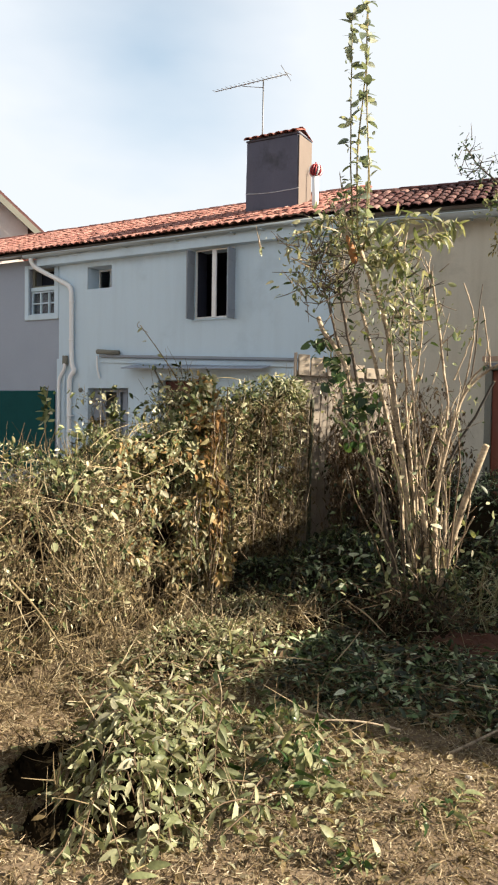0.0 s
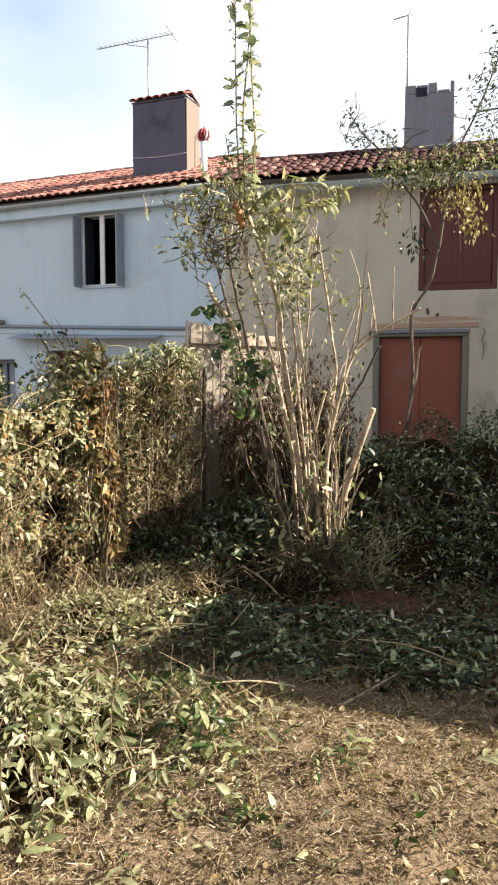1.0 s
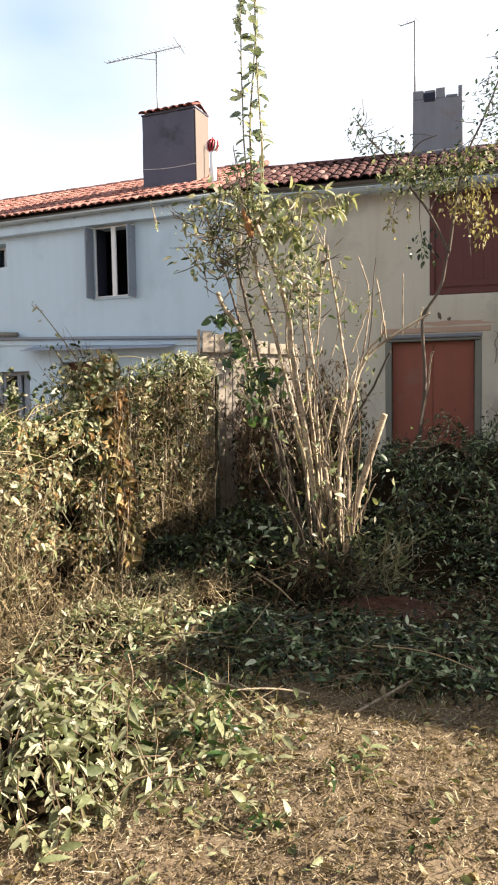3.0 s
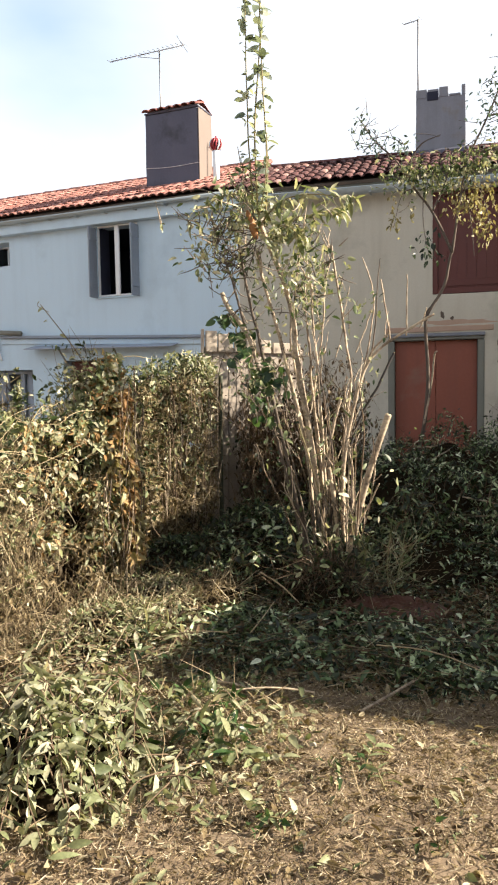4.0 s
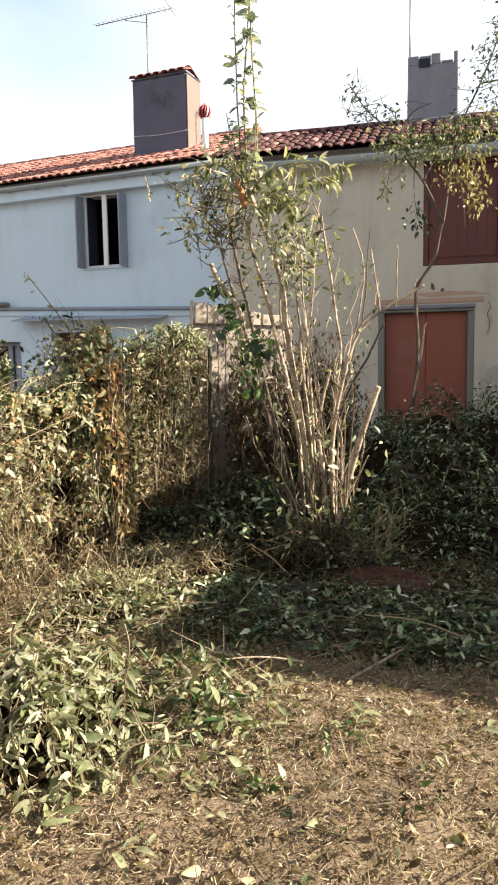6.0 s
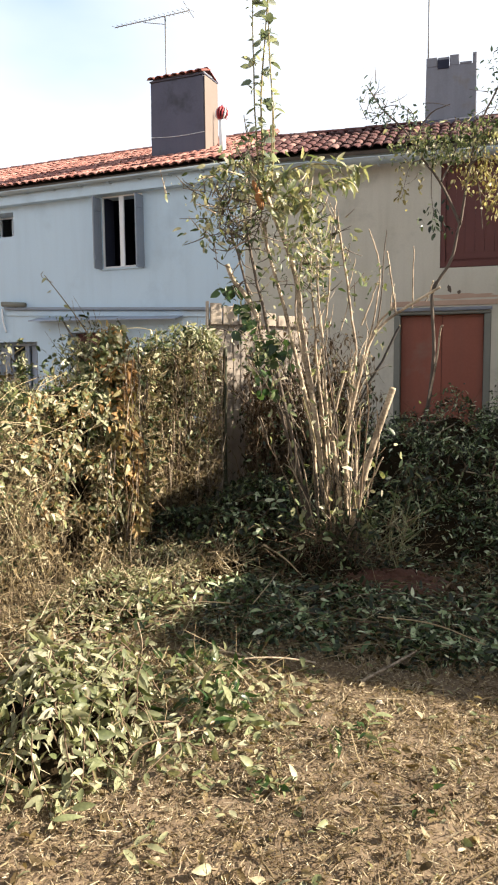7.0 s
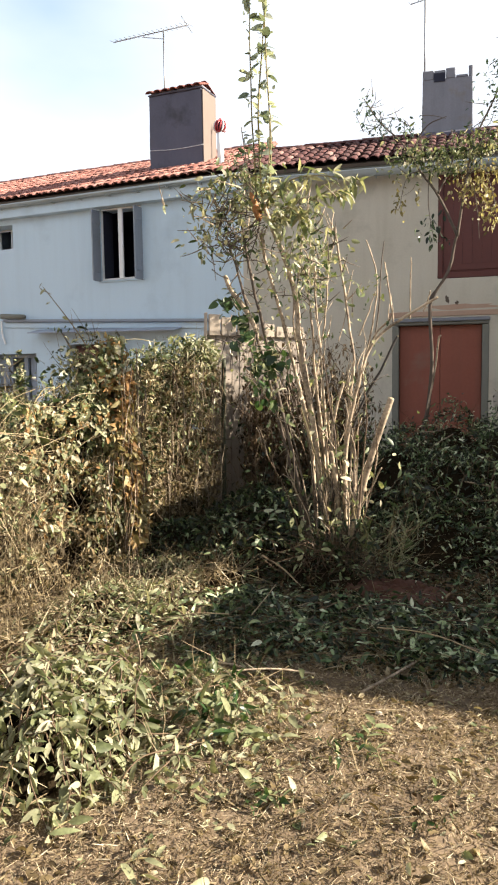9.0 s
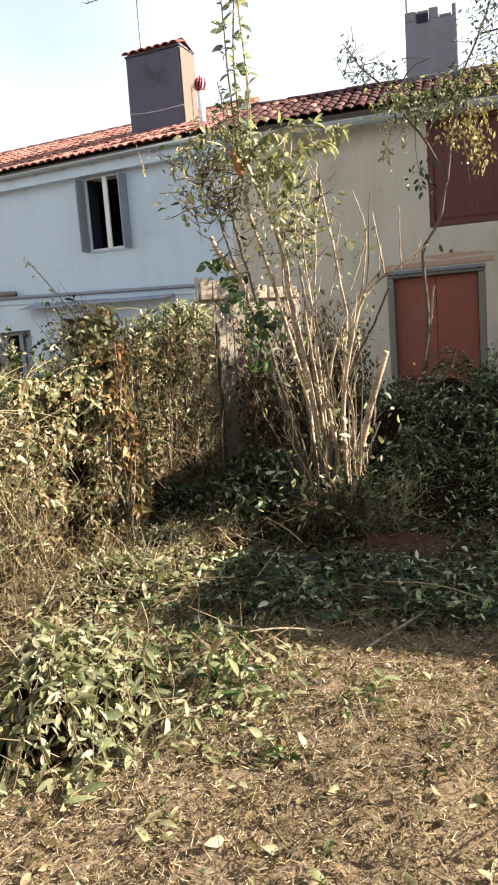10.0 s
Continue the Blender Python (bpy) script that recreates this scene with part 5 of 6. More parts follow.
    stem([(-0.67, 1.91), (-0.63, 1.99), (-0.57, 2.17), (-0.55, 2.24)], 0.009, 0.005, M_BARK, 0.05)
    stem([(-0.29, 2.02), (-0.28, 2.26), (-0.28, 2.46)], 0.008, 0.005, M_BARK, -0.1)
    stem([(-0.19, 2.07), (-0.16, 2.15), (-0.14, 2.21)], 0.008, 0.006, M_BARK, -0.1)
    stem([(-0.84, 0.46), (-0.89, 0.95), (-0.86, 1.24), (-0.82, 1.39), (-0.77, 1.55)], 0.017, 0.013, M_BARK, -0.12, cut=True)
    stem([(-0.79, 0.19), (-0.81, 0.55), (-0.82, 0.78), (-0.86, 1.03)], 0.026, 0.021, M_BARK, -0.15, cut=True)
    L.append(stem([(-0.74, 0.33), (-0.75, 0.78), (-0.76, 1.09), (-0.72, 1.35), (-0.76, 1.52)], 0.012, 0.008, M_BARK, -0.05))
    stem([(-0.72, 0.33), (-0.66, 0.56), (-0.57, 0.74), (-0.48, 0.92)], 0.01, 0.007, M_BARK, -0.15)
    stem([(-0.76, 0.47), (-0.68, 0.65), (-0.62, 0.52), (-0.54, 0.28)], 0.006, 0.003, M_SHOOT, -0.2)
    stem([(-1.49, 1.97), (-1.56, 2.11), (-1.63, 2.22), (-1.72, 2.3), (-1.77, 2.42)], 0.027, 0.025, M_BARK, 0.12, cut=True)
    stem([(-1.56, 2.59), (-1.65, 2.56), (-1.69, 2.54)], 0.01, 0.008, M_BARK, 0.05, cut=True)
    L.append(stem([(-1.4, 2.9), (-1.47, 2.84), (-1.58, 2.7), (-1.7, 2.64)], 0.011, 0.006, M_DARKBARK, 0.05))
    stem([(-0.83, 1.87), (-0.78, 2.02), (-0.75, 2.2), (-0.72, 2.41)], 0.007, 0.004, M_BARK, 0.05)
    stem([(-0.70, 0.48), (-0.60, 0.92), (-0.41, 1.435)], 0.036, 0.031, dy=-0.19, cut=True)
    # more thin upright stems in the stool
    for k in range(34):
        x0 = rng.uniform(-1.08, -0.68)
        h = rng.uniform(0.6, 1.9)
        lean = (x0 + 0.85) * rng.uniform(0.2, 1.0) * h + rng.normal(0, 0.07)
        kink = rng.normal(0, 0.014, 3)
        L.append(stem([(x0, 0.12), (x0 + 0.2 * lean + kink[0], 0.3 * h), (x0 + 0.45 * lean + kink[1], 0.55 * h), (x0 + 0.8 * lean + kink[2] - 0.04 * h, 0.8 * h), (x0 + lean - 0.08 * h, h)], rng.uniform(0.006, 0.014), 0.004, (M_DARKBARK, M_VINE, M_BARK, M_VINE, M_SHOOT)[k % 5], rng.uniform(-0.3, 0.3)))
    # upright shoots above the knot
    shoots = [stem([(-1.41, 2.98), (-1.43, 3.65), (-1.35, 4.22), (-1.35, 4.71)], 0.012, 0.004, M_SHOOT, -0.15, "shoot"),
              stem([(-1.45, 3.03), (-1.47, 3.58), (-1.47, 4.16), (-1.46, 4.61)], 0.010, 0.004, M_SHOOT, -0.15, "shoot"),
              stem([(-1.36, 2.89), (-1.32, 3.39), (-1.35, 3.94), (-1.34, 4.67)], 0.012, 0.004, M_SHOOT, -0.15, "shoot"),
              stem([(-1.45, 2.9), (-1.52, 3.2), (-1.55, 3.5)], 0.009, 0.004, M_BARK, -0.1, "shoot"),
              stem([(-1.42, 2.9), (-1.33, 3.15), (-1.3, 3.55)], 0.008, 0.004, M_SHOOT, -0.2, "shoot")]
    knot = soften([(-1.40, Y - 0.14, 2.78), (-1.43, Y - 0.15, 2.88), (-1.47, Y - 0.15, 3.0)], 1)
    arrays("knot", *tubes([(knot, [0.010, 0.024, 0.030, 0.027, 0.018, 0.008][: len(knot)])], 9), M_TORN, s, "orange-brown torn knot of wood", smooth=True)
    arch = [stem([(-1.4, 2.85), (-1.26, 3.0), (-1.04, 3.07), (-0.62, 2.97)], 0.011, 0.004, M_SHOOT, -0.35, "arching_branch"),
            stem([(-1.38, 2.8), (-1.22, 2.92), (-1.05, 2.98), (-0.8, 3.02)], 0.010, 0.004, M_SHOOT, 0.1, "arching_branch"),
            stem([(-1.41, 2.85), (-1.28, 2.75), (-1.2, 2.9), (-1.02, 2.75)], 0.010, 0.004, M_SHOOT, -0.2, "arching_branch"),
            stem([(-1.43, 2.89), (-1.48, 3.11), (-1.71, 3.21), (-2.02, 2.96)], 0.010, 0.004, M_SHOOT, 0.0, "arching_branch"),
            stem([(-1.5, 2.9), (-1.65, 3.0), (-1.8, 2.95), (-1.95, 2.75)], 0.010, 0.004, M_SHOOT, 0.15, "arching_branch")]

    def along(line, lo, hi, n, jitter):
        k = rng.uniform(lo * (len(line) - 1), hi * (len(line) - 1), n)
        i = np.minimum(k.astype(int), len(line) - 2)
        f = (k - i)[:, None]
        return line[i] * (1 - f) + line[i + 1] * f + rng.normal(0, jitter, (n, 3))

    # leaves in pairs on the shoots
    P = np.concatenate([along(q, 0.15, 1.0, 74, 0.014) for q in shoots[:3]] + [along(q, 0.2, 1.0, 14, 0.01) for q in shoots[3:]])
    arrays("shoot_foliage", *leaves(rng, P, unit(rng.normal(size=(len(P), 3)) * np.array([1, 1, 0.5]) + np.array([0, 0, 0.25])), rng.uniform(0.035, 0.11, len(P)), 0.55, 0.2, 0.25), M_SHOOTLEAF, s, "grey-green leaves on upright shoots")
    # arching sprays of lit leaves
    P = np.concatenate([along(q, 0.2, 1.0, n, 0.02) for q, n in zip(arch, (75, 75, 60, 55, 50))])
    arrays("spray_foliage", *leaves(rng, P, unit(rng.normal(size=(len(P), 3)) * 0.7 + np.array([0.5, 0, -0.1])), rng.uniform(0.06, 0.14, len(P)), 0.30, 0.3, 0.45), M_YELLOW, s, "bright yellow-green narrow leaves")
    # crown clusters
    C = []
    for cx, cz, rx, rz, n in ((-1.62, 2.95, 0.24, 0.14, 120), (-1.72, 2.68, 0.2, 0.2, 140), (-1.5, 3.1, 0.16, 0.14, 110), (-1.36, 2.62, 0.12, 0.25, 90), (-1.1, 2.42, 0.14, 0.18, 120),
                              (-0.97, 2.45, 0.12, 0.2, 80), (-1.55, 2.0, 0.12, 0.22, 60), (-1.38, 1.65, 0.14, 0.25, 90), (-1.1, 2.85, 0.2, 0.12, 80), (-0.62, 2.2, 0.06, 0.1, 14), (-0.62, 1.6, 0.08, 0.1, 12), (-1.2, 1.2, 0.25, 0.4, 60), (-1.35, 2.2, 0.3, 0.35, 80), (-1.0, 1.7, 0.25, 0.4, 50), (-0.85, 0.8, 0.22, 0.4, 80), (-1.02, 2.25, 0.12, 0.2, 70), (-1.45, 1.75, 0.12, 0.16, 80), (-0.72, 1.15, 0.15, 0.3, 40),
                              (-1.05, 2.54, 0.14, 0.12, 60), (-0.93, 2.67, 0.1, 0.12, 46), (-1.05, 2.33, 0.1, 0.14, 46), (-0.82, 2.53, 0.08, 0.1, 30), (-0.49, 2.26, 0.05, 0.06, 12), (-0.74, 2.31, 0.06, 0.06, 12), (-0.53, 1.79, 0.05, 0.07, 12), (-1.53, 3.18, 0.16, 0.1, 40), (-1.91, 2.99, 0.16, 0.1, 40), (-1.63, 2.79, 0.12, 0.14, 40)):
        C.append(np.stack([rng.normal(cx, rx * 0.6, n), rng.normal(Y, 0.22, n), rng.normal(cz, rz * 0.6, n)], 1))
    more = np.concatenate(C[:11])[::4]
    C.append(more + rng.normal(0, 0.05, more.shape))
    P = np.concatenate(C + [along(q, 0.4, 1.0, 3, 0.02) for q in L[:14]])
    arrays("foliage", *leaves(rng, P, unit(rng.normal(size=(len(P), 3)) + np.array([0.1, -0.1, -0.2])), 0.02 + 0.058 * rng.uniform(0, 1, len(P)) ** 1.8, 0.42, 0.3, 0.4), M_SHRUB, s, "green leaves of the crown")
    tw = [t for c in C if len(c) > 20 for t in twigs_on(rng, c, max(5, len(c) // 6), 0.2)] + [t for q in L for t in twigs_on(rng, q[len(q) // 3:], 3, 0.26, 0.35, 1.1)]
    side = np.stack([rng.normal(-1.66, 0.13, 150), rng.normal(Y, 0.16, 150), rng.normal(2.74, 0.2, 150)], 1)
    arrays("twig_tangle", *tubes(twigs_on(rng, side, 110, 0.3, 0.9, 0.3), 5), M_DARKBARK, s, "dense grey-brown bare twigs", smooth=True)
    for k, ln in enumerate(tw[:290]):
        arrays("twig", *tubes([ln], 5), M_DARKBARK if k % 2 else M_BARK, s, smooth=True)
    arrays("twig_tangle", *tubes(tw[290:], 5), M_BARK, s, "fine bare twigs", smooth=True)
    # broad dark ivy leaves on the stub and the rear stems
    P = np.concatenate([np.stack([rng.normal(cx, rx, n), rng.normal(Y + 0.1, 0.08, n), rng.normal(cz, rz, n)], 1) for cx, cz, rx, rz, n in ((-1.75, 2.2, 0.06, 0.04, 16), (-1.57, 1.98, 0.05, 0.06, 18), (-1.40, 1.74, 0.07, 0.06, 34), (-1.45, 1.55, 0.06, 0.12, 18))])
    arrays("ivy_foliage", *leaves(rng, P, unit(rng.normal(size=(len(P), 3)) * 0.6 + np.array([0, -0.3, -0.5])), rng.uniform(0.07, 0.12, len(P)), 0.75, 0.2, 0.2, np.array([0.3, -1.0, 0.5])), M_IVYDARK, s, "broad dark green ivy leaves")
    # hanging withered vine
    P = np.concatenate([np.stack([rng.normal(x, 0.03, 26), rng.normal(Y - 0.2, 0.04, 26), rng.uniform(z0, z1, 26)], 1) for x, z0, z1 in ((-1.12, 2.45, 2.95), (-0.98, 2.5, 2.9), (-1.22, 2.6, 2.85), (-1.84, 2.5, 2.9))])
    arrays("hanging_foliage", *leaves(rng, P, unit(rng.normal(size=(len(P), 3)) * 0.5 + np.array([0, 0, -1.0])), rng.uniform(0.03, 0.06, len(P)), 0.6), M_YELLOW, s, "hanging pale vine leaves")
    # ragged skirt at the foot, in near-black tones that stand for shade
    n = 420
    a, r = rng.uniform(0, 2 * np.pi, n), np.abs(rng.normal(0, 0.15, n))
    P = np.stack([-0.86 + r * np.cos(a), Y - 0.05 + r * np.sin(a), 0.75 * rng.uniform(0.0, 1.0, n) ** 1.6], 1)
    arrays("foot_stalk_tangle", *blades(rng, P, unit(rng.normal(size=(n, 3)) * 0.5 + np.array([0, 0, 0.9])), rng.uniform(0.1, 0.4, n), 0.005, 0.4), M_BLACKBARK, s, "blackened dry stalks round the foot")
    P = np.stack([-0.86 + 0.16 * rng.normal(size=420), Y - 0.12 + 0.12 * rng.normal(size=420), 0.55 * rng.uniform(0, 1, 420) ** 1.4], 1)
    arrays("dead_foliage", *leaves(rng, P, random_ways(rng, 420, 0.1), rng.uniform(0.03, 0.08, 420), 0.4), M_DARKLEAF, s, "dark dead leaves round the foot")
    P = np.stack([-0.86 + 0.25 * rng.normal(size=260), Y + 0.2 * rng.normal(size=260), 0.25 + np.abs(rng.normal(0.1, 0.4, 260))], 1)
    arrays("foot_foliage", *leaves(rng, P, random_ways(rng, 260, 0.1), rng.uniform(0.04, 0.09, 260), 0.4), M_SHRUB, s)


build_shrub()


# ---------------------------------------------------------------- young tree behind
def build_tree():
    rng = np.random.default_rng(23)
    t = empty("young_tree", pose(0, 0, 0), label="thin crooked young tree with drooping leaves by the house", category="tree")
    Y = 9.0

    def limb(pts, r0, r1, name="branch", mat=M_DARKBARK, dy=0.0):
        k = len(pts)
        p = [(x, Y + dy * i / k, z) for i, (x, z) in enumerate(pts)]
        tube(name, mat, t, p, [r0, r1], 8)
        return soften(p, 2)

    limb([(-0.45, -0.05), (-0.37, 0.84), (-0.29, 1.14), (-0.25, 1.57), (-0.24, 1.82), (-0.28, 2.33), (-0.26, 2.5), (-0.05, 2.79), (0.0, 3.12), (0.03, 3.21)], 0.026, 0.015, "trunk")
    limb([(-0.27, 2.42), (-0.26, 2.5), (-0.22, 2.56)], 0.022, 0.018, "knot")
    limb([(-0.31, 1.1), (-0.2, 1.66), (-0.17, 2.02), (-0.14, 2.04)], 0.013, 0.009, "branch", M_BARK, -0.3)
    B = [limb([(0.03, 3.19), (-0.19, 3.69), (-0.41, 3.96), (-0.6, 4.31), (-0.86, 4.53), (-1.05, 4.84)], 0.018, 0.005),
         limb([(0.03, 3.19), (0.12, 3.85), (0.21, 4.29), (0.43, 4.7), (0.69, 5.4), (0.86, 5.85)], 0.017, 0.005),
         limb([(0.21, 4.29), (0.55, 4.31), (0.92, 4.46), (1.3, 4.7)], 0.013, 0.005, dy=-0.3),
         limb([(0.43, 4.7), (0.75, 4.75), (1.05, 5.0), (1.3, 5.4)], 0.012, 0.005, dy=0.3),
         limb([(-0.19, 3.69), (0.0, 4.1), (-0.05, 4.45)], 0.013, 0.005, dy=0.3),
         limb([(-0.5, 4.15), (-0.35, 4.45), (-0.1, 4.5)], 0.011, 0.004, dy=-0.2),
         limb([(0.12, 3.85), (0.3, 3.95), (0.42, 3.6), (0.45, 3.3)], 0.01, 0.003, dy=-0.3),
         limb([(0.1, 3.7), (0.2, 3.75), (0.25, 3.4), (0.27, 3.1)], 0.008, 0.003, dy=-0.3),
         limb([(-0.41, 3.96), (-0.55, 3.9), (-0.62, 3.5)], 0.007, 0.002, dy=-0.3),
         limb([(-0.3, 3.85), (-0.3, 3.5), (-0.22, 3.1)], 0.007, 0.002, dy=-0.3)]
    C = []
    for cx, cz, rx, rz, n in ((-0.45, 4.1, 0.28, 0.16, 330), (-0.1, 4.05, 0.25, 0.16, 280), (0.2, 4.15, 0.28, 0.18, 300), (-0.85, 4.5, 0.16, 0.1, 60), (-1.04, 4.72, 0.08, 0.14, 46), (-0.6, 4.45, 0.2, 0.08, 60),
                              (0.62, 4.55, 0.3, 0.2, 180), (0.5, 4.9, 0.22, 0.2, 120), (0.68, 5.3, 0.15, 0.28, 130), (0.86, 5.75, 0.14, 0.18, 60), (1.0, 4.75, 0.25, 0.25, 120), (1.2, 5.2, 0.25, 0.3, 90), (0.55, 4.25, 0.3, 0.12, 160)):
        C.append(np.stack([rng.normal(cx, rx * 0.6, n), rng.normal(Y, 0.2, n), rng.normal(cz, rz * 0.6, n)], 1))
    P = np.concatenate(C)
    high = P[:, 2] > 4.38
    Q = P[high]
    # leaves above this height get a darker, bluer copy for sky-lit shade
    arrays("upper_foliage", *leaves(rng, Q, unit(rng.normal(size=(len(Q), 3)) + np.array([0, 0, -0.2])), rng.uniform(0.03, 0.065, len(Q)), 0.45, 0.3, 0.4), M_BLUELEAF, t, "blue-green leaves of the upper twigs")
    P = P[~high]
    arrays("crown", *leaves(rng, P, unit(rng.normal(size=(len(P), 3)) + np.array([0, 0, -0.4])), rng.uniform(0.035, 0.075, len(P)), 0.45, 0.3, 0.4), M_SHRUB, t, "green leaves in loose tufts")
    for ln in [w for c in C for w in twigs_on(rng, c, 12, 0.3)]:
        arrays("twig", *tubes([ln], 5), M_DARKBARK, t, smooth=True)
    D = []
    for cx, cz, rx, rz, n in ((0.30, 3.75, 0.2, 0.22, 210), (0.38, 3.45, 0.12, 0.2, 110), (0.08, 3.7, 0.12, 0.18, 70), (-0.62, 3.62, 0.05, 0.16, 45), (-0.40, 3.65, 0.05, 0.1, 14)):
        D.append(np.stack([rng.normal(cx, rx * 0.6, n), rng.normal(Y - 0.2, 0.12, n), rng.normal(cz, rz * 0.6, n)], 1))
    P = np.concatenate(D)
    arrays("yellow_foliage", *leaves(rng, P, unit(rng.normal(size=(len(P), 3)) * 0.6 + np.array([0, 0, -0.9])), rng.uniform(0.03, 0.068, len(P)), 0.5, 0.3, 0.3), M_GOLD, t, "hanging golden autumn leaves")
    P = np.concatenate([np.stack([rng.normal(cx, 0.08, 26), rng.normal(Y - 0.2, 0.1, 26), rng.normal(cz, 0.09, 26)], 1) for cx, cz in ((-0.2, 3.15), (-0.28, 3.3))])
    arrays("dark_foliage", *leaves(rng, P, unit(rng.normal(size=(len(P), 3)) * 0.6 + np.array([0, 0, -0.9])), rng.uniform(0.05, 0.09, len(P)), 0.42), M_DARKLEAF, t)


build_tree()


# ---------------------------------------------------------------- heaps of cuttings
def build_heap(name, label, seed, cx, cy, rx, ry, height, n, mat, size, width, core=True, stalks=200, category="brush heap", lumps=0.35, twig=M_TWIG, thin=0.7, mat2=None, share=0.4):
    """A heap of cut branches: a lumpy inner mass under a shell of leaves and stalks."""
    rng = np.random.default_rng(seed)
    h = empty(name, pose(cx, cy, 0), label=label, category=category)

    def top(u, v):
        r2 = np.clip(1 - u * u - v * v, 0, 1)
        return height * r2 ** 0.6 * (1 + lumps * np.sin(5 * u * rx + seed) * np.sin(4 * v * ry + 2 * seed)) + gz(cx + u * rx, cy + v * ry)

    # the near-black inner mass stands for shade inside the heap
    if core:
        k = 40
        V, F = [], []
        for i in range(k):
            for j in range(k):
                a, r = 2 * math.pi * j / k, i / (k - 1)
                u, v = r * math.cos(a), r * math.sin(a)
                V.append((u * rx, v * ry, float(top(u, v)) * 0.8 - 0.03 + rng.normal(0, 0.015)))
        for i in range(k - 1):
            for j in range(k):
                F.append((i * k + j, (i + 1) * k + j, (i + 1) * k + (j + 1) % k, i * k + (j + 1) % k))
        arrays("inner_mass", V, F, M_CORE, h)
    a, r = rng.uniform(0, 2 * np.pi, n), np.sqrt(rng.uniform(0, 1.05, n))
    u, v = r * np.cos(a), r * np.sin(a)
    z = top(u, v) * rng.uniform(0.85, 1.06, n) + np.abs(rng.normal(0, 0.02, n))
    z += np.abs(rng.normal(0, 0.05, n)) * height ** 0.5 * (np.sin(13 * u * rx + seed) * np.sin(11 * v * ry) > 0.1)
    P = np.stack([u * rx, v * ry, z], 1)
    keep = np.sin(9 * u * rx + seed) * np.sin(8 * v * ry + 1) + 0.6 * np.sin(19 * u * rx) * np.sin(23 * v * ry) > rng.uniform(-1.6, 0.3, n) + 0.9 * (thin - 0.7)
    P, u, v, n = P[keep], u[keep], v[keep], int(keep.sum())
    out = np.stack([u, v, 0.25 * np.ones(n)], 1)
    ways = unit(rng.normal(size=(n, 3)) * 0.9 + out * 0.5 + np.array([0, 0, -0.1]))
    sizes = (0.3 + 0.9 * rng.uniform(0, 1, n)) * size
    pick = rng.uniform(0, 1, n) < (share if mat2 else 0.0)
    arrays("foliage", *leaves(rng, P[~pick], ways[~pick], sizes[~pick], width, 0.3, 0.4, np.array([0.2, -0.2, 0.7])), mat, h)
    if mat2:
        arrays("duller_foliage", *leaves(rng, P[pick], ways[pick], sizes[pick] * 0.9, width, 0.4, 0.5, np.array([0.2, -0.2, 0.6])), mat2, h)
    if stalks:
        i = rng.integers(0, n, stalks)
        for q in P[rng.integers(0, n, 14)] if height > 0.45 else ():
            d = unit(rng.normal(size=3) * np.array([1, 1, 0.3]) + np.array([0, 0, 0.15]))
            ln = rng.uniform(0.3, 0.8)
            tube("branch", M_BARK, h, [q - d * ln * 0.4, q + rng.normal(0, 0.03, 3), q + d * ln * 0.6], [0.008, 0.003], 6)
        arrays("stalk_tangle", *blades(rng, P[i], unit(rng.normal(size=(stalks, 3)) + np.array([0, 0, 0.2])), rng.uniform(0.06, 0.28, stalks), rng.uniform(0.0025, 0.0055, stalks), 0.5), twig, h)
        if twig is M_DEADLEAF:
            i = rng.integers(0, n, stalks // 5)
            arrays("stalk_tangle", *blades(rng, P[i], unit(rng.normal(size=(len(i), 3)) * np.array([1, 1, 0.4])), rng.uniform(0.1, 0.5, len(i)), rng.uniform(0.002, 0.0045, len(i)), 0.3), M_TWIG, h)
    return h


def build_cuttings(name, label, seed, cx, cy, rx, ry, height, branches, leaf, mat, mat2=None, width=0.24, core=True, drift=(0.25, -0.6), category="brush heap", twig=M_VINE, step=0.03):
    """A pile of cut leafy branches: every one a bent stalk with long leaves to both sides."""
    rng = np.random.default_rng(seed)
    h = empty(name, pose(cx, cy, 0), label=label, category=category)

    def top(x, y):
        r2 = np.clip(1 - (x / rx) ** 2 - (y / ry) ** 2, 0, 1)
        return height * r2 ** 0.55 * (1 + 0.45 * np.sin(9 * x + seed) * np.sin(8 * y + 2 * seed)) + gz(cx + x, cy + y)

    # near-black core, its colour stands for shade between the branches
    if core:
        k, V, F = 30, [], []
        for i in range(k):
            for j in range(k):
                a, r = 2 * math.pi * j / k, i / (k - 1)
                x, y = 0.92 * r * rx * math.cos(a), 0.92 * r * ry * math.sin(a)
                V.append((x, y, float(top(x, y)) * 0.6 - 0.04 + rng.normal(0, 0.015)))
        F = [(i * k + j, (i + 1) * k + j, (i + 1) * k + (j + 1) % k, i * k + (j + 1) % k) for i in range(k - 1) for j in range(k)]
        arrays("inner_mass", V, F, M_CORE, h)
    at, ways, sizes = [], [], []
    for b in range(branches):
        a, r = rng.uniform(0, 2 * np.pi), math.sqrt(rng.uniform(0, 0.85))
        p = np.array([r * rx * math.cos(a), r * ry * math.sin(a), 0.0])
        d = unit(np.array([rng.normal(drift[0], 0.7), rng.normal(drift[1], 0.7), 0.0]))
        ln = rng.uniform(0.22, 0.5)
        line = []
        rise = rng.uniform(0.02, 0.06) + 0.12 * height * rng.uniform(0, 1)
        for g in np.linspace(0, 1, 6):
            q = p + d * ln * (g - 0.35) + np.array([rng.normal(0, 0.012), rng.normal(0, 0.012), 0])
            q[2] = float(top(q[0], q[1])) + rise * math.sin(math.pi * (0.15 + 0.8 * g))
            line.append(q)
        line = soften(line, 1)
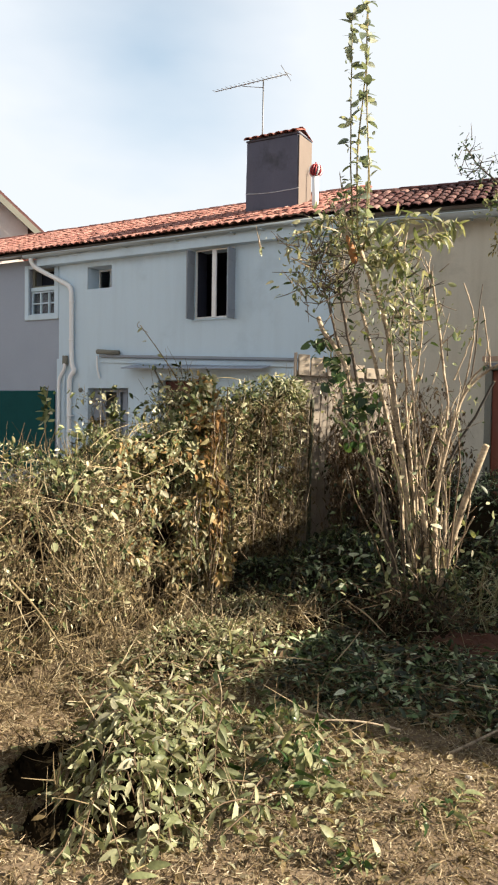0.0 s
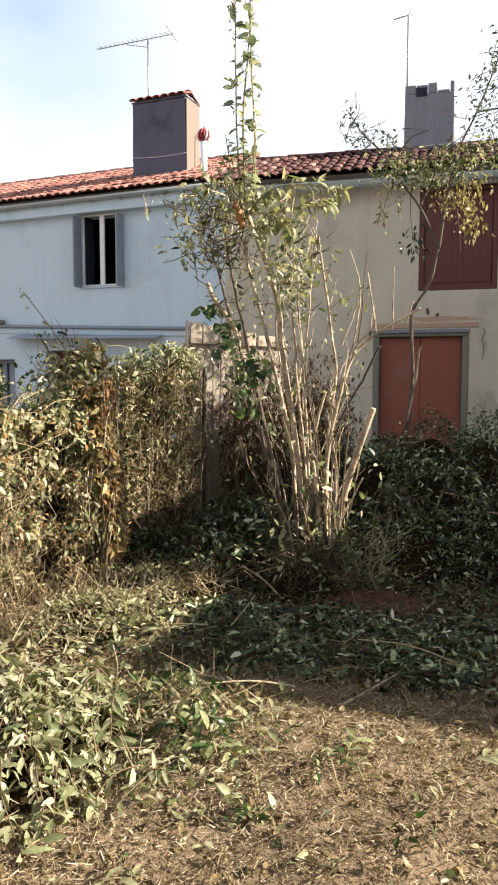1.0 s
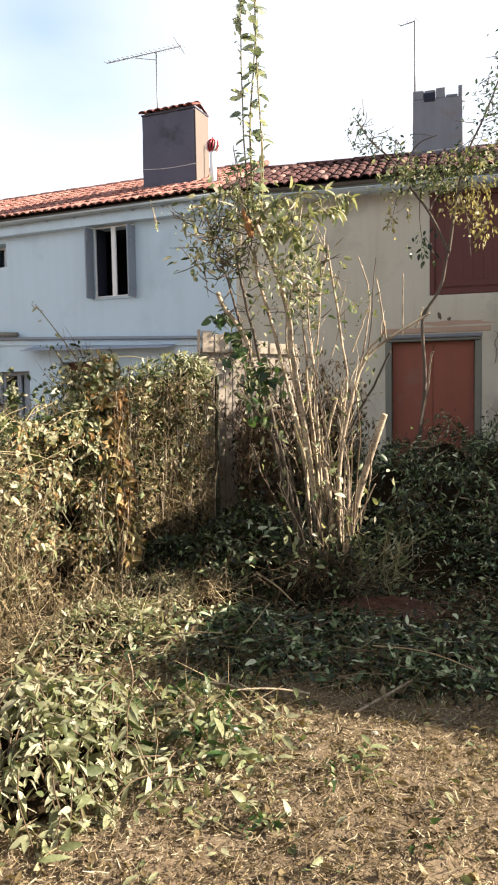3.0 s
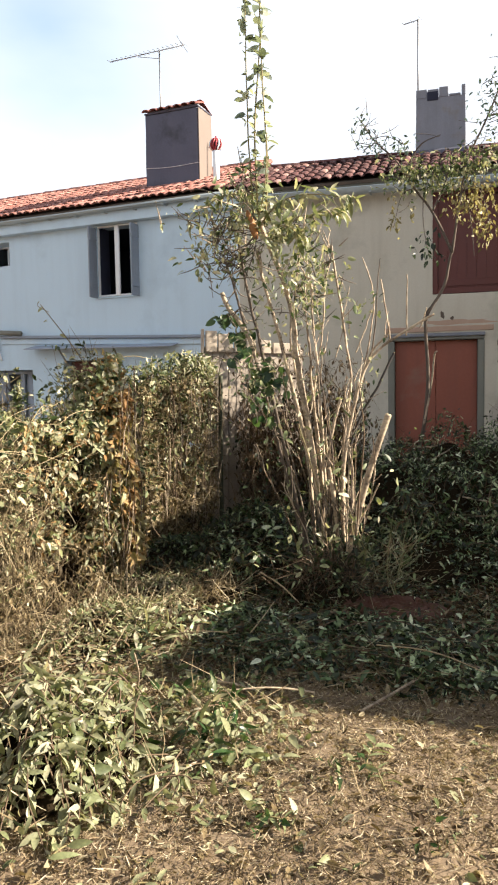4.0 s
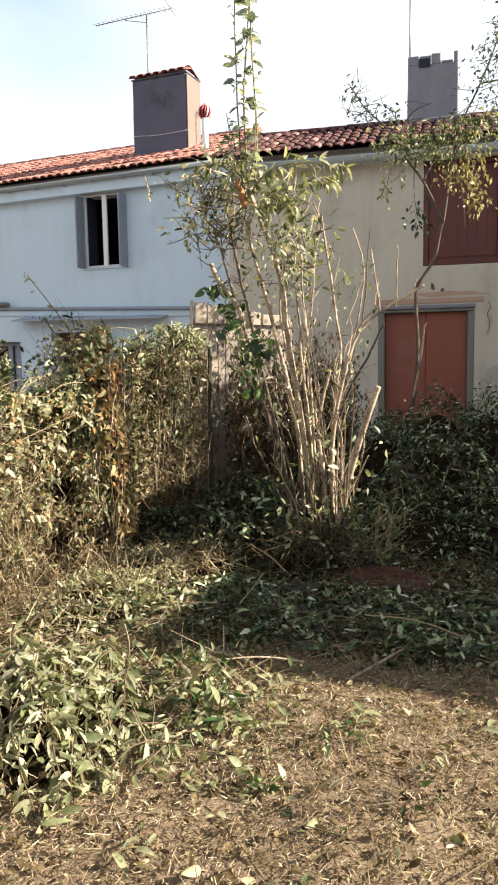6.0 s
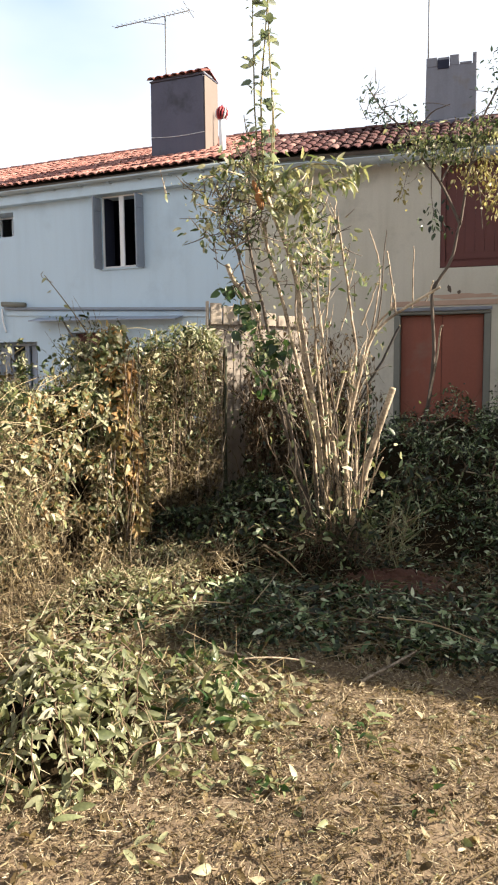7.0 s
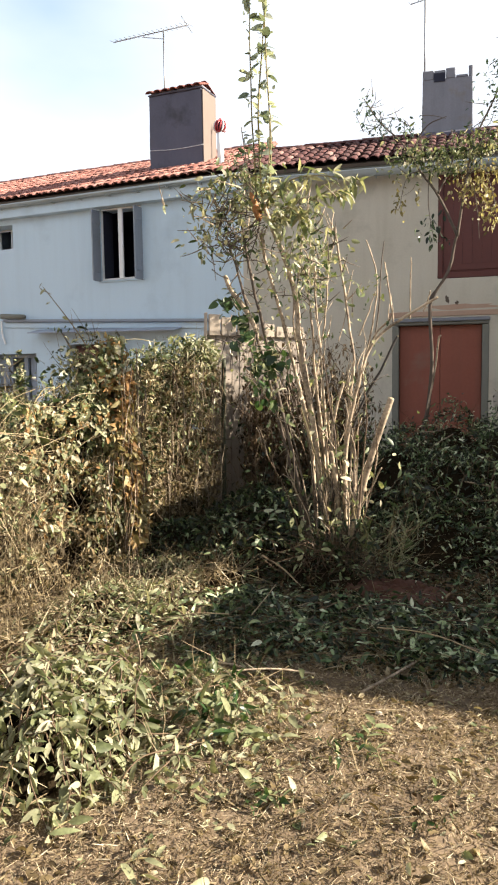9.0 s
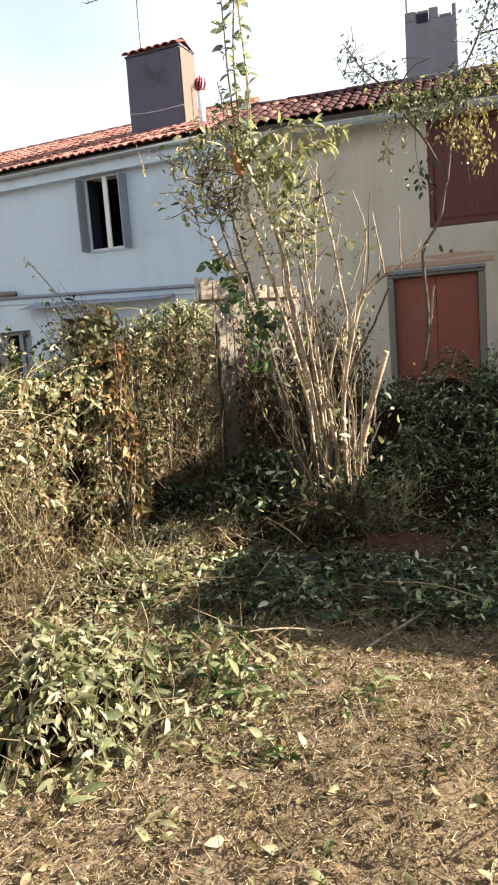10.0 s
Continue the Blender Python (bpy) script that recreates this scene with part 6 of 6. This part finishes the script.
        tube("branch", twig, h, line, [0.0042, 0.002], 5, smoothing=0)
        n = int(ln / step)
        t = np.linspace(0.15, 1.0, n) * (len(line) - 1)
        i = np.minimum(t.astype(int), len(line) - 2)
        base = line[i] + (line[i + 1] - line[i]) * (t - i)[:, None]
        ahead = unit(line[i + 1] - line[i])
        side = unit(np.cross(ahead, np.array([0, 0, 1.0]))) * np.where(np.arange(n) % 2, 1, -1)[:, None]
        at.append(base)
        ways.append(unit(ahead * 0.7 + side * rng.uniform(0.4, 1.1, (n, 1)) + rng.normal(0, 0.5, (n, 3)) + np.array([0, 0, -0.1])))
        sizes.append(leaf * rng.uniform(0.55, 1.25) * rng.uniform(0.75, 1.15, n))
    at, ways, sizes = np.concatenate(at), np.concatenate(ways), np.concatenate(sizes)
    pick = rng.uniform(0, 1, len(at)) < (0.3 if mat2 else 0.0)
    arrays("foliage", *leaves(rng, at[~pick], ways[~pick], sizes[~pick], width, 0.3, 0.45), mat, h)
    if mat2:
        arrays("duller_foliage", *leaves(rng, at[pick], ways[pick], sizes[pick], width * 1.2, 0.4, 0.5), mat2, h)
    return h


build_cuttings("laurel_cuttings", "pile of freshly cut pale green leafy branches on dry grass", 31, -1.60, 2.74, 0.33, 0.56, 0.30, 84, 0.080, M_LAUREL, M_YELLOW, 0.32, step=0.021)
build_heap("laurel_cuttings", "loose small leaves over the pile of cut branches", 58, -1.59, 2.74, 0.35, 0.58, 0.29, 900, M_LAUREL, 0.055, 0.34, core=False, stalks=160, thin=0.9, lumps=0.5, mat2=M_YELLOW, share=0.4)
build_cuttings("laurel_cuttings", "low spread of cut pale green branches on dry grass", 61, -1.22, 2.95, 0.34, 0.55, 0.05, 12, 0.08, M_YELLOW, M_LAUREL, core=False)
# leaf colours of these branches already carry the shade they lie in
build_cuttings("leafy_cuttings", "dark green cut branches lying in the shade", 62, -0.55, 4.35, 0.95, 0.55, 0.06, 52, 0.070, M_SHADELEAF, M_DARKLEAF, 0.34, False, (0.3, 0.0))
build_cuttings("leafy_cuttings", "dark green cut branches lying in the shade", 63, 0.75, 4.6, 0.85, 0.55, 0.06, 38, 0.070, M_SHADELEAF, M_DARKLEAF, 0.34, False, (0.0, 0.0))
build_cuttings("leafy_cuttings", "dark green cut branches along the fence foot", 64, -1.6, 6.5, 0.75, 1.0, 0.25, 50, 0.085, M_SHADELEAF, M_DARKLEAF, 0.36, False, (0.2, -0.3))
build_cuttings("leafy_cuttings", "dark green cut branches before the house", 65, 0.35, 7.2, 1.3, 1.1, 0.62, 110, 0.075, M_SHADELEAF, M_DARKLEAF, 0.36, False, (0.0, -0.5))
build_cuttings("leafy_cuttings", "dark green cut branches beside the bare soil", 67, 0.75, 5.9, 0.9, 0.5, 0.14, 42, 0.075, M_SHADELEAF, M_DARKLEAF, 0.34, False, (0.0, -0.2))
build_cuttings("leafy_cuttings", "yellowed cut branches at the foot of the hedge", 66, -1.95, 4.45, 0.5, 0.75, 0.10, 34, 0.085, M_YELLOW, M_LAUREL, 0.3, False, (0.4, -0.2))
build_cuttings("leafy_cuttings", "yellowed small cut branches in dry grass at the hedge foot", 68, -2.2, 3.8, 0.42, 0.62, 0.08, 46, 0.062, M_YELLOW, M_DRYLEAF, 0.34, False, (0.3, -0.3))
build_heap("laurel_cuttings", "low spread of cut green leaves on dry grass", 32, -1.35, 3.2, 0.66, 0.62, 0.07, 420, M_LAUREL, 0.062, 0.3, core=False, stalks=220, thin=1.0, twig=M_STRAW, mat2=M_DRYLEAF, share=0.35)
build_heap("leaf_heap", "heap of dry yellowed leaves at the foot of the hedge", 33, -2.22, 4.7, 0.52, 1.05, 0.13, 5200, M_LAUREL, 0.05, 0.30, stalks=900, thin=0.9, lumps=0.6, mat2=M_STRAW, share=0.32, twig=M_TWIG)
# two near-black mounds stand for the shaded side of the cuttings
build_heap("brush_heap", "near-black mound standing for the shaded hollow beside the cuttings", 40, -2.06, 2.68, 0.22, 0.26, 0.20, 40, M_DRYLEAF, 0.05, 0.4, stalks=40)
build_heap("brush_heap", "near-black mound standing for shade at the edge of the cuttings", 45, -1.74, 2.29, 0.15, 0.17, 0.12, 30, M_DRYLEAF, 0.05, 0.4, stalks=30)
build_heap("leaf_heap", "sunlit tuft of dry straw and leaves", 34, -1.72, 5.25, 0.24, 0.3, 0.16, 260, M_DRYLEAF, 0.05, 0.3, stalks=320, twig=M_STRAW)
# the pale share of leaf tones stands for sun flecks on the heaps
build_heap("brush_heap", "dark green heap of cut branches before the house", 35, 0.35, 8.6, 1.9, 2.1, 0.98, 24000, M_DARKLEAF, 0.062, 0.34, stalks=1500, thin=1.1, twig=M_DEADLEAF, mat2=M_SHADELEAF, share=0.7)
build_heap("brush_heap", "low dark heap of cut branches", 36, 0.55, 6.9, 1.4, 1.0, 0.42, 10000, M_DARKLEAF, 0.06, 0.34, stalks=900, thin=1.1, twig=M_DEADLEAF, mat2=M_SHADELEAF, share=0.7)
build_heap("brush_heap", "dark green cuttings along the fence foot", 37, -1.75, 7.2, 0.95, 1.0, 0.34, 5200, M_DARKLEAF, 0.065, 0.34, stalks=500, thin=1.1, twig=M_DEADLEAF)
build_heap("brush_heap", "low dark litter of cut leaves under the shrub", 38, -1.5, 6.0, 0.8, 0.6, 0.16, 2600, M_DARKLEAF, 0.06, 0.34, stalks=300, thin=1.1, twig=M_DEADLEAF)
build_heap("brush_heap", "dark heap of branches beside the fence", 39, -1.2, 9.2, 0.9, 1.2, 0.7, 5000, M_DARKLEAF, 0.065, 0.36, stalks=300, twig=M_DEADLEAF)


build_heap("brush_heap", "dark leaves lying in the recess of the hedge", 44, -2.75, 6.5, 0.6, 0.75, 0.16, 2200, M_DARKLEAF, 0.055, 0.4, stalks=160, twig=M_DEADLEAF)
# dark mat added where the shrub's foot lies in shade
build_heap("brush_heap", "dark mat of twigs standing for shade round the foot of the shrub", 43, -0.90, 5.42, 0.36, 0.32, 0.26, 800, M_DARKLEAF, 0.05, 0.35, stalks=700, thin=0.7, twig=M_VINE)


def build_soil_mound():
    rng = np.random.default_rng(5)
    V, F, k = [], [], 36
    for i in range(k):
        for j in range(k):
            a, r = 2 * math.pi * j / k, i / (k - 1)
            x, y = -0.42 + 0.58 * r * math.cos(a), 5.28 + 0.46 * r * math.sin(a)
            lump = 0.045 * math.sin(9 * x + 1) * math.sin(11 * y) + 0.03 * math.sin(23 * x) * math.sin(19 * y + 2)
            V.append((x, y, float(gz(x, y)) + (0.07 + lump) * (1 - r * r) ** 0.8 - 0.012 + rng.normal(0, 0.016) * (1 - r)))
    for i in range(k - 1):
        for j in range(k):
            F.append((i * k + j, (i + 1) * k + j, (i + 1) * k + (j + 1) % k, i * k + (j + 1) % k))
    tagged(arrays("soil_mound", V, F, M_REDSOIL, smooth=True), "low mound of bare reddish-brown soil", "soil")


build_soil_mound()


def build_grass_tuft(seed, cx, cy, rx, ry, high, n, label):
    rng = np.random.default_rng(seed)
    t = empty("grass_tuft", pose(cx, cy, float(gz(cx, cy))), label=label, category="grass")
    P = np.stack([rng.normal(0, rx * 0.6, n), rng.normal(0, ry * 0.6, n), rng.uniform(0, high * 0.5, n)], 1)
    W = unit(rng.normal(size=(n, 3)) * np.array([0.7, 0.7, 0.35]) + np.array([0.25, -0.1, 0.8]))
    k = n // 2
    arrays("green_blade_tangle", *blades(rng, P[:k], W[:k], rng.uniform(0.15, 0.42, k), rng.uniform(0.004, 0.009, k), 0.7), M_YELLOW, t, "fresh yellow-green blades")
    arrays("dry_blade_tangle", *blades(rng, P[k:], W[k:], rng.uniform(0.12, 0.4, n - k), rng.uniform(0.003, 0.006, n - k), 0.7), M_STRAW, t, "dry straw blades")


build_grass_tuft(71, -0.45, 5.75, 0.25, 0.25, 0.8, 170, "loose tuft of green and dry grass beside the shrub")
build_grass_tuft(72, -1.85, 7.3, 0.35, 0.3, 0.55, 120, "tuft of pale dry grass at the fence foot")


# ---------------------------------------------------------------- litter
def build_litter():
    rng = np.random.default_rng(41)

    def ground_points(n, x0, x1, y0, y1, lift=0.01):
        x, y = rng.uniform(x0, x1, n), rng.uniform(y0, y1, n)
        return np.stack([x, y, gz(x, y) + np.abs(rng.normal(0, lift, n))], 1)

    def off_soil(P):
        """Thins what lies on the bare soil beside the shrub."""
        return P[((P[:, 0] + 0.42) / 0.56) ** 2 + ((P[:, 1] - 5.28) / 0.44) ** 2 > rng.uniform(0.0, 1.15, len(P)) ** 0.8]

    flat = np.array([1, 1, 0.22])
    wide = rng.normal(size=(16000, 2)) * np.array([5.0, 4.5]) + np.array([0.5, 0.0])
    wide = np.column_stack([wide, gz(wide[:, 0], wide[:, 1]) * (np.hypot(wide[:, 0], wide[:, 1]) < 6) + 0.012])
    dense = ground_points(215000, -2.8, 2.6, 0.5, 4.4, 0.012)
    dense = dense[rng.uniform(0, 1, len(dense)) < np.clip((2.6 - dense[:, 0]) / 1.3, 0, 1) * np.clip((dense[:, 1] - 0.5) / 0.9, 0, 1)]
    P = np.concatenate([wide, dense, ground_points(9000, -2.8, 2.2, 4.6, 7.5, 0.012), ground_points(16000, -3.2, 4.4, -2.5, 1.2, 0.012), ground_points(9000, 1.6, 4.4, 1.2, 7.0, 0.012)])
    W = unit(rng.normal(size=(len(P), 3)) * np.array([1, 1, 0.35]) + np.array([0, 0, 0.22]))
    tagged(arrays("dry_grass", *blades(rng, P, W, rng.uniform(0.01, 0.05, len(P)) * rng.uniform(0.4, 1.2, len(P)), rng.uniform(0.0016, 0.0048, len(P)), 0.4), M_STRAW), "cut dry straw strewn over the soil", "dry grass", kind="stuff")
    P = ground_points(3400, -2.7, 1.5, 1.2, 4.4, 0.015)
    W = unit(rng.normal(size=(len(P), 3)) * flat + np.array([0, 0, 0.1]))
    tagged(arrays("dry_leaf_litter", *leaves(rng, P, W, rng.uniform(0.02, 0.055, len(P)), 0.5, 0.5, 0.4), M_DRYLEAF), "small withered leaves on the soil", "leaf litter", kind="stuff")
    P = np.concatenate([ground_points(420, -2.3, 1.4, 1.4, 3.6, 0.02), ground_points(650, -2.3, -0.6, 2.4, 3.7, 0.03)])
    W = unit(rng.normal(size=(len(P), 3)) * flat + np.array([0, 0, 0.15]))
    tagged(arrays("green_leaf_litter", *leaves(rng, P, W, rng.uniform(0.025, 0.075, len(P)), 0.42, 0.3, 0.3), M_LAUREL), "scattered pale green cut leaves", "leaf litter", kind="stuff")
    P = np.concatenate([ground_points(7500, -1.6, 2.2, 3.8, 6.8, 0.04), ground_points(4600, -1.5, 0.3, 3.9, 5.0, 0.05), ground_points(700, -2.1, -1.4, 3.8, 5.0, 0.05)])
    P = P[np.sin(6 * P[:, 0] + 1) * np.sin(5 * P[:, 1]) + 0.6 * np.sin(15 * P[:, 0]) * np.sin(13 * P[:, 1] + 2) > rng.uniform(-1.2, 0.6, len(P))]
    P = off_soil(P)
    W = unit(rng.normal(size=(len(P), 3)) * np.array([1, 1, 0.55]) + np.array([0, 0, 0.15]))
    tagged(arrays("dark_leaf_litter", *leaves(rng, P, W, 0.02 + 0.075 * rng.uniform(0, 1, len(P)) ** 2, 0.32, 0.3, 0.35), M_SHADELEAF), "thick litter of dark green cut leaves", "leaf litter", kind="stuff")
    # layer of dark leaves added to deepen the shade on the soil
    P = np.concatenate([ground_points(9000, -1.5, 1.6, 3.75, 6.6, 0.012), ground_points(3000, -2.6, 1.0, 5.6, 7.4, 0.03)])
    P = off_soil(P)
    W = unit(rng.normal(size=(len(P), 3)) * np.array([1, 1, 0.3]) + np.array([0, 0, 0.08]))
    tagged(arrays("shade_leaf_litter", *leaves(rng, P, W, rng.uniform(0.03, 0.075, len(P)), 0.5, 0.3, 0.3), M_DARKLEAF), "dark leaves laid in to deepen the shade under the cut greenery", "leaf litter", kind="stuff")
    P = np.concatenate([ground_points(5000, -2.0, 1.6, 3.8, 6.4, 0.045), ground_points(1800, -1.2, 0.4, 5.0, 5.9, 0.06)])
    P = off_soil(P)
    W = unit(rng.normal(size=(len(P), 3)) * np.array([1, 1, 0.55]) + np.array([0, 0, 0.15]))
    tagged(arrays("dead_leaf_litter", *leaves(rng, P, W, rng.uniform(0.02, 0.06, len(P)), 0.4, 0.4, 0.4), M_DEADLEAF), "brown dead leaves among the cut greenery", "leaf litter", kind="stuff")
    # thin cut stalks lying across the leaves
    P = off_soil(ground_points(1500, -1.6, 2.0, 3.85, 6.4, 0.07))
    W = unit(rng.normal(size=(len(P), 3)) * np.array([1, 0.8, 0.16]) + np.array([0, 0, 0.06]))
    tagged(arrays("cut_stalk_litter", *blades(rng, P, W, 0.05 + 0.3 * rng.uniform(0, 1, len(P)) ** 2, rng.uniform(0.0022, 0.0045, len(P)), 0.3), M_YELLOW), "thin pale green cut stalks across the leaves", "stalks", kind="stuff")
    # standing dry grass at the hedge foot
    n = 1100
    y = rng.uniform(1.2, 4.3, n)
    x = hedge_face(y) + np.abs(rng.normal(0.0, 0.16, n)) + 0.02
    P = np.stack([x, y, gz(x, y)], 1)
    P[:, 2] += rng.uniform(0, 0.22, n)
    W = unit(rng.normal(size=(n, 3)) * np.array([0.7, 0.8, 0.5]) + np.array([0.15, 0, 0.3]))
    tagged(arrays("tall_dry_grass", *blades(rng, P, W, rng.uniform(0.05, 0.2, n), rng.uniform(0.002, 0.0045, n), 0.5), M_TWIG), "tall brown dry grass at the foot of the hedge", "dry grass", kind="stuff")
    # single twigs on the ground
    lines = []
    for p in np.concatenate([ground_points(230, -2.4, 1.6, 1.4, 6.2, 0.02), ground_points(260, -1.8, 1.8, 3.8, 6.4, 0.05)]):
        d = unit(rng.normal(size=3) * np.array([1, 1, 0.1]))
        ln = rng.uniform(0.1, 0.45)
        q = soften([p, p + d * ln * 0.5 + rng.normal(0, 0.015, 3), p + d * ln], 1)
        lines.append((q, np.linspace(rng.uniform(0.002, 0.005), 0.0015, len(q))))
    tagged(arrays("twig_litter", *tubes(lines, 5), M_TWIG, smooth=True), "thin broken twigs on the ground", "twigs", kind="stuff")


build_litter()


def stick(a, b, r, label, lift=0.03, mat=M_BARK):
    mid = ((a[0] + b[0]) / 2 + 0.02, (a[1] + b[1]) / 2, (a[2] + b[2]) / 2 + lift)
    tagged(tube("stick", mat, None, [a, mid, b], [r, r * 0.7], 7), label, "stick", "cut sticks")


stick((-1.41, 5.44, 0.20), (-1.02, 5.03, 0.10), 0.0072, "pale cut stick lying in dark leaves", 0.02, M_CUT)
stick((-1.17, 4.26, 0.12), (-1.15, 4.81, 0.16), 0.0043, "short pale stick on cut leaves", 0.02, M_CUT)
stick((-0.38, 4.18, 0.13), (0.22, 3.96, 0.10), 0.0043, "long bent straw-coloured stick across cut leaves", 0.05, M_CUT)
stick((-0.64, 3.59, 0.06), (-1.08, 3.41, 0.10), 0.0058, "pale bent stick along the edge of the shade", 0.03)
stick((-1.24, 4.01, 0.20), (-1.73, 4.03, 0.12), 0.0036, "thin straw over dry leaves", 0.03, M_CUT)
stick((-0.39, 3.51, 0.02), (-0.11, 4.0, 0.04), 0.008, "thin grey stick on bare soil", 0.01)
stick((-0.75, 4.66, 0.04), (0.22, 4.2, 0.03), 0.007, "long thin stick across cut leaves", 0.03)
stick((-1.33, 3.61, 0.05), (-0.95, 3.6, 0.03), 0.009, "short bent stick at the shade's edge", 0.03)
stick((-1.15, 2.6, 0.02), (-0.95, 2.95, 0.03), 0.007, "thin brown stick on dry grass", 0.01)
stick((-2.45, 2.84, 0.79), (-2.33, 3.12, 0.36), 0.007, "tan stick leaning against the hedge", 0.02, M_TWIG)
stick((-1.6, 3.5, 0.02), (-1.52, 3.3, 0.3), 0.006, "thin upright stalk among cuttings", 0.0)


def sprig(seed, x, y, n, size, turn, mat, label):
    """A cut sprig: a stalk with leaves to both sides."""
    rng = np.random.default_rng(seed)
    z = float(gz(x, y))
    s = empty("leaf_sprig", pose(x, y, z + 0.015, 0, 0, turn), label=label, category="sprig", group="cut sprigs on the ground")
    ln = size * 1.6
    tube("stalk", M_SHOOT, s, [(0, 0, 0), (ln * 0.5, 0.01, 0.03), (ln, 0, 0.02)], [0.004, 0.0025], 6)
    for k in range(n):
        u = ln * (0.2 + 0.8 * k / max(1, n - 1))
        w = np.array([[0.6, (1 if k % 2 else -1) * rng.uniform(0.6, 1.1), rng.uniform(0.0, 0.4)]])
        arrays("leaf", *leaves(rng, np.array([[u, 0, 0.025]]), w, size * rng.uniform(0.75, 1.1), 0.3, 0.35, 0.35, np.array([0, 0, 1.5])), mat, s)


sprig(1, -0.66, 2.42, 6, 0.075, 10, M_SHRUB, "small green sprig with dark shaded leaves on dry grass")
sprig(2, 0.2, 3.05, 6, 0.11, 20, M_LAUREL, "pale sprig with broad leaves on dry grass")
sprig(3, -1.1, 2.88, 8, 0.12, 15, M_LAUREL, "large pale green sprig on dry grass")
sprig(4, -0.9, 2.95, 7, 0.11, -30, M_SHRUB, "bright green sprig on dry grass")
sprig(5, -0.78, 3.25, 4, 0.09, 60, M_YELLOW, "yellow-green sprig at the edge of the shade")
sprig(6, -0.3, 2.95, 6, 0.09, 80, M_SHRUB, "green sprig in dry grass")
sprig(7, -1.3, 2.02, 4, 0.10, 70, M_SHRUB, "single green sprig on dry grass")
sprig(8, -1.55, 2.25, 5, 0.13, -15, M_LAUREL, "broad pale leaves before the cuttings")
sprig(9, -0.2, 2.75, 5, 0.08, 110, M_SHRUB, "small green sprig in dry grass")
sprig(10, -1.0, 1.95, 4, 0.09, 30, M_LAUREL, "pale green sprig on dry grass")
build_heap("cut_spray", "small spray of cut dark and pale leaves lying on dry grass", 51, -1.02, 2.98, 0.24, 0.13, 0.10, 70, M_LAUREL, 0.125, 0.32, core=False, stalks=14, category="sprig", mat2=M_IVYDARK, share=0.55)
build_heap("cut_spray", "small spray of yellowing cut leaves at the shade's edge", 52, -1.22, 3.36, 0.26, 0.16, 0.12, 150, M_YELLOW, 0.08, 0.34, core=False, stalks=20, category="sprig", mat2=M_IVYDARK, share=0.45)
build_heap("cut_spray", "small dark green spray lying on dry grass", 53, -0.62, 2.42, 0.10, 0.06, 0.05, 18, M_SHRUB, 0.065, 0.36, core=False, stalks=6, category="sprig", mat2=M_IVYDARK, share=0.6)
build_heap("cut_spray", "thin spray of small green leaves in dry grass", 54, -0.38, 2.84, 0.14, 0.16, 0.07, 60, M_SHRUB, 0.05, 0.36, core=False, stalks=10, category="sprig", mat2=M_IVYDARK, share=0.5)
build_heap("cut_spray", "dark tuft of withered leaves in dry grass", 55, 0.0, 2.47, 0.07, 0.13, 0.05, 50, M_DEADLEAF, 0.05, 0.4, core=False, stalks=16, category="sprig", mat2=M_IVYDARK, share=0.3)


def pebble(x, y, r, seed):
    """A small smooth stone half sunk in the soil."""
    rnd = random.Random(seed)
    bm = bmesh.new()
    bmesh.ops.create_icosphere(bm, subdivisions=2, radius=r)
    for v in bm.verts:
        v.co = Vector((v.co.x * 1.3, v.co.y, v.co.z * 0.7)) * rnd.uniform(0.93, 1.05)
        v.co += Vector((x, y, float(gz(x, y)) + 0.4 * r))
    tagged(part("pebble", bm, M_STONE, None, "", True), "small pale stone lying on dry grass", "stone", "stones on the soil")


pebble(-0.57, 3.12, 0.020, 1)
pebble(-0.28, 3.3, 0.014, 2)
pebble(-0.9, 2.55, 0.015, 3)
